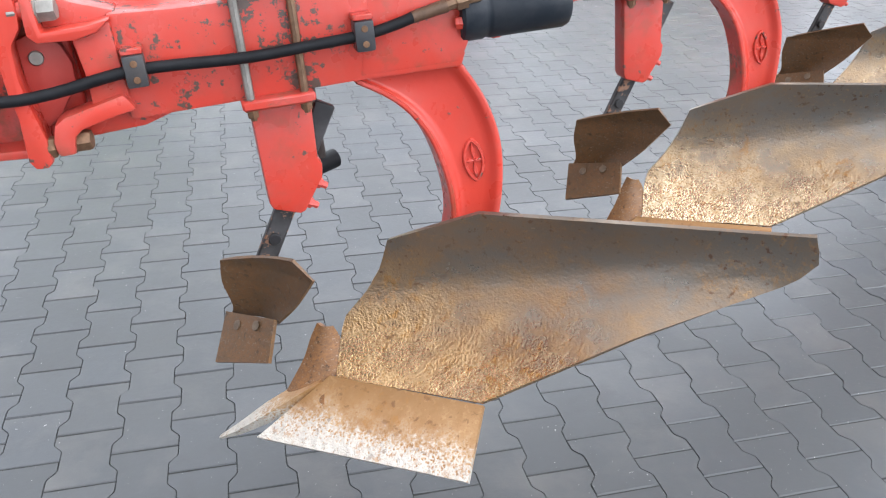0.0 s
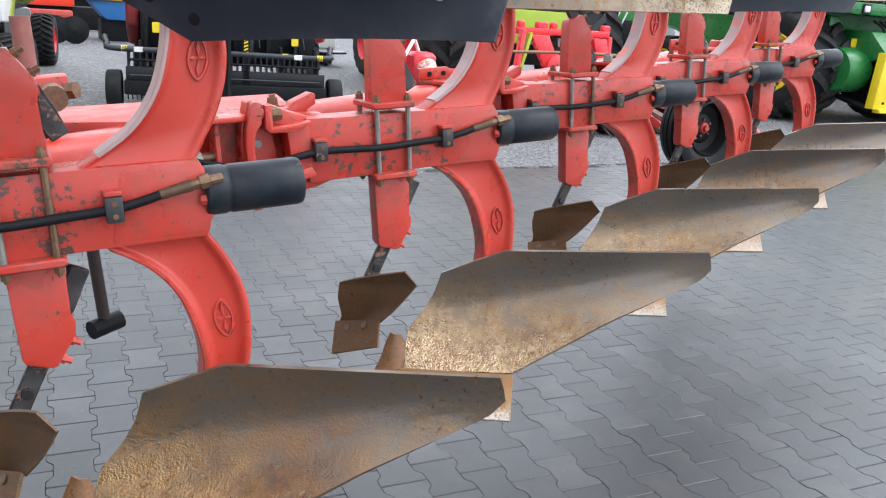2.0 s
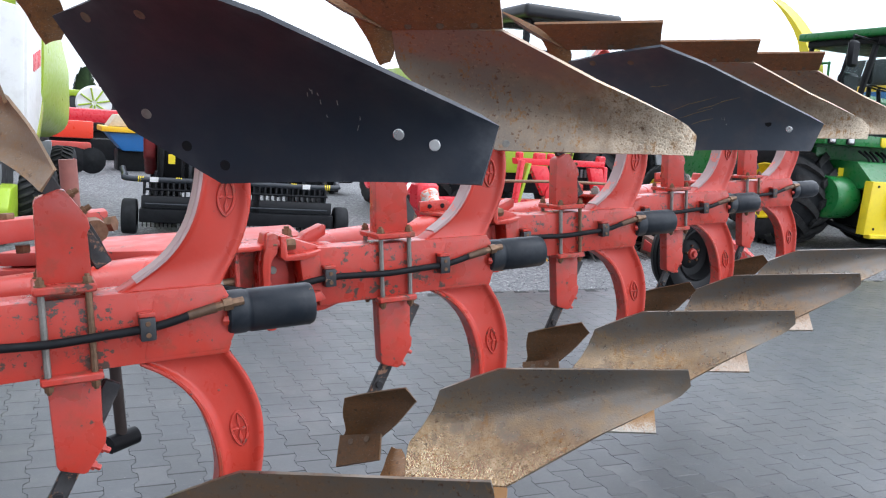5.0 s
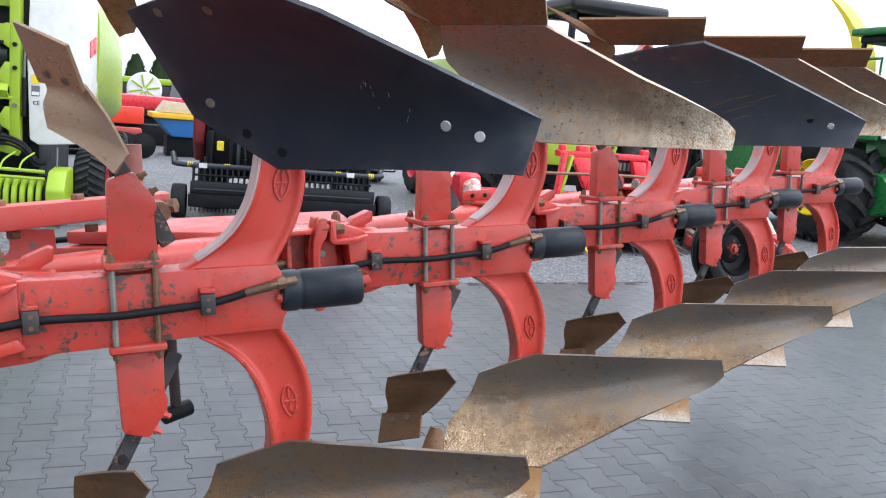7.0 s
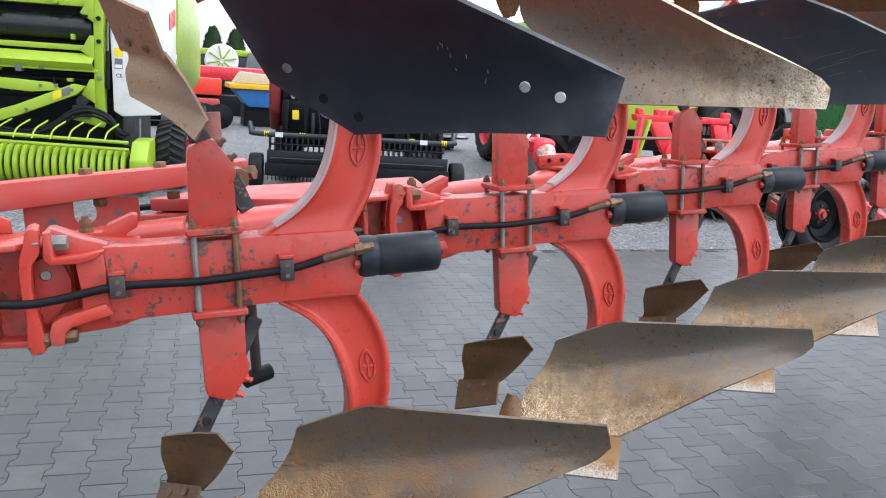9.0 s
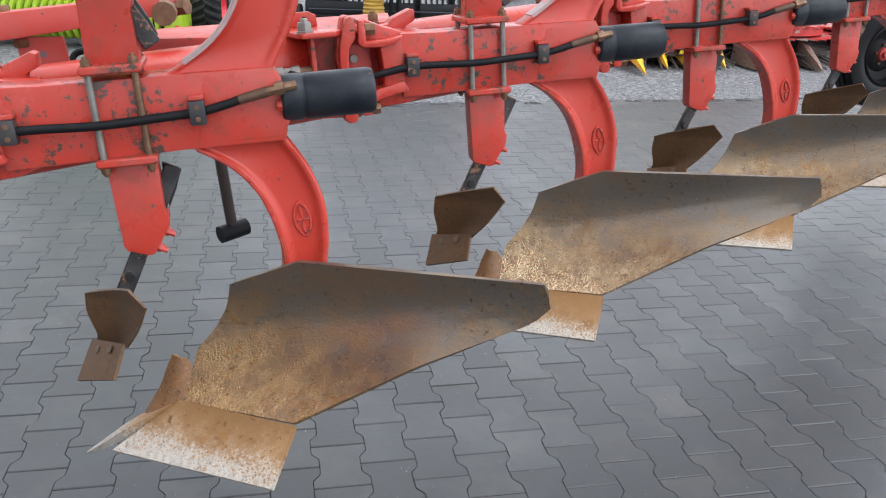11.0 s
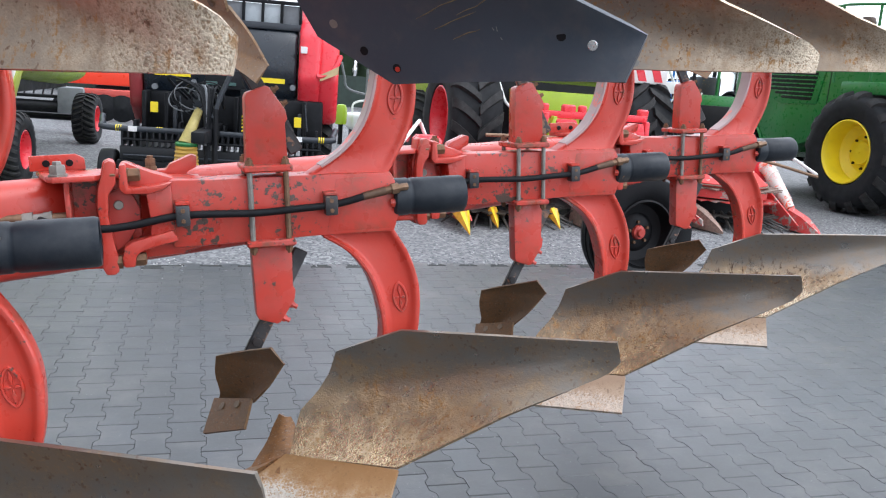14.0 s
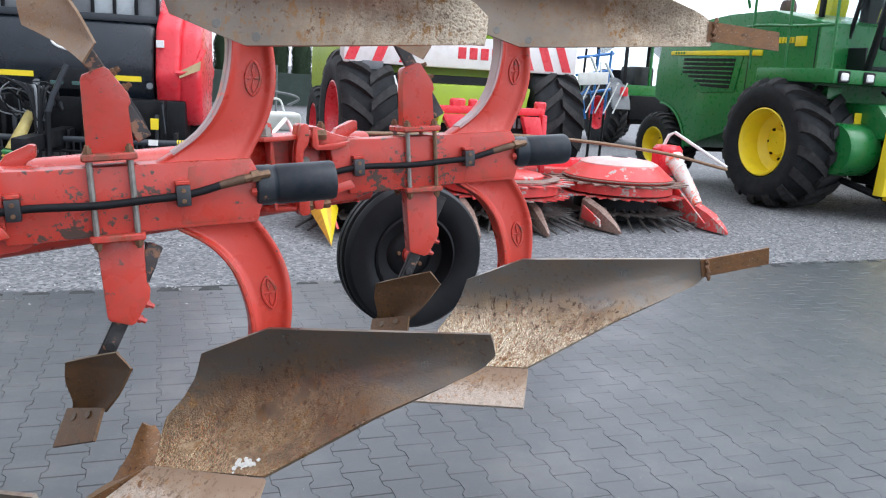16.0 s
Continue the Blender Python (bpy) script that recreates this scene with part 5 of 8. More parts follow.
    part("seat_back", (lambda b: (box(b, -0.24, 0.24, -0.05, 0.10, 2.45, 3.1, 0.06), b)[1])(bmesh.new()), CHARCOAL, seat)
    bm = bmesh.new()
    sweep(bm, [(0.2 * math.cos(a), -0.62 + 0.2 * math.sin(a), 2.82 + 0.06 * math.sin(a)) for a in (2 * math.pi * k / 20 for k in range(21))], 0.016, 6)
    sweep(bm, [(0, -0.62, 2.82), (0, -0.75, 2.1)], 0.035, 8)
    part("steering_wheel", bm, DARK, t)
    # hand rails, mirrors
    for z in (2.55, 3.1):
        bar("hand_rail", DEEP_GREEN, t, smooth_path([(-1.5, -0.85, z), (-1.52, -0.2, z), (-1.5, 0.9, z + 0.02), (-1.42, 1.0, z - 0.25)], 4), 0.022, "green hand rail")
    for y in (-0.85, 0.0, 0.75):
        bar("rail_post", DEEP_GREEN, t, [(-1.5, y, 1.95), (-1.52, y, 3.12)], 0.02)
    for x, xa in ((-1.48, -0.84), (1.10, 0.84)):
        mir = part("mirror", (lambda b: (box(b, x - 0.11, x + 0.11, -1.30, -1.19, 3.02, 3.44, 0.045), b)[1])(bmesh.new()), DARK, t, "black mirror")
        part("mirror_arm", (lambda b: (sweep(b, [(x, -1.24, 3.40), (x, -1.22, 3.52), (xa, -1.12, 3.50)], 0.018, 6), b)[1])(bmesh.new()), DARK, mir)
    # discharge spout
    bm = bmesh.new()
    sp = smooth_path([(0.25, 1.2, 2.6), (0.25, 1.1, 3.3), (0.25, 1.45, 4.0), (0.25, 2.3, 4.7), (0.25, 3.6, 4.95)], 5)
    g = [[bm.verts.new(p + Vector((a, 0, 0)) + Vector((0, b, 0.6 * b))) for a, b in ((-0.16, -0.15), (0.16, -0.15), (0.16, 0.15), (-0.16, 0.15))] for p in sp]
    quads(bm, g, close_v=True)
    bmesh.ops.recalc_face_normals(bm, faces=bm.faces[:])
    part("discharge_spout", bm, YELLOW, t, "yellow discharge spout")
    # feed unit at the front
    feed = part("feed_housing", (lambda b: (prism(b, [(-0.4, 0.95), (-1.20, 1.10), (-1.40, 1.22), (-1.05, 1.55), (-0.4, 1.55)], -0.80, 0.80, 0.03, "x"), b)[1])(bmesh.new()), DEEP_GREEN, t, "green feed housing")
    part("feed_front", (lambda b: (prism(b, [(-0.92, 0.36), (-0.36, 0.36), (-0.36, 1.24), (-0.86, 1.24)], -1.46, -1.30, 0.02), prism(b, [(0.36, 0.36), (0.86, 0.36), (0.92, 1.24), (0.36, 1.24)], -1.46, -1.30, 0.02), box(b, -0.38, 0.38, -1.46, -1.30, 0.36, 0.46, 0.01), box(b, -0.38, 0.38, -1.46, -1.30, 1.12, 1.24, 0.01), b)[4])(bmesh.new()), YELLOW, feed, "yellow intake frame")
    part("frame_lip", (lambda b: (box(b, -0.80, 0.66, -1.50, -1.36, 0.30, 0.37, 0.012), b)[1])(bmesh.new()), YELLOW, feed)
    part("frame_flange", (lambda b: (box(b, -0.40, -0.36, -1.58, -1.45, 0.62, 1.12, 0.015), b)[1])(bmesh.new()), YELLOW, feed)
    part("side_wing", (lambda b: (prism(b, [(0.86, 0.62), (1.12, 0.72), (1.18, 1.22), (0.90, 1.26)], -1.30, -1.24, 0.02), b)[1])(bmesh.new()), DEEP_GREEN, feed, "green side wing")
    part("sticker", (lambda b: (box(b, -0.92, -0.80, -0.815, -0.80, 1.20, 1.42, 0.002), b)[1])(bmesh.new()), YELLOW, feed)
    for z, r in ((0.98, 0.13), (0.66, 0.14)):
        bm = bmesh.new()
        lathe(bm, [(0.0, -0.36), (r, -0.36), (r, 0.36), (0.0, 0.36)], 8, "x", (0, -1.32, z), close=False)
        part("intake_roller", bm, plain("roller_steel", (0.42, 0.42, 0.41), 0.32, 0.8, 0.35, 14), feed, "bright steel intake roller")
    slab("intake_back", DARK, t, -0.6, 0.6, -1.28, -0.6, 0.45, 1.1, 0.02)
    bm = bmesh.new()
    lathe(bm, [(0.0, -0.25), (0.34, -0.25), (0.36, -0.2), (0.36, 0.25), (0.0, 0.25)], 28, "x", (-0.98, -0.80, 0.92), close=False)
    part("drive_housing", bm, DEEP_GREEN, t, "round green drive cover")
    slab("frame_leg", DEEP_GREEN, t, -1.2, -0.95, -0.55, -0.35, 0.9, 1.75, 0.02)
    bar("jack_strut", DARK, t, [(-0.9, -0.4, 0.55), (-0.8, -1.3, 0.35)], 0.05)
    for x in (-1.31, 1.31):
        wheel(t, (x, 0.0, 0.93), -90 if x < 0 else 90, 1.86, 0.95, YELLOW, 16)
    for x in (-1.12, 1.12):
        wheel(t, (x, 3.20, 0.59), -90 if x < 0 else 90, 1.18, 0.62, YELLOW, 26, 0.54)
    slab("rear_axle", DARK, t, -0.9, 0.9, 3.07, 3.33, 0.5, 1.0, 0.03)
    # clutter round the feed unit and under the platform
    bar("lift_strut", DARK, t, [(-1.05, -0.55, 0.42), (-1.42, 0.30, 0.30)], 0.045)
    for i in range(9):
        bar("hydraulic_hose", RUBBER, t, smooth_path([(-0.55 + 0.14 * i, -0.85, 1.72), (-0.50 + 0.13 * i, -1.02, 1.60 - 0.02 * (i % 3)), (-0.45 + 0.11 * i, -0.98, 1.45)], 4), 0.02, "", 6)
    for x, z, m in ((0.12, 1.545, YELLOW),):
        slab("sticker", m, t, x - 0.05, x + 0.05, -1.30 if z < 1.5 else -1.06, -1.27 if z < 1.5 else -1.03, z - 0.05, z + 0.05, 0.004)
    for x in (-0.72, 0.70):
        for z in (0.46, 1.16):
            part("frame_bolt", bolts_mesh([((x, -1.462, z), (0, -1, 0), 0.022, 0.014)], False), DARK, t)
    return t


forage_harvester()


# --- yellow combine beyond it
def yellow_combine():
    t = thing("combine_harvester", "yellow combine harvester with blue side panel and black grain tank", "harvester", pose(16.8, 8.2, -0.02, 0, 0, -10))
    body = panel("body", WARM_YELLOW, t, [(-0.14, 1.85), (-0.14, 3.12), (-0.04, 3.21), (5.0, 3.2), (5.6, 2.4), (5.2, 1.3), (2.2, 1.0), (1.25, 1.5), (0.9, 1.85)], -1.5, 1.5, "x", 0.10, "yellow side panels")
    panel("side_band", BLUE, body, [(0.25, 2.72), (0.5, 2.92), (1.2, 3.06), (4.4, 3.08), (4.6, 2.6), (1.0, 2.58)], -1.515, -1.48, "x", 0.01, "blue band with white lettering")
    bm = bmesh.new()
    for i in range(6):
        box(bm, -1.525, -1.50, 1.35 + 0.26 * i, 1.51 + 0.26 * i, 2.68, 2.86, 0.01)
    part("lettering", bm, WHITE, body)
    bar("panel_seam", DARK, body, [(-1.502, 4.6, 2.455), (-1.502, 0.46, 2.475), (-1.502, 0.40, 2.44), (-1.502, 0.62, 1.95)], 0.009, "", 6)
    bm = bmesh.new()
    sweep(bm, [(-1.46, 1.08 * math.cos(a), 0.95 + 1.08 * math.sin(a)) for a in (0.15 * math.pi + 0.7 * math.pi * k / 14 for k in range(15))], 0.07, 8)
    part("wheel_arch", bm, WARM_YELLOW, body, "yellow wheel arch")
    panel("grain_tank", CHARCOAL, t, [(-0.12, 3.19), (-0.16, 3.58), (0.9, 3.80), (3.6, 3.80), (3.6, 3.2)], -1.35, 1.35, "x", 0.05, "charcoal grain tank cover")
    panel("tank_lid", CHARCOAL, t, [(1.1, 3.79), (1.2, 3.90), (1.9, 3.90), (2.0, 3.79)], -0.9, 0.9, "x", 0.04)
    cab = slab("cab", GLASS, t, -1.0, 1.0, -1.80, -0.24, 2.0, 3.55, 0.05, "glazed cab")
    cab.visible_shadow = False
    part("cab_roof", (lambda b: (box(b, -1.12, 1.12, -2.00, -0.17, 3.55, 3.75, 0.07, 3), b)[1])(bmesh.new()), WARM_YELLOW, cab)
    for a in ((-1.02, -0.94, -0.32, -0.20, 2.0, 3.55), (-1.02, -0.94, -1.83, -1.75, 2.0, 3.55), (0.94, 1.02, -1.83, -1.75, 2.0, 3.55), (-1.05, 1.05, -1.85, -0.20, 1.75, 2.02)):
        slab("pillar", DARK, cab, *a, 0.02)
    slab("cab_interior", CHARCOAL, t, -0.5, 0.5, -0.95, -0.35, 2.02, 3.0, 0.1)
    mir = slab("mirror", DARK, t, -1.40, -1.18, -1.75, -1.65, 2.4, 3.05, 0.05, "black mirror")
    part("mirror_arm", (lambda b: (sweep(b, [(-1.3, -1.70, 3.0), (-1.0, -1.75, 3.4)], 0.02, 6), b)[1])(bmesh.new()), DARK, mir)
    slab("platform", DARK, t, -1.6, -1.0, -1.9, -0.16, 1.70, 1.82, 0.02)
    panel("feeder_house", WARM_YELLOW, t, [(-1.0, 1.5), (-3.3, 0.55), (-3.3, 0.15), (-1.0, 0.7)], -0.7, 0.7, "x", 0.04, "yellow feeder house")
    slab("chassis", DARK, t, -1.1, 1.1, -0.6, 4.6, 0.7, 1.25, 0.03)
    W = t.matrix_world.inverted()
    bm = bmesh.new()
    g = []
    for x, k in ((16.45, 0.86), (16.60, 1.0), (18.4, 1.0)):
        g.append([bm.verts.new((x, 8.2 + k * 0.62 * math.cos(a), 0.46 + k * 0.52 * math.sin(a) * (1.0 if math.sin(a) > 0 else 0.86))) for a in (2 * math.pi * q / 24 for q in range(24))])
    quads(bm, g, close_v=True)
    bm.faces.new(g[0])
    bm.faces.new(g[-1][::-1])
    bmesh.ops.recalc_face_normals(bm, faces=bm.faces[:])
    roll = part("header_end", bm, WARM_YELLOW, t, "rounded yellow header end", W)
    part("header_stripe", (lambda b: (prism(b, [(16.62, 0.60), (18.3, 0.58), (18.3, 0.72), (16.66, 0.74)], 7.60, 7.66, 0.004), b)[1])(bmesh.new()), plain("pale_blue_film", (0.35, 0.55, 0.72), 0.4), roll, "pale blue stripe")
    part("feeder_flank", (lambda b: (prism(b, [(15.95, 1.66), (17.6, 1.75), (17.6, 1.0), (16.7, 0.95), (16.25, 1.2)], 8.3, 8.42, 0.03), b)[1])(bmesh.new()), WARM_YELLOW, t, "", W)
    for x in (-1.45, 1.45):
        wheel(t, (x, 0.0, 0.95), -90 if x < 0 else 90, 1.9, 0.75, WHITE, 16)
        wheel(t, (x * 0.9, 3.9, 0.62), -90 if x < 0 else 90, 1.24, 0.45, WHITE, 20)


yellow_combine()


# --- red rotary maize header on the ground, points towards the plough
def maize_header():
    t = thing("maize_header", "red rotary maize header with toothed discs lying on gravel", "maize header", pose(0, 0, -0.02))
    xs = (4.45, 6.03, 7.60)
    cov = paint("faded_red_cover", (0.62, 0.05, 0.045), wear=(0.22, 0.19, 0.17), amount=0.56, rough=0.4, grime=0.3, wear_scale=9)
    pale = plain("faded_pink_red", (0.78, 0.47, 0.43), 0.45, 0, 0.25, 7)
    worn = plain("worn_brown_steel", (0.30, 0.20, 0.16), 0.5, 0.4, 0.5, 30)
    finger_steel = plain("dark_finger_steel", (0.075, 0.066, 0.060), 0.5, 0.4, 0.5, 30)
    for k, x in enumerate(xs):
        cy = 8.02
        if k == 2:
            bm = bmesh.new()
            lathe(bm, [(0.45, 0.690), (0.49, 0.675), (0.61, 0.570), (0.65, 0.545), (0.63, 0.50), (0.45, 0.50)], 44, "z", (x, cy, 0))
            rot = part("rotor_cover", bm, cov, t, "conical red rotor cover with bare patches")
            bm = bmesh.new()
            lathe(bm, [(0.09, 0.757), (0.10, 0.764), (0.40, 0.725), (0.465, 0.695), (0.465, 0.60), (0.09, 0.60)], 44, "z", (x, cy, 0))
            part("rotor_top", bm, pale, rot, "faded pink-red rotor top")
            bm = bmesh.new()
            lathe(bm, [(0.0, 0.762), (0.045, 0.762), (0.07, 0.768), (0.098, 0.768), (0.098, 0.60), (0.0, 0.60)], 20, "z", (x, cy, 0), close=False)
            part("rotor_hub", bm, DARK, rot)
        else:
            bm = bmesh.new()
            lathe(bm, [(0.0, 0.60), (0.10, 0.60), (0.12, 0.585), (0.46, 0.565), (0.48, 0.55), (0.48, 0.52), (0.0, 0.52)], 40, "z", (x, cy, 0), close=False)
            rot = part("rotor_cover", bm, cov, t, "flat red rotor plate with bare patches")
        bm = bmesh.new()
        lathe(bm, [(0.58, 0.545), (0.67, 0.530), (0.67, 0.520), (0.58, 0.525)], 44, "z", (x, cy, 0))
        part("rotor_flange", bm, worn, rot, "bare worn steel flange")
        for lvl, (z, r, deep, n) in enumerate(((0.48, 0.84, 0.19, 24), (0.33, 0.80, 0.16, 30), (0.15, 0.84, 0.16, 30))):
            bm = bmesh.new()
            ring = []
            for i in range(n):
                a0, a1 = 2 * math.pi * i / n, 2 * math.pi * (i + 0.62) / n
                ring += [(x + (r - deep) * math.cos(a0), cy + (r - deep) * math.sin(a0)), (x + r * math.cos(a1), cy + r * math.sin(a1))]
            prism(bm, ring, z, z + 0.014, 0.0, "z")
            part("toothed_disc", bm, (worn if k == 2 else cov, cov, finger_steel)[lvl], rot, "toothed steel disc")
        bm = bmesh.new()
        lathe(bm, [(0.0, 0.50), (0.52, 0.50), (0.50, 0.06), (0.0, 0.06)], 30, "z", (x, cy, 0), close=False)
        part("rotor_drum", bm, DARK, rot, "dark rotor drum")
        bm = bmesh.new()
        lathe(bm, [(0.50, 0.47), (0.66, 0.47), (0.66, 0.37), (0.50, 0.37)], 40, "z", (x, cy, 0))
        part("rotor_band", bm, cov, rot, "red band below the toothed rim")
        for i in range(-6, 7):
            a = -math.pi / 2 + i * 0.20
            bar("guide_finger", finger_steel, rot, [(x + 0.5 * math.cos(a), cy + 0.5 * math.sin(a), 0.19), (x + 0.97 * math.cos(a) + 0.05, cy + 0.97 * math.sin(a), 0.02)], [0.022, 0.010], "", 5)

    def snout(x, y, length, mat, h=0.42, wide=0.15, lean=0.0):
        bm = bmesh.new()
        secs = [(0.0, wide, h), (0.45, wide * 0.9, h * 0.75), (0.85, wide * 0.45, h * 0.32), (1.0, 0.012, 0.03)]
        g = []
        for f, ww, hh in secs:
            yy, xx = y - length * f, x + lean * f
            g.append([bm.verts.new(p) for p in ((xx - ww, yy, 0.02), (xx + ww, yy, 0.02), (xx + ww * 0.7, yy, 0.02 + hh * 0.9), (xx, yy, 0.02 + hh), (xx - ww * 0.7, yy, 0.02 + hh * 0.9))])
        quads(bm, g, close_v=True)
        bm.faces.new(g[0])
        bm.faces.new(g[-1][::-1])
        bmesh.ops.recalc_face_normals(bm, faces=bm.faces[:])
        s = part("divider_point", bm, mat, t, "pointed crop divider")
        return s

    snout(4.60, 7.65, 0.68, worn, 0.32, 0.07, -0.06)
    snout(5.40, 7.65, 0.70, worn, 0.32, 0.07, -0.08)
    snout(6.21, 7.65, 0.70, worn, 0.32, 0.07, -0.10)
    mid_point = snout(6.97, 7.66, 0.67, worn, 0.32, 0.085, 0.05)
    panel("divider_side", cov, mid_point, [(7.60, 0.10), (7.58, 0.25), (7.22, 0.14), (7.20, 0.07)], 6.876, 6.897, "x", 0.003)
    snout(8.40, 7.44, 0.58, cov, 0.27, 0.095, -0.04)
    gold = plain("golden_orange_paint", (0.78, 0.36, 0.035), 0.45, 0, 0.3, 12)

    def folded_point(x, y, wide, high, length):
        """A sheet-metal point with sharp folds: three ridges run together at the tip near the ground."""
        tip = Vector((x - 0.14 * length, y - length, 0.03))
        for k in range(4):
            a, b = -1 + 0.5 * k, -0.5 + 0.5 * k
            top = lambda q, up: Vector((x + q * wide, y, 0.05 + high * (1 - 0.45 * abs(q)) + up))
            bm = bmesh.new()
            v = [bm.verts.new(p) for p in (top(a, 0.03 * (k % 2)), top(b, 0.03 * ((k + 1) % 2)), tip, top(a, -0.012), top(b, -0.012), tip + Vector((0, 0, -0.012)))]
            for f in ((0, 1, 2), (5, 4, 3), (0, 3, 4, 1), (1, 4, 5, 2), (2, 5, 3, 0)):
                bm.faces.new([v[q] for q in f])
            bmesh.ops.recalc_face_normals(bm, faces=bm.faces[:])
            part("divider_facet", bm, (gold, YELLOW)[k % 2], t, "folded yellow and orange divider sheet")

    folded_point(3.84, 7.50, 0.15, 0.36, 0.75)
    for x in (4.25, 4.5, 4.75, 5.0):
        folded_point(x, 7.42, 0.075, 0.17, 0.28)
    # worn white augers, gear housings and guard hoops at both ends
    auger_white = paint("worn_white_paint", (0.66, 0.62, 0.58), wear=(0.5, 0.10, 0.05), amount=0.55)
    for x, side in ((8.47, 1), (3.70, -1)):
        bm = bmesh.new()
        box(bm, x - 0.15, x + 0.15, 8.10, 8.42, 0.52, 0.90, 0.05)
        part("gear_housing", bm, PINK_RED, t, "red end gear housing")
        lean = pose(x, 8.12, 0.74, 0, 0, 0) @ pose(0, 0, 0, 128, 0, -4 * side)
        bm = bmesh.new()
        lathe(bm, [(0.0, 0.0), (0.125, 0.0), (0.125, 0.06), (0.095, 0.09), (0.090, 0.30), (0.075, 0.62), (0.055, 0.78), (0.0, 0.80)], 18, "z", (0, 0, 0), close=False)
        cone = part("auger_cone", bm, auger_white, t, "worn white auger cone", lean)
        bm = bmesh.new()
        sweep(bm, [((0.098 - 0.035 * k / 40) * math.cos(0.42 * k), (0.098 - 0.035 * k / 40) * math.sin(0.42 * k), 0.14 + 0.62 * k / 40) for k in range(41)], 0.010, 6)
        part("auger_spiral", bm, auger_white, cone)
        panel("end_plate", cov, t, [(8.2, 0.50), (7.75, 0.45), (7.15, 0.10), (7.6, 0.03), (8.4, 0.05)], x - 0.20 * side - 0.012, x - 0.20 * side + 0.012, "x", 0.004, "red end plate")
        bar("guard_hoop", WHITE, t, [(x + 0.02, 8.38, 0.88), (x + 0.06 * side, 8.34, 1.02), (x + 0.10 * side, 8.28, 1.06), (x + 0.56 * side, 7.78, 0.68)], 0.022, "white guard hoop")
    bar("push_bar", BRASS, t, smooth_path([(4.2, 7.7, 0.98), (6.2, 7.7, 1.0), (7.9, 7.75, 0.86), (8.98, 7.72, 0.66)], 6), 0.020, "brown crop push bar")
    slab("rear_beam", PINK_RED, t, 3.9, 8.5, 8.75, 9.0, 0.3, 0.65, 0.03)
    slab("cover_plate", cov, t, 4.1, 8.3, 8.55, 8.80, 0.45, 0.55, 0.02)


maize_header()


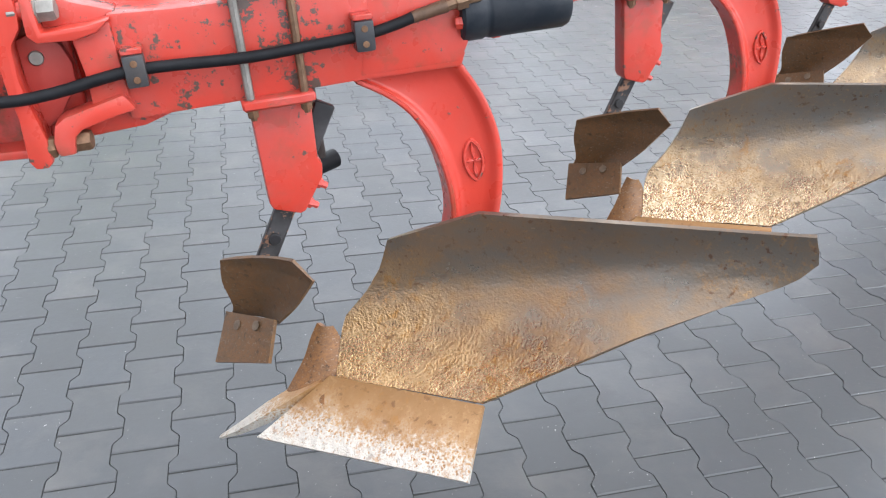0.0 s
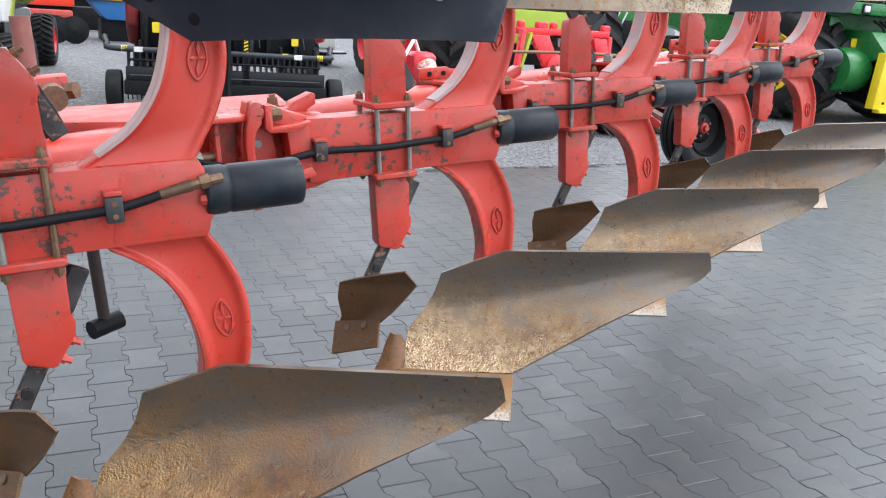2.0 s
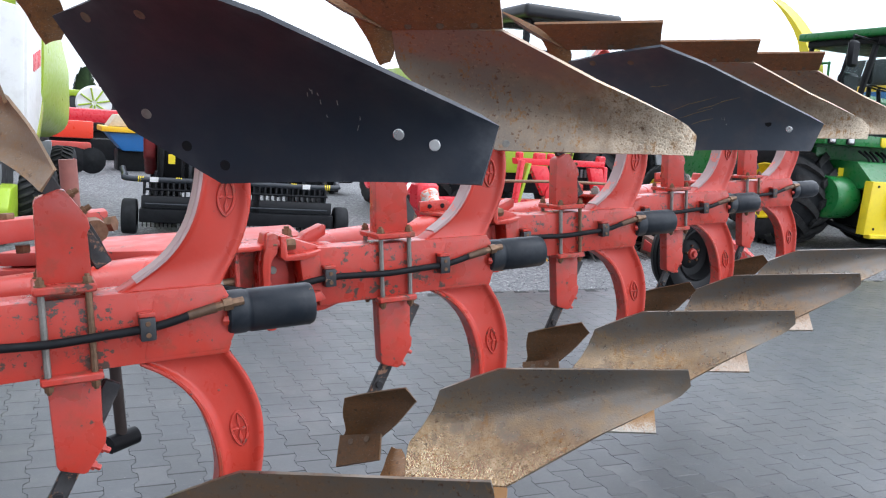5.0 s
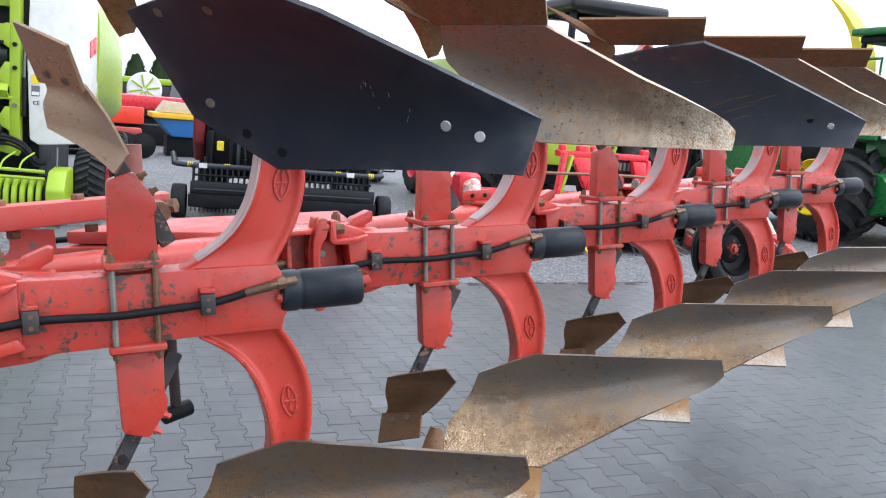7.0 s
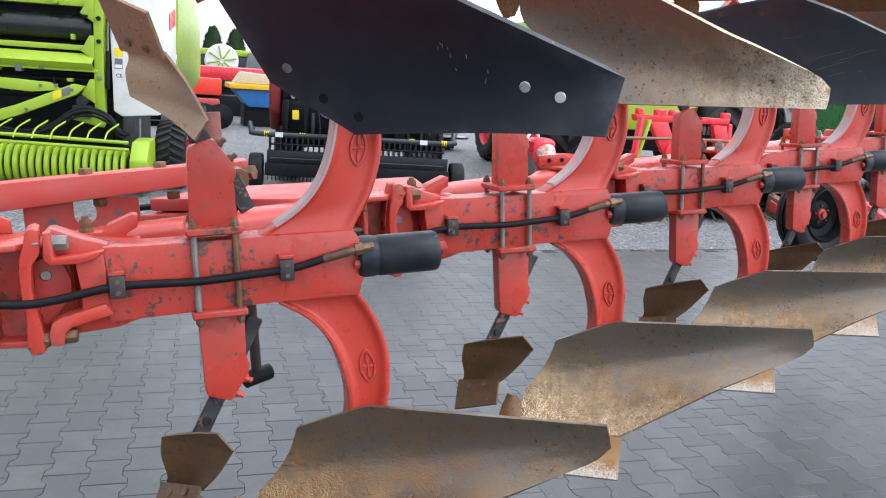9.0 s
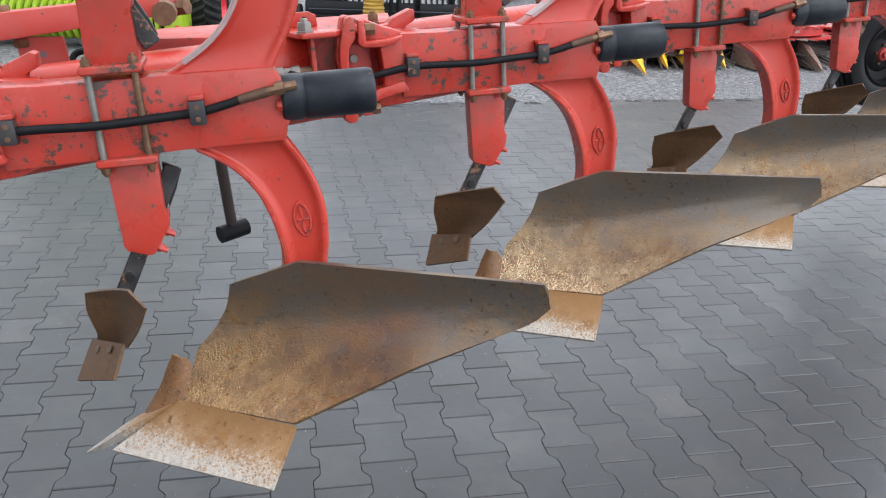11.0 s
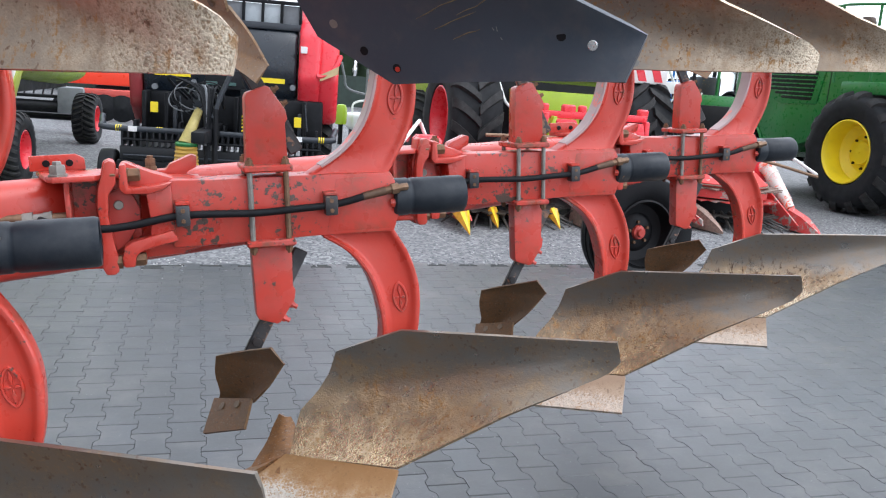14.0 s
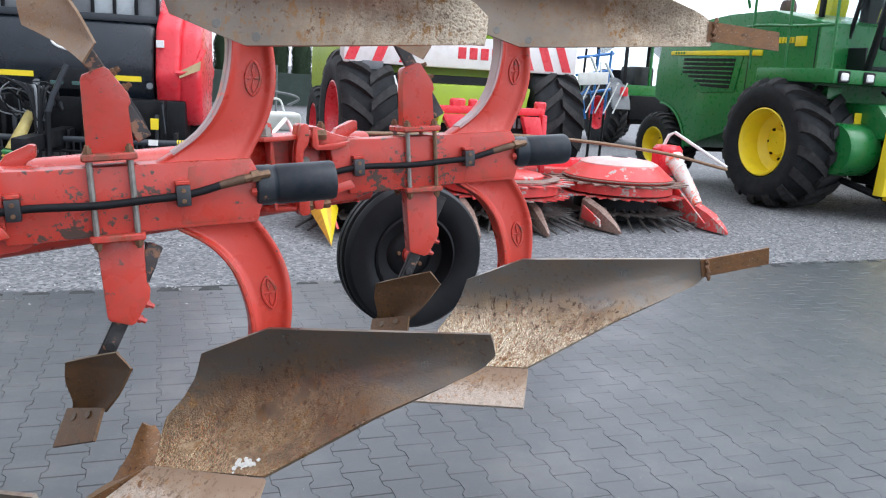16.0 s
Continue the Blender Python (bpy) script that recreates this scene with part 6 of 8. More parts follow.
# --- white and lime harvester with an orange-red pick-up
def lime_harvester():
    t = thing("forage_harvester", "white and lime green harvester with red-striped front band", "harvester", pose(6.62, 11.1, -0.02, 0, 0, -3))
    band = slab("front_band", WHITE, t, -1.75, 1.75, -0.55, -0.25, 1.70, 2.14, 0.04, "white band with red stripes and letter shapes")
    for x0, s in ((-1.68, 1), (-1.30, 1), (-0.92, 1), (0.98, -1), (1.30, -1), (1.58, -1)):
        bm = bmesh.new()
        prism(bm, [(x0 - 0.06, 1.74), (x0 + 0.08, 1.74), (x0 + 0.08 + 0.14 * s, 2.10), (x0 - 0.06 + 0.14 * s, 2.10)], -0.556, -0.54, 0.0)
        part("warning_stripe", bm, PINK_RED, band)
    bm = bmesh.new()
    for i in range(5):
        box(bm, -0.12 + 0.17 * i, 0.0 + 0.17 * i, -0.557, -0.54, 1.84, 2.0, 0.004)
    part("lettering", bm, PINK_RED, band, "red letter-shaped bars")
    panel("lamp", GREY, band, [(-1.5, 1.62), (-1.2, 1.62), (-1.2, 1.74), (-1.5, 1.74)], -0.57, -0.50, "y", 0.01)
    slab("body", LIME, t, -1.3, 1.3, -0.2, 4.5, 1.2, 2.7, 0.1, "lime green body")
    panel("lime_apron", LIME, t, [(-0.8, 0.95), (0.85, 0.95), (0.95, 1.48), (-0.85, 1.48)], -0.75, -0.4, "y", 0.03, "lime green apron")
    # dark block set behind the apron as solid shade
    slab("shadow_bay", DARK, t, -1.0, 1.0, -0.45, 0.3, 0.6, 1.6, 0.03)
    cab = slab("cab", GLASS, t, -0.1, 1.5, -0.5, 1.2, 2.05, 3.5, 0.05, "dark glazed cab")
    cab.visible_shadow = False
    for a in ((-0.12, -0.02, -0.55, -0.45, 2.05, 3.5), (1.42, 1.52, -0.55, -0.45, 2.05, 3.5), (-0.12, -0.02, 1.12, 1.22, 2.05, 3.5), (1.42, 1.52, 1.12, 1.22, 2.05, 3.5), (0.66, 0.72, -0.55, -0.45, 2.05, 3.5)):
        slab("pillar", DARK, cab, *a, 0.02)
    part("cab_roof", (lambda b: (box(b, -0.25, 1.65, -0.75, 1.4, 3.5, 3.72, 0.08, 3), b)[1])(bmesh.new()), CHARCOAL, cab)
    slab("cab_interior", CHARCOAL, t, 0.3, 1.1, 0.2, 0.8, 2.06, 3.1, 0.1)
    bar("mirror_arm", DARK, t, smooth_path([(1.5, -0.5, 3.5), (1.85, -0.6, 3.5), (1.9, -0.6, 3.1)], 4), 0.025)
    # red header frame before the apron
    W = t.matrix_world.inverted()
    red = lambda name, make, mat=PINK_RED, label="", to=None: part(name, make(bmesh.new()), mat, to or t, label, None if to else W)

    def beam(b):
        prism(b, [(5.30, 1.15), (6.85, 1.16), (6.86, 1.25), (5.28, 1.24)], 8.60, 8.74, 0.02)
        for x, w in ((5.32, 0.05), (5.62, 0.09), (5.86, 0.05), (6.74, 0.07)):
            box(b, x, x + w * 2, 8.62, 8.72, 1.22, 1.33, 0.02)
        return b

    frame_ob = red("header_frame", beam, PINK_RED, "red header frame with inclined plates")
    arm = lambda x0, z0, x1, z1, w: (lambda b: (prism(b, [(x0 - w, z0), (x0 + w, z0), (x1 + w * 0.9, z1), (x1 - w * 0.9, z1)], 8.50, 8.60, 0.02), b)[1])
    red("frame_plate", arm(5.60, 1.15, 5.86, 0.72, 0.15), PINK_RED, "wide inclined red plate", frame_ob)
    red("frame_plate", arm(6.62, 1.15, 6.72, 0.82, 0.12), PINK_RED, "", frame_ob)
    red("frame_strut", arm(5.34, 1.22, 5.22, 0.02, 0.035), PINK_RED, "", frame_ob)
    red("frame_strut", arm(6.80, 1.18, 6.84, 0.02, 0.035), PINK_RED, "", frame_ob)
    red("frame_strut", arm(5.46, 1.18, 5.30, 0.55, 0.03), LIME, "", frame_ob)
    red("pivot_plate", lambda b: (lathe(b, [(0.0, 8.44), (0.10, 8.44), (0.16, 8.47), (0.17, 8.53), (0.0, 8.53)], 24, "y", (5.90, 0, 0.74), close=False), b)[1], PINK_RED, "round red pivot plate", frame_ob)
    red("pivot_bolt", lambda b: (disc(b, (5.90, 8.44, 0.74), (0, -1, 0), 0.05, 0.03, 6), b)[1], BRASS, "", frame_ob)
    red("cross_tube", lambda b: (sweep(b, [(6.55, 8.46, 0.70), (7.02, 8.46, 0.70)], 0.05, 10), b)[1], RED_DIRTY, "", frame_ob)
    red("grille_back", lambda b: (box(b, 5.95, 6.60, 8.66, 8.80, 0.80, 1.15, 0.01), b)[1], DARK, "", frame_ob)
    for i in range(8):
        red("grille_slot", lambda b: (box(b, 5.99 + 0.075 * i, 6.03 + 0.075 * i, 8.63, 8.67, 1.00, 1.12, 0.004), b)[1], GREY, "", frame_ob)
    for i in range(6):
        red("frame_bolt", lambda b: (disc(b, (5.48 + 0.05 * i, 8.495, 1.06 - 0.07 * i), (0, -1, 0), 0.014, 0.012, 6), b)[1], BOLT_RUST, "", frame_ob)
    bar("white_hose", WHITE, t, smooth_path([(-1.05, -0.5, 1.6), (-0.95, -0.7, 1.25), (-0.7, -0.75, 1.2), (-0.55, -0.7, 1.4)], 5), 0.022)
    bar("white_hose", WHITE, t, smooth_path([(1.1, -0.5, 1.6), (1.25, -0.65, 1.3), (1.0, -0.75, 1.15), (0.8, -0.7, 1.2)], 5), 0.022)
    for x in (-1.42, 1.42):
        wheel(t, (x, 0.0, 0.95), -90 if x < 0 else 90, 1.9, 0.80, PINK_RED, 16)
    for x in (-1.3, 1.3):
        wheel(t, (x, 2.9, 0.65), -90 if x < 0 else 90, 1.3, 0.5, PINK_RED, 18)


lime_harvester()


# --- round baler with black drum and red ends
def round_baler():
    t = thing("round_baler", "black and red round baler with a wide pick-up", "baler", pose(1.47, 9.38, -0.02, 0, 0, -11))
    blue_black = plain("blue_black_cover", (0.006, 0.011, 0.018), 0.30, 0, 0.3, 5, 0.03)
    tube_grey = plain("slate_tube_paint", (0.026, 0.032, 0.040), 0.38, 0, 0.3, 14)
    drum = bmesh.new()
    lathe(drum, [(0.0, -0.80), (0.80, -0.80), (0.82, -0.75), (0.82, 0.95), (0.80, 1.0), (0.0, 1.0)], 48, "x", (-0.15, 1.1, 1.48), close=False)
    d = part("bale_chamber", drum, blue_black, t, "glossy blue-black bale chamber cover")
    for x in (-0.82, 0.30):
        bm = bmesh.new()
        prism(bm, [(x, 1.335), (x + 0.42, 1.335), (x + 0.42, 1.395), (x, 1.395)], 0.280, 0.310, 0.0)
        part("reflective_strip", bm, YELLOW, d, "yellow reflective strip")
    ring = bmesh.new()
    face = lambda z: 1.095 - math.sqrt(0.82 ** 2 - (z - 1.48) ** 2)
    sweep(ring, [(-0.01 + 0.205 * math.cos(a), face(1.755 + 0.11 * math.sin(a)), 1.755 + 0.11 * math.sin(a)) for a in (2 * math.pi * k / 28 for k in range(29))], 0.014, 6)
    part("oval_badge", ring, WHITE, d, "white oval badge outline")
    bm = bmesh.new()
    for i in range(5):
        prism(bm, [(face(1.70), 1.70), (face(1.81), 1.81), (face(1.81) + 0.02, 1.81), (face(1.70) + 0.02, 1.70)], -0.14 + 0.055 * i, -0.10 + 0.055 * i, 0.0, "x")
    part("badge_lettering", bm, WHITE, d)
    bm = bmesh.new()
    prism(bm, [(0.32, 1.06), (0.15, 1.40), (0.25, 1.95), (0.7, 2.3), (1.8, 2.25), (2.1, 1.4), (1.9, 1.06)], 0.88, 1.15, 0.07, "x", 3)
    cover = part("side_cover", bm, PINK_RED, t, "glossy red bulging side cover")
    bm = bmesh.new()
    prism(bm, [(0.45, 0.86), (0.33, 1.02), (0.19, 1.42), (0.30, 1.86), (0.72, 2.18), (1.75, 2.14), (2.0, 1.4), (1.7, 0.90)], 1.10, 1.37, 0.085, "x", 3)
    part("side_door", bm, PINK_RED, cover, "glossy red side door hanging lower")
    bm = bmesh.new()
    sweep(bm, smooth_path([(1.10, 0.15, 1.46), (1.20, 0.17, 1.47), (1.33, 0.20, 1.58), (1.385, 0.30, 1.72)], 4), [0.030] * 13, 6)
    part("cover_crease", bm, PINK_RED, cover)
    bm = bmesh.new()
    prism(bm, [(1.14, 1.40), (1.36, 1.50), (1.37, 1.60), (1.15, 1.48)], 0.145, 0.20, 0.0)
    part("side_tape", bm, plain("buff_tape", (0.55, 0.42, 0.22), 0.6), cover, "strip of buff tape")
    part("cover_label", (lambda b: (box(b, 0.90, 0.98, 0.145, 0.20, 1.72, 1.80, 0.002), b)[1])(bmesh.new()), WHITE, cover, "small white label")
    maroon = paint("maroon_paint", (0.22, 0.022, 0.025), rough=0.4, grime=0.3, spots=False)
    bm = bmesh.new()
    prism(bm, [(0.40, 0.95), (0.30, 1.4), (0.38, 1.95), (0.7, 2.2), (1.8, 2.15), (2.0, 1.4), (1.6, 0.85), (0.75, 0.70)], -1.13, -0.97, 0.05, "x", 3)
    part("side_cover", bm, maroon, t, "dull maroon side cover")
    # framed row along the top, its pale plates put in for a panel and for bright sky between posts
    slab("top_ledge", tube_grey, t, -1.0, 0.90, 0.42, 0.62, 1.98, 2.06, 0.012)
    for k in range(9):
        slab("frame_post", DARK, t, -0.98 + 0.23 * k, -0.945 + 0.23 * k, 0.46, 0.50, 2.055, 2.30, 0.005)
    for k in range(8):
        slab("top_pane", plain("pale_bay_plate", (0.42, 0.46, 0.48), 0.25, 0, 0.2, 4) if k % 3 != 1 else GREY, t, -0.945 + 0.23 * k, -0.75 + 0.23 * k, 0.49, 0.505, 2.06, 2.28, 0.002)
    slab("frame_rail", DARK, t, -0.98, 0.90, 0.455, 0.51, 2.285, 2.33, 0.008)
    slab("belly", DARK, t, -0.95, 1.2, 0.2, 1.6, 0.55, 1.15, 0.04, "dark underframe")
    for x in (-0.9, -0.65, -0.3, 0.15, 0.55, 0.95):
        bm = bmesh.new()
        box(bm, x, x + 0.05, -0.05, 0.25, 0.55, 1.15, 0.008)
        part("upright", bm, DARK, t)
    for x, z in ((-0.80, 0.97), (0.86, 0.90)):
        bm = bmesh.new()
        box(bm, x, x + 0.085, -0.075, -0.045, z - 0.06, z + 0.06, 0.003)
        part("warning_label", bm, YELLOW, t, "yellow warning label")
    bar("wind_guard", tube_grey, t, smooth_path([(-1.34, -0.02, 0.83), (-1.30, -0.18, 0.76), (-1.18, -0.27, 0.72), (0.0, -0.27, 0.72), (1.22, -0.27, 0.72), (1.32, -0.18, 0.76), (1.36, -0.02, 0.83)], 5), 0.036, "slate grey wind guard tube", 12)
    for x in (-1.14, -0.69, 0.73, 1.16):
        for k in range(3):
            bm = bmesh.new()
            sweep(bm, [(x + 0.026 * k, -0.27, 0.72), (x + 0.026 * k + 0.014, -0.27, 0.72)], 0.038, 12)
            part("hazard_band", bm, YELLOW, t)
    slab("pickup_trough", DARK, t, -1.12, 1.28, -0.35, 0.1, 0.19, 0.36, 0.02)
    slab("pickup_plate", CHARCOAL, t, -1.1, 1.26, -0.28, -0.22, 0.36, 0.52, 0.01)
    bm = bmesh.new()
    for i in range(46):
        x = -1.08 + 0.05 * i
        sweep(bm, [(x, -0.1, 0.3), (x, -0.30, 0.20), (x, -0.28, 0.13)], 0.006, 4)
    tagged(part("tine_row", bm, DARK, t, "thin pick-up tines"), kind="stuff")
    bm = bmesh.new()
    for i in range(33):
        x = -1.08 + 0.07 * i
        box(bm, x, x + 0.02, -0.30, -0.05, 0.52, 0.70)
    tagged(part("pickup_grille", bm, CHARCOAL, t), kind="stuff")
    for x in (-1.24, 1.40):
        wheel(t, (x, -0.15, 0.24), -90 if x < 0 else 90, 0.48, 0.18, DARK, 0, 0.5, 0)
    for x in (-0.86, 1.14):
        wheel(t, (x, 1.2, 0.52), -90 if x < 0 else 90, 1.04, 0.40, PINK_RED, 20)
    for x in (-0.95, -0.45, 0.05, 0.7, 1.12):
        slab("guard_bracket", DARK, t, x, x + 0.03, -0.27, -0.05, 0.50, 0.82, 0.004)
    for x in (-0.55, 0.35, 0.9):
        slab("stay_bar", tube_grey, t, x, x + 0.045, -0.02, 0.03, 0.62, 1.00, 0.006, "slate grey stay bar")
        bar("stay_chain", tube_grey, t, [(x + 0.08, -0.05, 1.12), (x + 0.12, -0.08, 0.8)], 0.008)
    for x in (-1.00, 0.87):
        bm = bmesh.new()
        box(bm, x, x + 0.10, -0.312, -0.300, 0.69, 0.75, 0.002)
        part("white_label", bm, WHITE, t)
    for x, z in ((-0.8, 1.2), (-0.35, 1.28), (0.4, 1.25), (0.82, 1.3)):
        bm = bmesh.new()
        lathe(bm, [(0.0, -0.02), (0.035, -0.02), (0.035, 0.02), (0.0, 0.02)], 14, "y", (x, 0.20, z), close=False)
        part("reflector", bm, GREY, t)
    slab("valve_block", tube_grey, t, -0.28, -0.08, -0.35, -0.15, 1.02, 1.20, 0.02, "slate grey valve block")
    # sloping hood over the knotter with two small plates
    hood = panel("knotter_hood", DARK, t, [(-0.27, 1.22), (0.27, 1.22), (0.18, 1.45), (-0.17, 1.45)], 0.16, 0.32, "y", 0.02, "dark sloping hood")
    for x in (-0.20, 0.02):
        part("name_plate", (lambda b: (box(b, x, x + 0.13, 0.152, 0.164, 1.27, 1.31, 0.002), b)[1])(bmesh.new()), plain("teal_plate", (0.05, 0.11, 0.10), 0.4), hood)
    # upright post with a hazard strip
    post = slab("hazard_post", DARK, t, 0.24, 0.34, -0.28, -0.18, 0.24, 1.25, 0.01, "dark post with a yellow hazard strip")
    for i in range(6):
        part("hazard_stripe", (lambda b: (prism(b, [(0.265, 0.72 + 0.042 * i), (0.315, 0.742 + 0.042 * i), (0.315, 0.763 + 0.042 * i), (0.265, 0.741 + 0.042 * i)], -0.285, -0.279, 0.0), b)[1])(bmesh.new()), YELLOW, post)
    bar("front_rail", DARK, t, [(-1.05, -0.30, 0.60), (1.2, -0.30, 0.60)], 0.015)
    bar("front_rail", tube_grey, t, [(-1.05, -0.31, 0.42), (1.2, -0.31, 0.42)], 0.012)
    # drawbar, shaft and hoses
    panel("drawbar", DARK, t, [(0.2, 0.62), (-1.6, 0.72), (-1.6, 0.84), (0.2, 0.82)], -0.12, 0.02, "x", 0.02)
    bar("jack_stand", DARK, t, [(0.05, -1.0, 0.0), (0.05, -1.0, 1.05)], 0.032, "dark parking jack")
    bar("jack_arm", tube_grey, t, [(0.03, -1.0, 0.95), (0.10, -0.98, 1.20), (0.23, -0.95, 1.50)], 0.028)
    ochre = paint("dull_yellow_guard", (0.50, 0.30, 0.045), rough=0.55, grime=0.5, spots=False)
    bm = bmesh.new()
    prof = [(0.0, 0.02), (0.085, 0.0)] + [(0.125 + 0.012 * (k % 2) - 0.002 * k, 0.02 + 0.022 * k) for k in range(10)] + [(0.10, 0.245), (0.0, 0.245)]
    lathe(bm, prof, 22, "z", (-0.24, -1.05, 0.40), close=False)
    guard = part("shaft_guard", bm, ochre, t, "ribbed ochre drive-shaft guard")
    bm = bmesh.new()
    lathe(bm, [(0.0, 0.24), (0.115, 0.24), (0.118, 0.265), (0.10, 0.28), (0.0, 0.28)], 20, "z", (-0.24, -1.05, 0.40), close=False)
    part("guard_rim", bm, DEEP_GREEN, guard, "green rim of the shaft guard")
    bm = bmesh.new()
    sweep(bm, [(-0.24, -1.05, 0.66), (-0.21, -1.00, 0.80), (-0.14, -0.85, 1.02)], [0.09, 0.06, 0.045], 14)
    part("shaft_tube", bm, plain("dirty_yellow_tube", (0.42, 0.34, 0.10), 0.5, 0, 0.4, 9), guard, "dirty yellow shaft tube")
    for k in range(6):
        c = Vector((-0.30 + 0.05 * k, -0.85, 1.12 + 0.03 * (k % 3)))
        r = 0.16 + 0.02 * (k % 4)
        bar("cable_loop", (GREY, DARK)[k % 2], t, [(c.x + r * math.cos(a), c.y + 0.04 * math.sin(3 * a + k), c.z + r * 0.8 * math.sin(a)) for a in (2 * math.pi * q / 22 + k for q in range(19))], 0.007, "thin grey cable" if k % 2 == 0 else "", 5)
    for k in range(7):
        bar("hydraulic_hose", (RUBBER, GREY)[k == 3], t, smooth_path([(-0.35 + 0.06 * k, -0.3, 1.1), (-0.5 + 0.1 * k, -0.7, 1.35 - 0.05 * k), (-0.15 + 0.03 * k, -0.95, 1.25), (-0.05, -1.0, 0.95 - 0.1 * k)], 5), 0.016, "", 6)


round_baler()


# --- lime green harvest wagon with white side panel and a ringed pick-up
def lime_wagon():
    t = thing("harvest_wagon", "lime green harvest wagon with white side panel and ringed pick-up", "farm wagon", pose(-2.02, 9.5, -0.02, 0, 0, -9))
    side = panel("side_panel", WHITE, t, [(-0.05, 0.95), (-0.10, 1.3), (-0.10, 2.75), (1.0, 2.95), (1.15, 1.7), (0.6, 0.92)], 1.00, 1.13, "x", 0.05, "white side panel")
    bm = bmesh.new()
    for i in range(5):
        box(bm, 1.125, 1.142, 0.30 + 0.11 * i, 0.38 + 0.11 * i, 1.92 + 0.02 * i, 2.12 + 0.02 * i, 0.003)
    part("lettering", bm, PINK_RED, side, "red letter-shaped bars")
    # tail: a swollen lime cover that tapers to the rear
    bm = bmesh.new()
    secs = ((0.95, 1.16, 1.28, 2.92), (1.6, 1.19, 1.12, 2.96), (2.8, 1.18, 1.04, 2.85), (3.9, 1.14, 0.98, 2.50), (4.7, 1.06, 1.00, 2.05), (5.1, 0.94, 1.15, 1.65))
    g = []
    for y, x, z0, z1 in secs:
        m, r = (z0 + z1) / 2, (z1 - z0) / 2
        g.append([bm.verts.new((-1.0 + (x + 1.0) * (0.5 + 0.5 * math.copysign(abs(math.cos(a)) ** 0.35, math.cos(a))), y, m + r * math.copysign(abs(math.sin(a)) ** 0.6, math.sin(a)))) for a in (2 * math.pi * k / 28 for k in range(28))])
    quads(bm, g, close_v=True)
    bm.faces.new(g[0])
    bm.faces.new(g[-1][::-1])
    bmesh.ops.recalc_face_normals(bm, faces=bm.faces[:])
    part("tail_cover", bm, LIME, t, "rounded lime tail cover")
    panel("tail_stripe", paint("olive_stripe", (0.30, 0.36, 0.02), rough=0.4, spots=False), side, [(0.35, 0.98), (0.62, 0.96), (1.10, 1.45), (1.06, 1.58)], 1.125, 1.138, "x", 0.002)
    slab("rear_body", DARK, t, -1.0, 0.80, 0.3, 4.4, 0.95, 1.35, 0.05)
    # front corner: white panel with stickers, lime post, black strut
    corner = panel("front_cover", WHITE, t, [(0.56, 0.92), (0.66, 0.86), (1.10, 0.90), (1.10, 2.60), (0.56, 2.72), (0.53, 1.8)], -0.18, -0.10, "y", 0.03, "white front corner panel")
    for x, z, w, h, m in ((0.575, 1.56, 0.10, 0.10, YELLOW), (0.58, 1.42, 0.09, 0.12, GREY), (0.585, 1.43, 0.08, 0.04, WHITE)):
        part("sticker", (lambda b: (box(b, x, x + w, -0.186 - (0.002 if h < 0.05 else 0), -0.178, z, z + h, 0.002), b)[1])(bmesh.new()), m, corner)
    writing("CE", DARK, corner, 0.062, pose(0.632, -0.1815, 1.34, 90, 0, 0))
    panel("frame_post", LIME, t, [(0.36, 0.85), (0.47, 0.85), (0.47, 2.75), (0.36, 2.75)], -0.24, -0.05, "y", 0.015, "lime corner post")
    for z in (1.62, 2.05, 1.12):
        panel("gusset", LIME, t, [(0.22, z - 0.02), (0.37, z - 0.12), (0.37, z + 0.16), (0.32, z + 0.16)], -0.26, -0.23, "y", 0.006)
    bar("strut", DARK, t, [(0.505, -0.20, 1.18), (0.51, -0.20, 1.62)], 0.024, "black hydraulic strut")
    bar("strut_rod", GREY, t, [(0.51, -0.20, 1.60), (0.515, -0.20, 1.95)], 0.013)
    for z in (1.30, 1.72, 1.98):
        part("post_bolt", bolts_mesh([((0.42, -0.24, z), (0, -1, 0), 0.028, 0.03)], False), (GREY, DARK)[z > 1.5], t)
    # cross members, press roller and folded plates
    for z0, z1, y0, y1 in ((2.10, 2.20, -0.20, 0.0), (2.40, 2.56, -0.12, 0.05), (1.60, 1.665, -0.22, -0.1), (1.36, 1.40, -0.26, -0.18)):
        slab("cross_member", LIME, t, -1.4, 0.40, y0, y1, z0, z1, 0.015)
    bm = bmesh.new()
    prism(bm, [(-0.20, 1.55), (-0.22, 1.57), (-0.34, 1.46), (-0.26, 1.38), (-0.24, 1.40), (-0.31, 1.46)], -1.4, 0.36, 0.004, "x")
    plate = part("folded_plate", bm, LIME, t, "folded lime cross plate")
    for i in range(7):
        part("plate_mark", (lambda b: (box(b, -1.2 + 0.2 * i, -1.12 + 0.2 * i, -0.320, -0.312, 1.475, 1.485, 0.0), b)[1])(bmesh.new()), YELLOW, plate)
    bm = bmesh.new()
    lathe(bm, [(0.0, -1.4), (0.15, -1.4), (0.15, 0.33), (0.13, 0.345), (0.0, 0.35)], 28, "x", (0, -0.06, 1.86), close=False)
    part("roller", bm, plain("black_green_rubber", (0.010, 0.016, 0.014), 0.3, 0, 0.3, 5), t, "black press roller")
    # dark slab that stands for the shade between the front members
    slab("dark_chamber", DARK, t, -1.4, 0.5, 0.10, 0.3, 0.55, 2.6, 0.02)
    for z in (1.24, 1.30, 1.05):
        bar("cross_rod", DARK, t, [(-1.4, -0.10, z), (0.36, -0.10, z + 0.02)], 0.02)
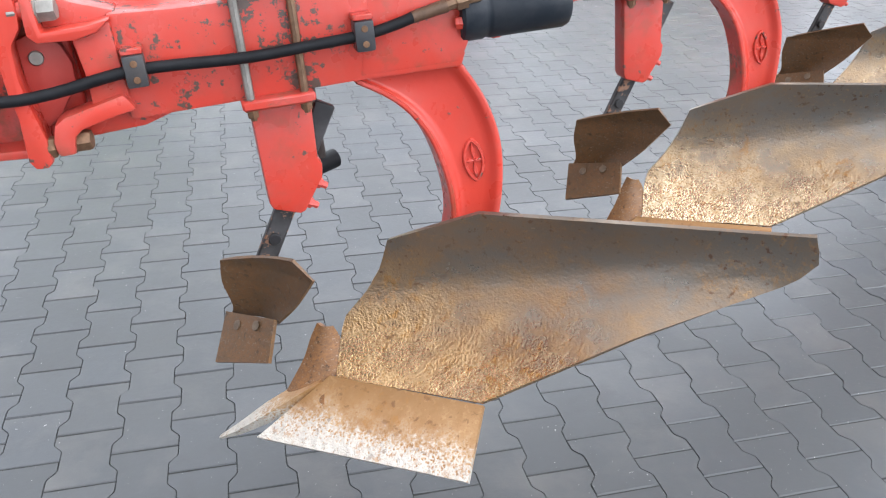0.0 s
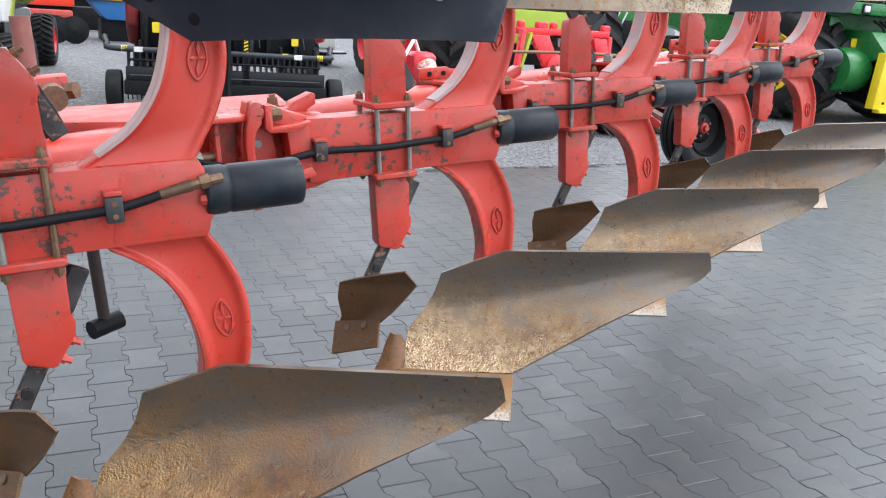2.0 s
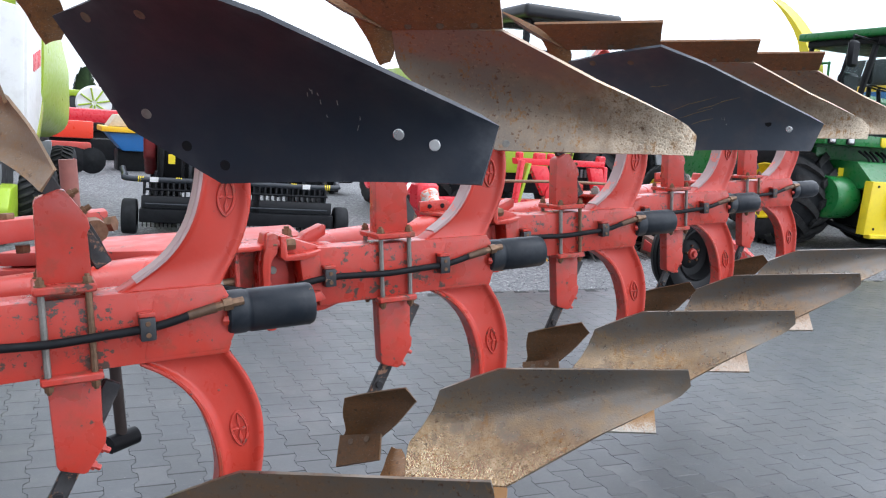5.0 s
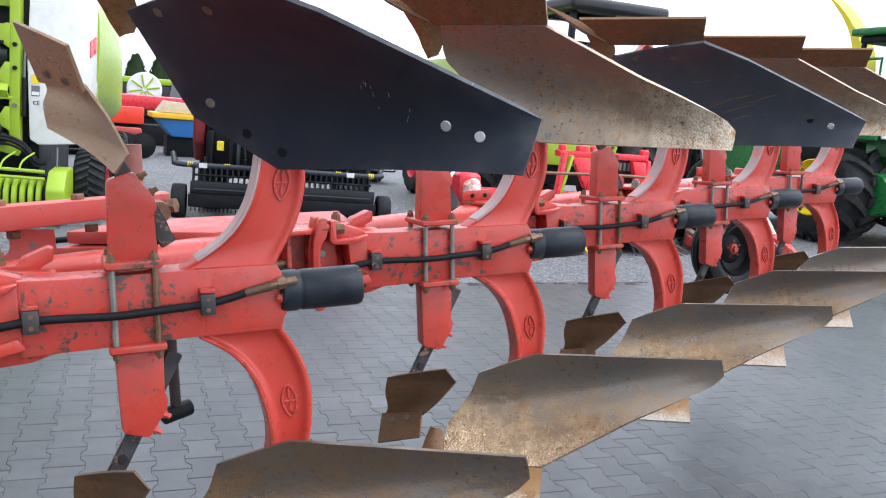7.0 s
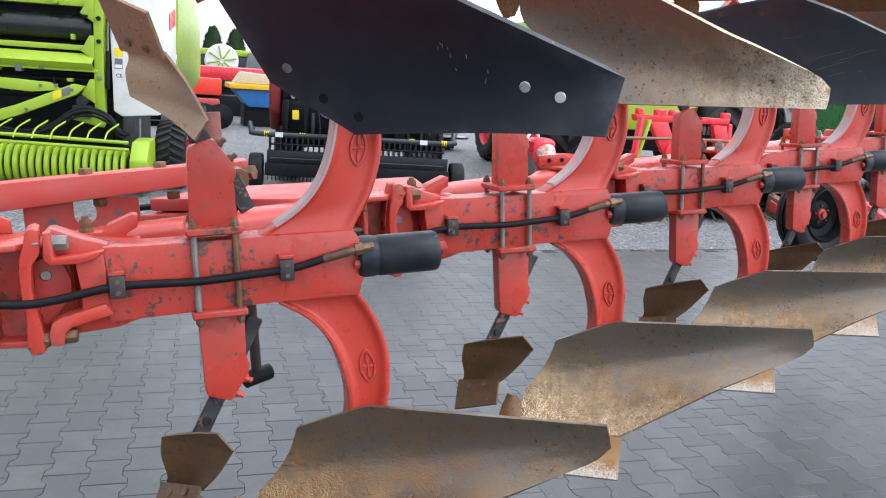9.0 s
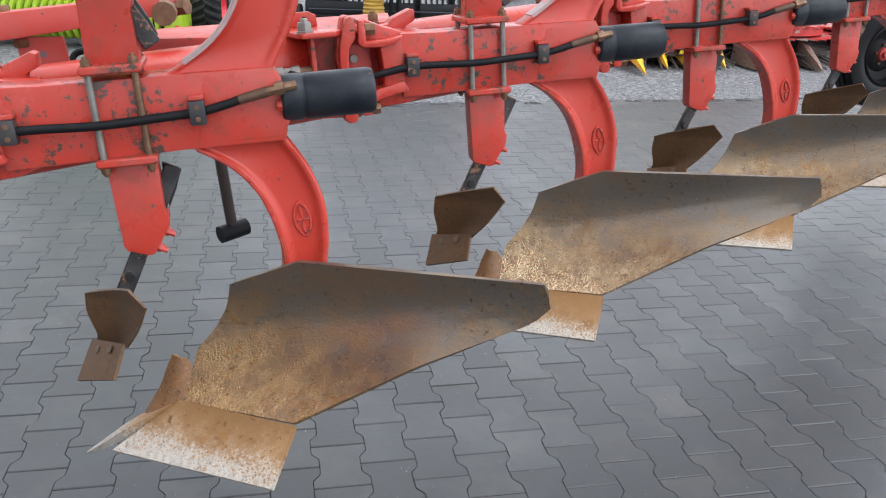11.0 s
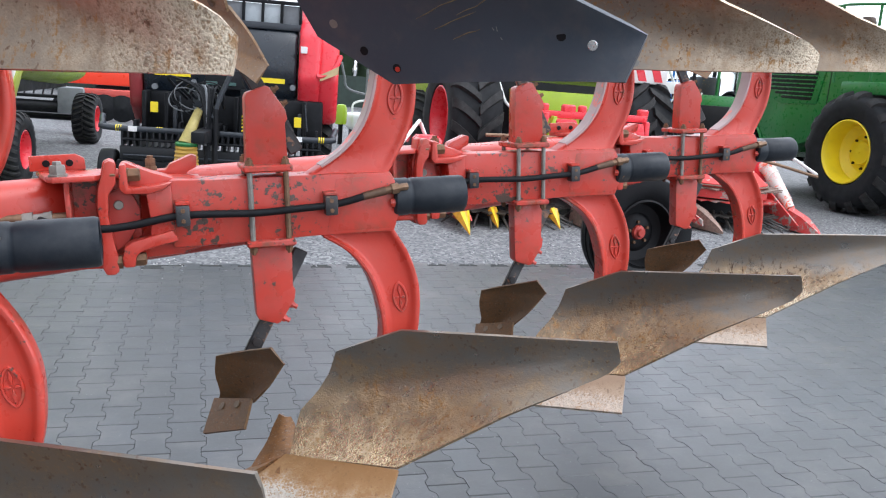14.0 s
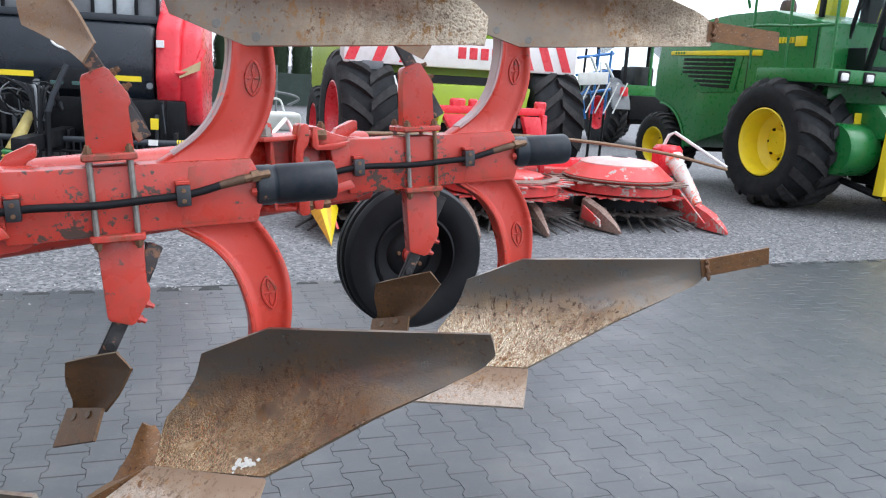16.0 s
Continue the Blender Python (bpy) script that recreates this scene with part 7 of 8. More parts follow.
    # lift arms with stickers, drive parts and hoses
    for pts, y in (([(-1.3, 0.52), (-0.45, 0.82), (0.20, 1.10), (0.30, 1.20), (0.16, 1.22), (-0.45, 0.95), (-1.3, 0.66)], -0.34), ([(-1.3, 1.16), (-0.30, 1.10), (0.02, 1.14), (-0.10, 1.22), (-0.5, 1.24), (-1.3, 1.26)], -0.30)):
        a_ob = panel("lift_arm", LIME, t, pts, y - 0.05, y + 0.03, "y", 0.012, "lime lift arm")
        for x, z in ((pts[1][0] + 0.1, pts[1][1] + 0.08), (pts[2][0] - 0.05, pts[2][1] + 0.05)):
            part("arm_bolt", bolts_mesh([((x, y - 0.05, z), (0, -1, 0), 0.022, 0.016)], False), GREY, a_ob)
    for x, m in ((-0.06, YELLOW), (0.04, GREY)):
        panel("sticker", m, t, [(x, 1.02 + 0.4 * (x + 0.06)), (x + 0.09, 1.06 + 0.4 * (x + 0.06)), (x + 0.09, 1.15 + 0.4 * (x + 0.06)), (x, 1.11 + 0.4 * (x + 0.06))], -0.396, -0.389, "y", 0.001)
    bm = bmesh.new()
    lathe(bm, [(0.0, -0.34), (0.06, -0.34), (0.065, -0.30), (0.065, -0.14), (0.0, -0.14)], 18, "y", (0.24, 0, 1.02), close=False)
    part("drive_hub", bm, CHARCOAL, t, "black drive hub")
    slab("valve_block", CHARCOAL, t, 0.12, 0.34, -0.30, -0.16, 0.84, 0.98, 0.02)
    panel("bracket_plate", LIME, t, [(0.10, 0.80), (0.46, 0.72), (0.52, 0.86), (0.40, 0.92), (0.12, 0.90)], -0.24, -0.18, "y", 0.012)
    for k, (dz, r) in enumerate(((0.0, 0.026), (0.035, 0.018), (-0.05, 0.015))):
        bar("hydraulic_hose", RUBBER, t, smooth_path([(-1.0, -0.36, 0.70 + dz), (-0.40, -0.40, 0.62 + dz), (-0.09, -0.42, 0.70 + dz), (0.12, -0.40, 0.86 + dz), (0.33, -0.38, 0.92 + dz), (0.54, -0.36, 0.84 + dz), (0.66, -0.34, 0.68 + dz), (0.74, -0.25, 0.66)], 5), r, "black looping hose" if k == 0 else "")
    rb = random.Random(5)
    for i in range(14):
        x, z = rb.uniform(-0.7, 0.30), rb.uniform(1.0, 2.5)
        slab("bracket", (LIME, LIME, DARK, GREY)[i % 4], t, x, x + rb.uniform(0.02, 0.07), -0.28, -0.16, z, z + rb.uniform(0.03, 0.10), 0.008)
    panel("top_panel", LIME, t, [(-1.4, 2.72), (0.46, 2.72), (0.46, 3.05), (-1.4, 3.05)], -0.30, -0.2, "y", 0.02)
    for x, m in ((0.10, YELLOW), (0.28, GREY)):
        part("sticker", (lambda b: (box(b, x, x + 0.12, -0.312, -0.30, 2.80, 2.98, 0.003), b)[1])(bmesh.new()), m, t)
    # pick-up with rings
    ring_me = (lambda b: (lathe(b, [(0.20, 0.0), (0.215, 0.01), (0.215, 0.045), (0.20, 0.055), (0.14, 0.055), (0.14, 0.0)], 20, "x"), finish("stripper_ring", b, LIME))[1])(bmesh.new())
    for k in range(26):
        part("stripper_ring", ring_me, LIME, t, "", Matrix.Translation((-1.3 + 0.082 * k, -0.62, 0.31)))
    bm = bmesh.new()
    lathe(bm, [(0.0, -1.3), (0.13, -1.3), (0.13, 0.9), (0.0, 0.9)], 14, "x", (0, -0.62, 0.31), close=False)
    part("pickup_core", bm, DARK, t)
    end = panel("pickup_end", LIME, t, [(-0.88, 0.08), (-0.90, 0.42), (-0.72, 0.62), (-0.30, 0.64), (-0.25, 0.10)], 0.86, 1.06, "x", 0.03, "lime pick-up end plate")
    part("end_sticker", (lambda b: (box(b, 0.98, 1.03, -0.893, -0.885, 0.24, 0.34, 0.002), b)[1])(bmesh.new()), ORANGE_RED, end)
    for z in (0.66, 0.58):
        bar("crop_bar", LIME, t, [(-1.4, -0.92, z + 0.02), (0.84, -0.80, z - 0.05)], 0.02)
    for k in range(11):
        x = -1.30 + 0.19 * k
        bar("crop_tine", LIME, t, smooth_path([(x, -0.90, 0.62), (x + 0.02, -0.80, 0.72), (x + 0.10, -0.62, 0.80)], 3), 0.010)
    chain = [(0.90, -0.40, 0.86), (0.905, -0.42, 0.72), (0.90, -0.44, 0.60)]
    bar("chain", GREY, t, chain, 0.010)
    wheel(t, (1.22, 0.08, 0.42), 90, 0.84, 0.36, PINK_RED, 26)
    wheel(t, (-1.22, 0.08, 0.42), -90, 0.84, 0.36, PINK_RED, 26)
    wheel(t, (-0.92, 5.17, 0.42), -90, 0.84, 0.36, PINK_RED, 26)
    wheel(t, (0.92, 5.17, 0.42), 90, 0.84, 0.36, PINK_RED, 26)
    bar("axle", DARK, t, [(-1.1, 0.08, 0.42), (1.15, 0.08, 0.42)], 0.06)
    bar("axle", DARK, t, [(-0.9, 5.17, 0.42), (0.85, 5.17, 0.42)], 0.06)
    slab("underframe", DARK, t, -1.1, 0.6, 0.2, 2.3, 0.40, 0.90, 0.03)


lime_wagon()


# --- folded black pick-up reel behind the wagon
def reel_pickup():
    t = thing("pickup_reel", "black folded pick-up reel with a small red-rimmed gauge wheel", "pick-up", pose(-1.10, 16.0, -0.02, 0, 0, 0))
    bar("reel_tube", DARK, t, [(-1.6, 0, 0.48), (0.28, 0, 0.46)], 0.13, "black reel tube", 16)
    slab("reel_guard", DARK, t, -1.6, 0.26, -0.10, 0.3, 0.64, 0.70, 0.02)
    for k in range(12):
        bar("reel_tine", DARK, t, [(-1.55 + 0.15 * k, -0.05, 0.66), (-1.50 + 0.15 * k, 0.10, 0.92)], 0.016)
    slab("gear_box", GREY, t, 0.22, 0.66, -0.25, 0.15, 0.34, 0.86, 0.05, "dark grey gear box")
    part("reflector", (lambda b: (box(b, 0.50, 0.56, -0.262, -0.25, 0.52, 0.60, 0.004), b)[1])(bmesh.new()), ORANGE_RED, t)
    bar("wheel_arm", GREY, t, [(0.45, -0.1, 0.36), (0.72, -0.1, 0.34), (0.74, -0.1, 0.20)], 0.05)
    wheel(t, (0.68, -0.1, 0.19), 90, 0.38, 0.22, PINK_RED, 0, 0.45, 0, "gauge_wheel")


reel_pickup()


# --- small tractor and further machines
def far_tractor():
    t = thing("tractor", "green tractor with red rims behind a blue implement", "tractor", pose(15.2, 19.9, -0.02, 0, 0, 178))
    panel("bonnet", DEEP_GREEN, t, [(-1.7, 1.0), (-1.8, 1.5), (-1.2, 1.75), (0.3, 1.85), (0.3, 0.9)], -0.4, 0.4, "x", 0.06)
    cab = slab("cab", GLASS, t, -0.75, 0.75, 0.2, 1.7, 1.2, 2.7, 0.05, "glazed cab")
    cab.visible_shadow = False
    for a in ((-0.78, -0.70, 0.18, 0.26, 1.0, 2.7), (0.70, 0.78, 0.18, 0.26, 1.0, 2.7), (-0.78, -0.70, 1.64, 1.72, 1.0, 2.7), (0.70, 0.78, 1.64, 1.72, 1.0, 2.7)):
        slab("pillar", DARK, cab, *a, 0.02)
    part("cab_roof", (lambda b: (box(b, -0.85, 0.85, 0.05, 1.85, 2.7, 2.9, 0.06), b)[1])(bmesh.new()), WHITE, cab)
    slab("seat", CHARCOAL, t, -0.3, 0.3, 0.9, 1.4, 1.2, 2.1, 0.08)
    slab("rear_panel", DEEP_GREEN, cab, -0.72, 0.72, 1.66, 1.74, 1.1, 1.62, 0.02, "green panel below the rear window")
    slab("dashboard", DARK, cab, -0.6, 0.6, 0.24, 0.6, 1.2, 2.0, 0.05)
    slab("window_bar", DEEP_GREEN, cab, -0.03, 0.03, 1.66, 1.74, 1.6, 2.7, 0.01)
    slab("underframe", DARK, t, -0.4, 0.4, -1.5, 1.6, 0.6, 1.05, 0.03)
    for x in (-0.95, 0.95):
        wheel(t, (x, 1.2, 0.85), -90 if x < 0 else 90, 1.7, 0.5, PINK_RED, 18)
        wheel(t, (x * 0.92, -1.2, 0.62), -90 if x < 0 else 90, 1.24, 0.42, PINK_RED, 18)
    for x in (-1.25, 0.75):
        bm = bmesh.new()
        arc = [(1.2 + r * math.cos(a), 0.85 + r * math.sin(a)) for r, aa in ((0.93, range(13)), (0.87, range(12, -1, -1))) for a in (math.pi * (0.05 + 0.85 * q / 12) for q in aa)]
        prism(bm, arc, x, x + 0.5, 0.0, "x")
        fen = part("fender", bm, GREY, t, "grey rear mudguard")
        slab("tail_lamp", PINK_RED, fen, x + 0.10, x + 0.30, 2.02, 2.10, 1.32, 1.55, 0.02, "red tail lamp")
    slab("tool_box", DARK, t, -0.6, 0.6, 1.7, 1.85, 0.75, 1.35, 0.03)
    f = thing("tillage_frame", "blue folded tillage frame with white rods", "implement", pose(11.02, 14.8, -0.02, 0, 0, 10))
    for x in (0.0, 0.35, 0.7):
        bar("frame_bar", BLUE if x else DARK, f, [(x + 0.04, 0, 0.95), (x + 0.1, 0, 2.3)], 0.026)
        bar("leg", DARK, f, [(x + 0.02, 0, 0.0), (x + 0.04, 0, 0.97)], 0.03)
    for z in (1.35, 1.75, 2.1):
        bar("cross_bar", BLUE, f, [(-0.2, -0.1, z), (0.95, 0.1, z + 0.15)], 0.03)
    for k in range(5):
        bar("rod", WHITE, f, [(-0.2 + 0.25 * k, -0.2, 1.0), (0.1 + 0.25 * k, -0.25, 1.65)], 0.016)
    rf = random.Random(9)
    for i in range(12):
        x, z = rf.uniform(-0.2, 0.9), rf.uniform(0.6, 1.9)
        bar("linkage_bar", (BLUE, WHITE, GREY)[i % 3], f, [(x, -0.15, z), (x + rf.uniform(-0.25, 0.35), -0.1, z + rf.uniform(0.15, 0.55))], rf.uniform(0.018, 0.04))
    panel("warning_board", WHITE, f, [(-0.3, 1.55), (0.5, 1.6), (0.5, 1.85), (-0.3, 1.8)], -0.3, -0.26, "y", 0.01)


far_tractor()


def disc_implement():
    t = thing("disc_mower", "white implement with a dark toothed disc and bent pipes", "implement", pose(5.15, 16.5, -0.02))
    slab("white_cover", WHITE, t, -0.42, 0.42, -0.1, 0.6, 0.30, 0.66, 0.09, "white rounded cover", 3)
    slab("stand", DARK, t, -0.35, 0.35, -0.05, 0.5, 0.0, 0.31, 0.02)
    bm = bmesh.new()
    ring = []
    for i in range(36):
        a0, a1 = 2 * math.pi * i / 36, 2 * math.pi * (i + 0.5) / 36
        ring += [(0.05 + 0.40 * math.cos(a0), -0.45 + 0.40 * math.sin(a0)), (0.05 + 0.45 * math.cos(a1), -0.45 + 0.45 * math.sin(a1))]
    prism(bm, ring, 0.27, 0.295, 0.0, "z")
    disc_ob = part("toothed_disc", bm, DARK, t, "dark toothed disc")
    bm = bmesh.new()
    lathe(bm, [(0.0, 0.296), (0.40, 0.296), (0.40, 0.312), (0.0, 0.325)], 32, "z", (0.05, -0.45, 0), close=False)
    part("disc_plate", bm, plain("dull_silver", (0.30, 0.31, 0.32), 0.4, 0.5), disc_ob, "grey disc plate")
    bm = bmesh.new()
    lathe(bm, [(0.0, 0.0), (0.12, 0.0), (0.125, 0.33), (0.09, 0.40), (0.0, 0.42)], 18, "z", (-0.64, 0.0, 0.42), close=False)
    part("lime_cap", bm, LIME, t, "lime green cap")
    bar("leg", DARK, t, [(-0.64, 0.0, 0.0), (-0.64, 0.0, 0.43)], 0.05)
    bar("leg", DARK, t, [(0.05, -0.45, 0.0), (0.05, -0.45, 0.28)], 0.06)
    bar("hoop", WHITE, t, smooth_path([(-0.35, 0.2, 0.6), (-0.33, 0.2, 0.86), (0.0, 0.2, 0.92), (0.12, 0.2, 0.66)], 5), 0.022)
    bar("bent_pipe", GREY, t, smooth_path([(-0.62, 0.3, 1.70), (-0.54, 0.3, 1.40), (-0.42, 0.3, 1.14), (0.28, 0.3, 1.01), (0.42, 0.3, 0.92), (0.20, 0.3, 0.80)], 5), 0.026, "grey bent pipe")
    bar("upright", GREY, t, [(-0.02, 0.4, 0.0), (-0.02, 0.4, 1.6)], 0.025)


disc_implement()


def far_row():
    """Machines far behind the balers."""
    m = thing("mower", "pink-red mower with folded covers", "mower", pose(1.3, 25.0, -0.02))
    slab("cover", PINK_RED, m, -2.2, 3.5, -0.6, 0.6, 1.05, 1.45, 0.12, "pink-red cover")
    slab("frame", RED_DIRTY, m, -2.0, -0.4, -0.7, 0.4, 0.6, 1.05, 0.05)
    slab("underframe", DARK, m, -2.0, 3.0, -0.4, 0.4, 0.0, 0.6, 0.05)
    h = thing("seed_hopper", "blue and yellow seed hopper under a pale sheet", "hopper", pose(1.5, 21.0, -0.02))
    panel("hopper", BLUE, h, [(-0.6, 0.95), (1.3, 0.95), (1.0, 0.5), (-0.2, 0.5)], -0.6, 0.6, "y", 0.04)
    slab("rim", WARM_YELLOW, h, -0.7, 1.4, -0.7, 0.7, 0.95, 1.08, 0.02)
    panel("sheet", plain("buff_sheet", (0.62, 0.52, 0.38), 0.7), h, [(-0.55, 1.08), (-0.35, 1.38), (0.8, 1.3), (1.2, 1.08)], -0.5, 0.5, "y", 0.05)
    slab("stand", DARK, h, -0.3, 1.0, -0.4, 0.4, 0.0, 0.52, 0.03)
    c = thing("combine_harvester", "lime green combine with a round fan screen", "harvester", pose(1.5, 30.0, -0.02))
    slab("body", CHARCOAL, c, -1.2, 2.4, -0.78, 4.0, 0.7, 1.8, 0.10)
    slab("top_cover", LIME, c, -1.4, 2.6, -0.8, 4.0, 1.8, 2.02, 0.08, "lime green top cover")
    bm = bmesh.new()
    lathe(bm, [(0.0, -0.86), (0.52, -0.86), (0.58, -0.80), (0.0, -0.80)], 32, "y", (-0.2, 0.0, 1.62), close=False)
    fan = part("fan_screen", bm, WHITE, c, "round white fan screen")
    for i in range(8):
        a = math.pi * i / 4 + 0.2
        part("fan_spoke", (lambda b: (sweep(b, [(-0.2 + 0.08 * math.cos(a), -0.875, 1.62 + 0.08 * math.sin(a)), (-0.2 + 0.5 * math.cos(a), -0.875, 1.62 + 0.5 * math.sin(a))], 0.03, 6), b)[1])(bmesh.new()), LIME, fan)
    panel("grille", GREY, c, [(0.6, 1.35), (1.6, 1.35), (1.4, 1.9), (0.7, 1.95)], -0.86, -0.8, "y", 0.02)
    slab("chassis", DARK, c, -1.6, 1.8, -0.5, 3.5, 0.0, 0.7, 0.05)
    d = thing("disc_harrow", "dark disc harrow with red frame", "harrow", pose(0.3, 19.5, -0.02))
    slab("frame", RED_DIRTY, d, -1.4, 0.2, -0.2, 0.2, 0.55, 0.7, 0.03)
    for k in range(5):
        bm = bmesh.new()
        lathe(bm, [(0.0, 0.0), (0.3, 0.06), (0.3, 0.08), (0.0, 0.03)], 18, "y", (-1.3 + 0.38 * k, -0.3, 0.3), close=False)
        part("disc_blade", bm, DARK, d)
    slab("tool_bar", ORANGE_RED, d, -1.6, 0.28, 0.3, 0.6, 0.78, 1.18, 0.04)


far_row()


# --- conifer hedge closing the yard
def conifer_mesh(seed, h):
    r = random.Random(seed)
    bm = bmesh.new()
    wide = lambda z: 0.40 * min(1.0, (max(0.0, 1 - z / h) * 4.2) ** 0.55) * (0.86 + 0.14 * min(1, z / 0.5))
    # dense inner body, then sprays all over it
    rings = []
    for i in range(13):
        z = 0.05 + (h - 0.10) * i / 12
        rings.append([bm.verts.new((wide(z) * 0.86 * r.uniform(0.85, 1.1) * math.cos(a), wide(z) * 0.86 * r.uniform(0.85, 1.1) * math.sin(a), z)) for a in (2 * math.pi * q / 12 for q in range(12))])
    quads(bm, rings, close_v=True)
    for i in range(2600):
        z = h * (0.02 + 0.97 * r.random())
        rad = wide(z) * (0.80 + 0.24 * r.random())
        a = r.uniform(0, 2 * math.pi)
        p = Vector((rad * math.cos(a), rad * math.sin(a), z))
        out = Vector((math.cos(a) * 0.5, math.sin(a) * 0.5, 1.6)).normalized()
        s = Vector((-math.sin(a), math.cos(a), 0)) * r.uniform(0.02, 0.045)
        tip = p + out * r.uniform(0.08, 0.18)
        bm.faces.new([bm.verts.new(q) for q in (p - s, p + s, tip + s * 0.3, tip - s * 0.3)])
    return bm


LEAF = plain("conifer_green", (0.030, 0.060, 0.026), 0.7, 0, 0.5, 4, 0)
BARK = plain("bark", (0.10, 0.07, 0.05), 0.85, 0, 0.4, 20, 0.4)
hr = random.Random(11)
kinds = [finish(f"conifer_crown{i}", conifer_mesh(20 + i, 2.9), LEAF, 180) for i in range(4)]
bm = bmesh.new()
sweep(bm, [(0, 0, 0), (0, 0, 1.5), (0, 0, 2.6)], [0.10, 0.07, 0.02], 8)
trunk_me = finish("conifer_trunk", bm, BARK)
for i in range(25):
    x = -12 + 1.02 * i + hr.uniform(-0.08, 0.08)
    t = thing("conifer", "narrow dark green columnar conifer in the boundary hedge", "tree", pose(x, 34 + hr.uniform(-0.2, 0.2), -0.02, 0, 0, hr.uniform(0, 360)), group="boundary hedge")
    s = Matrix.Diagonal((1.0, 1.0, hr.uniform(0.95, 1.06), 1))
    part("crown", kinds[i % 4], LEAF, t, "", s)
    part("trunk", trunk_me, BARK, t)

fence = thing("panel_fence", "dark green panel fence in front of the hedge", "fence", pose(0, 32.6, -0.02))
fence_mat = plain("dark_green_fence", (0.018, 0.035, 0.026), 0.6, 0, 0.4, 3)
panel_me = (lambda b: (box(b, 0.0, 2.44, -0.012, 0.012, 0.05, 1.28, 0.006), finish("fence_panel", b, fence_mat))[1])(bmesh.new())
post_me = (lambda b: (box(b, -0.03, 0.03, -0.03, 0.03, 0.0, 1.35, 0.006), finish("fence_post", b, fence_mat))[1])(bmesh.new())
for i in range(11):
    part("fence_panel", panel_me, fence_mat, fence, "", Matrix.Translation((-13 + 2.5 * i + 0.03, 0, 0)))
    part("fence_post", post_me, fence_mat, fence, "", Matrix.Translation((-13 + 2.5 * i, 0, 0)))

# ---------------------------------------------------------------- ground
def gravel_mat():
    m, nt, b = nodes_of("wet_gravel")
    v = nt.nodes.new("ShaderNodeTexVoronoi")
    v.inputs["Scale"].default_value = 34
    tc = nt.nodes.new("ShaderNodeTexCoord")
    nt.links.new(tc.outputs["Object"], v.inputs["Vector"])
    col = ramp(nt, v.outputs["Color"], [(0.1, (0.050, 0.053, 0.058)), (0.5, (0.135, 0.138, 0.144)), (0.9, (0.30, 0.30, 0.295))])
    big = ramp(nt, tex_noise(nt, 0.5, 5, 0.6), [(0.35, 0.0), (0.7, 0.55)])
    col = mix(nt, big, col, (0.10, 0.10, 0.105))
    nt.links.new(col, b.inputs["Base Color"])
    b.inputs["Roughness"].default_value = 0.7
    bump(nt, b, mix(nt, 0.5, v.outputs["Distance"], tex_noise(nt, 60, 4)), 0.8, 0.012)
    return m


GRAVEL = gravel_mat()


def paver_mat():
    m, nt, b = nodes_of("damp_concrete_paver")
    oi = nt.nodes.new("ShaderNodeObjectInfo")
    geo = nt.nodes.new("ShaderNodeNewGeometry")
    rnd = mix(nt, 0.5, oi.outputs["Random"], geo.outputs["Random Per Island"])
    tone = ramp(nt, rnd, [(0.1, (0.034, 0.038, 0.041)), (0.5, (0.041, 0.045, 0.047)), (0.9, (0.051, 0.054, 0.054))])
    grain = tex_noise(nt, 55, 6, 0.7)
    col = mix(nt, ramp(nt, grain, [(0.35, 0.0), (0.75, 0.5)]), tone, (0.034, 0.038, 0.042))
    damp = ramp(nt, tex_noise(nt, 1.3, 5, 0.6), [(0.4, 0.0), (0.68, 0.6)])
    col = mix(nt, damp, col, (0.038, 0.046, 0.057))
    dusty = ramp(nt, tex_noise(nt, 2.6, 6, 0.65), [(0.50, 0.0), (0.72, 0.50)])
    col = mix(nt, dusty, col, (0.098, 0.092, 0.082))
    stain = ramp(nt, tex_noise(nt, 7, 5, 0.65), [(0.56, 0.0), (0.68, 0.5)])
    col = mix(nt, stain, col, (0.032, 0.034, 0.036))
    speck = ramp(nt, tex_noise(nt, 130, 2, 0.5), [(0.745, 0.0), (0.775, 0.8)])
    col = mix(nt, speck, col, (0.45, 0.44, 0.42))
    nt.links.new(col, b.inputs["Base Color"])
    nt.links.new(ramp(nt, mix(nt, 0.5, damp, grain), [(0.1, 0.50), (0.6, 0.34)]), b.inputs["Roughness"])
    b.inputs["Specular IOR Level"].default_value = 0.68
    bump(nt, b, grain, 0.25, 0.003)
    return m


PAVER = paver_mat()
SAND = plain("joint_sand", (0.030, 0.032, 0.031), 0.9, 0, 0.7, 22, 0.3)

bm = bmesh.new()
quads(bm, [[bm.verts.new((x, y, -0.020)) for y in (-400, -20, 0, 5.5, 12, 40, 900)] for x in (-600, -30, 0, 10, 30, 900)])
bmesh.ops.recalc_face_normals(bm, faces=bm.faces[:])
ground = tagged(new("ground", finish("ground", bm, GRAVEL)), "grey wet gravel yard", "ground", kind="structure")

EDGE_Y = 5.52
bm = bmesh.new()
box(bm, -26, 40, -18, EDGE_Y, -0.10, -0.0027)
pavement = tagged(new("pavement", finish("pavement", bm, SAND)), "damp grey interlocking concrete paving", "paving", kind="structure")

TH = radians(-3.286)
U, V = Vector((math.cos(TH), math.sin(TH))), Vector((-math.sin(TH), math.cos(TH)))
ORIGIN = Vector((-0.5138, 0.8437)) + U * (0.1413 / 2 + 0.0)


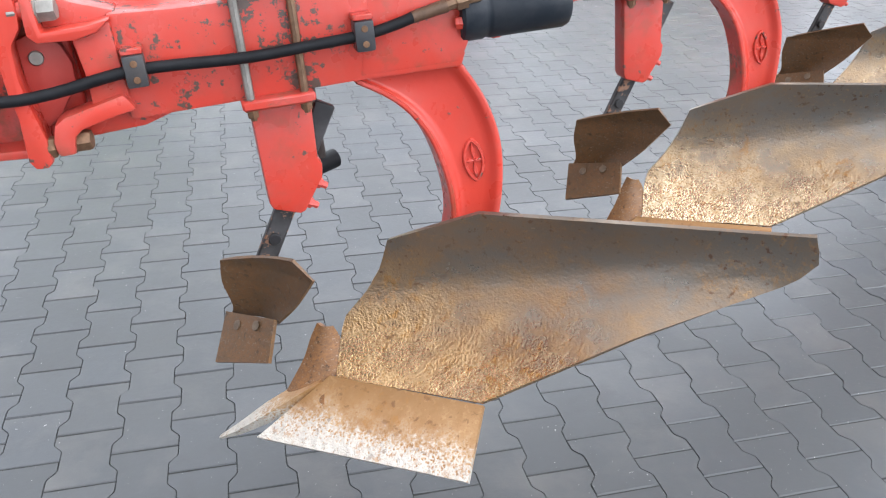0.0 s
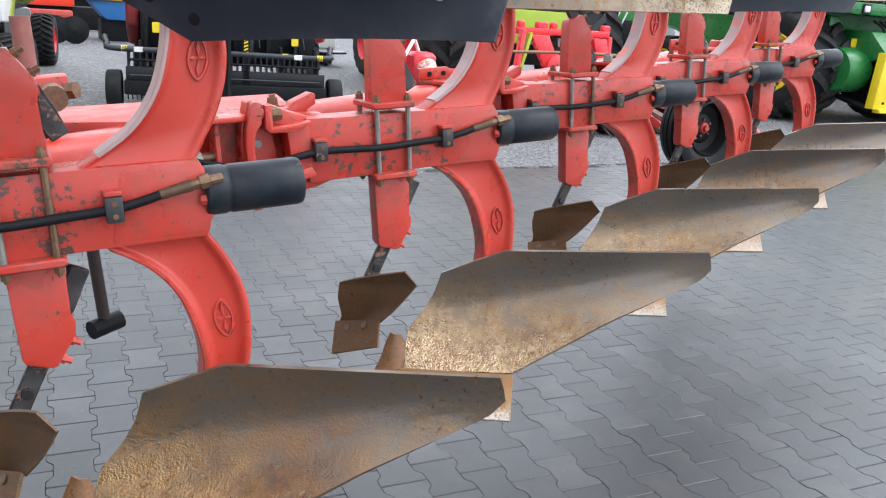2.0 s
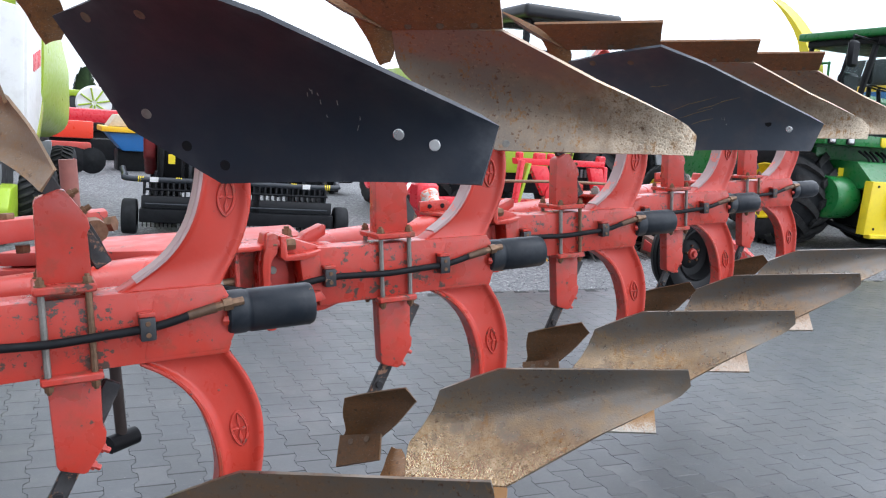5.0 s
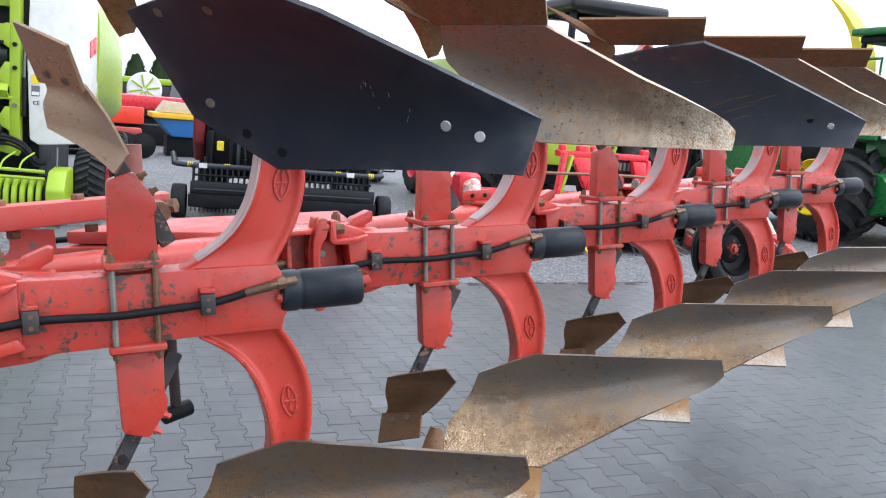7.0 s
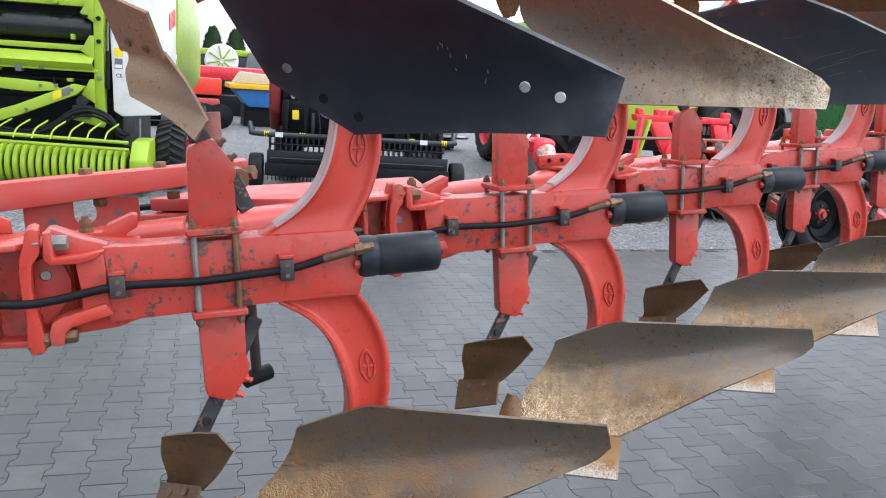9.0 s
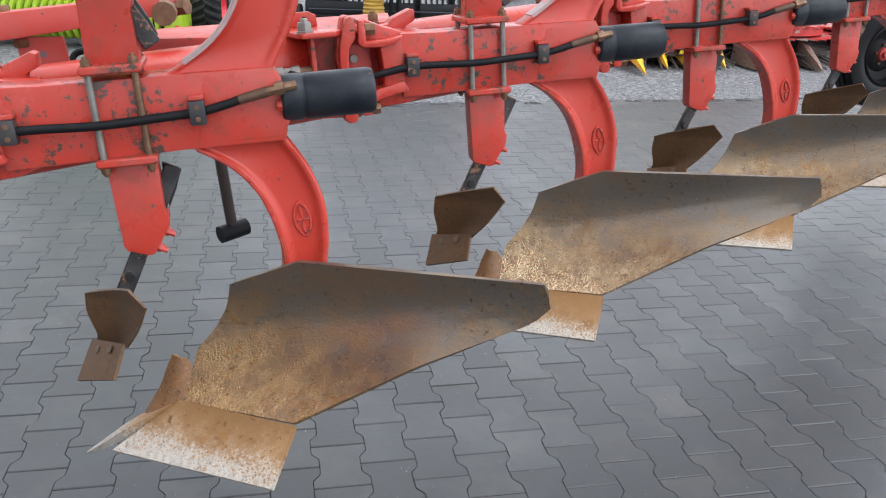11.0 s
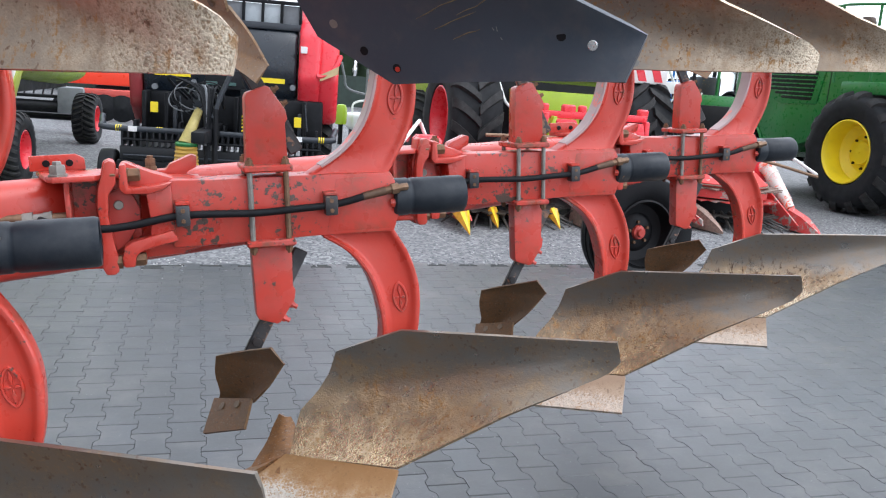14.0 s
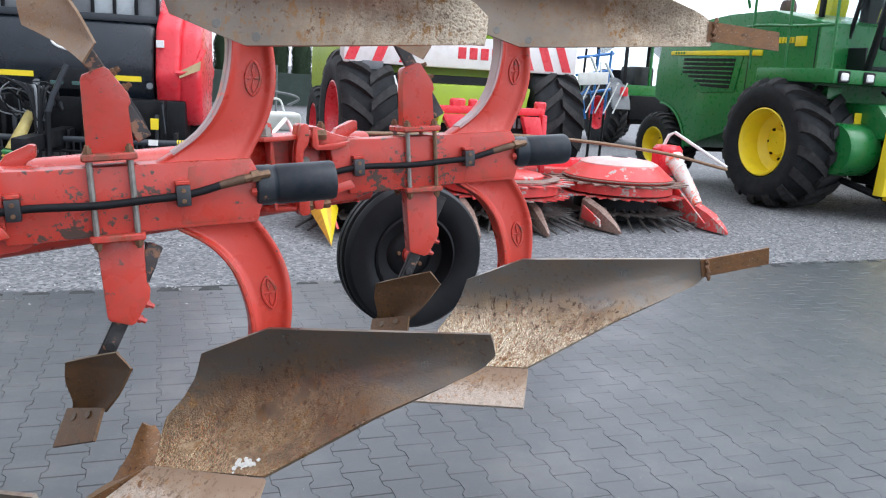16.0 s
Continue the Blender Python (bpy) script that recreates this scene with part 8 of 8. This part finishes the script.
def paver_outline(inset=0.0008):
    """One interlocking paver: wide ends and a narrow waist, joined by rounded shoulders."""
    a, b, h = 0.0815 - inset, 0.0598 - inset, 0.0994 - inset
    right = [(a, -h), (a, -0.066), (a - 0.003, -0.0595), (b + 0.003, -0.0405), (b, -0.034), (b, 0.034), (b + 0.003, 0.0405), (a - 0.003, 0.0595), (a, 0.066), (a, h)]
    return right + [(-x, z) for x, z in right[::-1]]


def paver_shape():
    """Vertices and faces: the worn chamfer that falls into the joint, and the top."""
    out = paver_outline()
    inn = [(x - math.copysign(0.0008, x), z - math.copysign(0.0030, z) * (abs(z) > 0.09)) for x, z in out]
    n = len(out)
    co = [(x, y, -0.0035) for x, y in out] + [(x, y, 0.0) for x, y in inn]
    return co, [(i, (i + 1) % n, n + (i + 1) % n, n + i) for i in range(n)] + [tuple(range(n, 2 * n))]


def paver_mesh():
    me = bpy.data.meshes.new("paver")
    me.from_pydata(*[paver_shape()[0], [], paver_shape()[1]])
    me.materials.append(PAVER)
    return me


PAVER_MESH = paver_mesh()
rng = random.Random(4)
near, far = [], []
for c in range(-110, 190):
    for s in range(-90, 75):
        if (c + s) % 2:
            continue
        p = ORIGIN + U * (0.1413 * c) + V * (0.1 * s + 0.1)
        if p.y > EDGE_Y - 0.05 or p.y < -5.5 or p.x < -6.5 or p.x > 17 or (p.y < 1.0 and p.x > 9):
            continue
        tilt = (rng.uniform(-0.3, 0.3), rng.uniform(-0.3, 0.3), rng.uniform(-0.12, 0.12), rng.uniform(-0.0008, 0.0008))
        (near if -1.9 < p.x < 1.9 and 0.35 < p.y < 2.5 else far).append((p, tilt))
near.sort(key=lambda q: (q[0] - Vector((0, 1.3))).length)
far += near[300:]
near = near[:300]
for p, (tx, ty, tz, dz) in near:
    part("paver", PAVER_MESH, PAVER, pavement, "", pose(p.x, p.y, dz, tx, ty, math.degrees(TH) + tz))
base, faces0 = paver_shape()
base, n = np.array(base), len(base)
verts, faces = [], []
for i, (p, (tx, ty, tz, dz)) in enumerate(far):
    m = np.array(pose(p.x, p.y, dz, tx, ty, math.degrees(TH) + tz))
    verts.append(base @ m[:3, :3].T + m[:3, 3])
    faces += [tuple(q + i * n for q in f) for f in faces0]
me = bpy.data.meshes.new("pavers")
me.from_pydata(np.concatenate(verts).tolist(), [], faces)
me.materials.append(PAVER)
rest = new("pavers", me)
rest.parent = pavement
tagged(rest, "damp grey interlocking pavers", kind="stuff")

# loose stones of the gravel yard near the edge of the paving
rs = np.random.default_rng(8)
N_ST = 24000
sx, sy = rs.uniform(-4, 15, N_ST), EDGE_Y + 0.01 + 5.0 * rs.random(N_ST) ** 1.6
sy[:420] = EDGE_Y - 0.02 - 0.5 * rs.random(420) ** 3
size = rs.uniform(0.005, 0.014, N_ST)
ang = rs.uniform(0, 2 * math.pi, N_ST)
shape = np.array([(1, 0, 0.0), (0.2, 0.8, 0), (-0.9, 0.35, 0), (-0.5, -0.8, 0), (0.6, -0.7, 0), (0.35, 0.15, 0.75), (-0.35, -0.1, 0.65)])
co = np.empty((N_ST, 7, 3))
ca, sa = np.cos(ang)[:, None], np.sin(ang)[:, None]
jit = shape[None] * rs.uniform(0.7, 1.3, (N_ST, 7, 3))
co[:, :, 0] = sx[:, None] + size[:, None] * (jit[:, :, 0] * ca - jit[:, :, 1] * sa)
co[:, :, 1] = sy[:, None] + size[:, None] * (jit[:, :, 0] * sa + jit[:, :, 1] * ca)
co[:, :, 2] = np.where(sy < EDGE_Y, 0.0005, -0.022)[:, None] + size[:, None] * jit[:, :, 2]
tri = np.array([(0, 1, 5), (1, 2, 6), (1, 6, 5), (2, 3, 6), (3, 4, 6), (4, 5, 6), (4, 0, 5)])
fs = (tri[None] + 7 * np.arange(N_ST)[:, None, None]).reshape(-1, 3)
me = bpy.data.meshes.new("gravel_stones")
me.from_pydata(co.reshape(-1, 3).tolist(), [], fs.tolist())


def stone_mat():
    m, nt, b = nodes_of("gravel_stone")
    geo = nt.nodes.new("ShaderNodeNewGeometry")
    col = ramp(nt, geo.outputs["Random Per Island"], [(0.0, (0.045, 0.047, 0.052)), (0.45, (0.13, 0.133, 0.14)), (0.85, (0.25, 0.25, 0.25)), (1.0, (0.48, 0.47, 0.45))])
    nt.links.new(col, b.inputs["Base Color"])
    b.inputs["Roughness"].default_value = 0.6
    return m


me.materials.append(stone_mat())
stones = new("gravel_stones", me)
stones.parent = ground
tagged(stones, "loose grey and white gravel stones", kind="stuff")
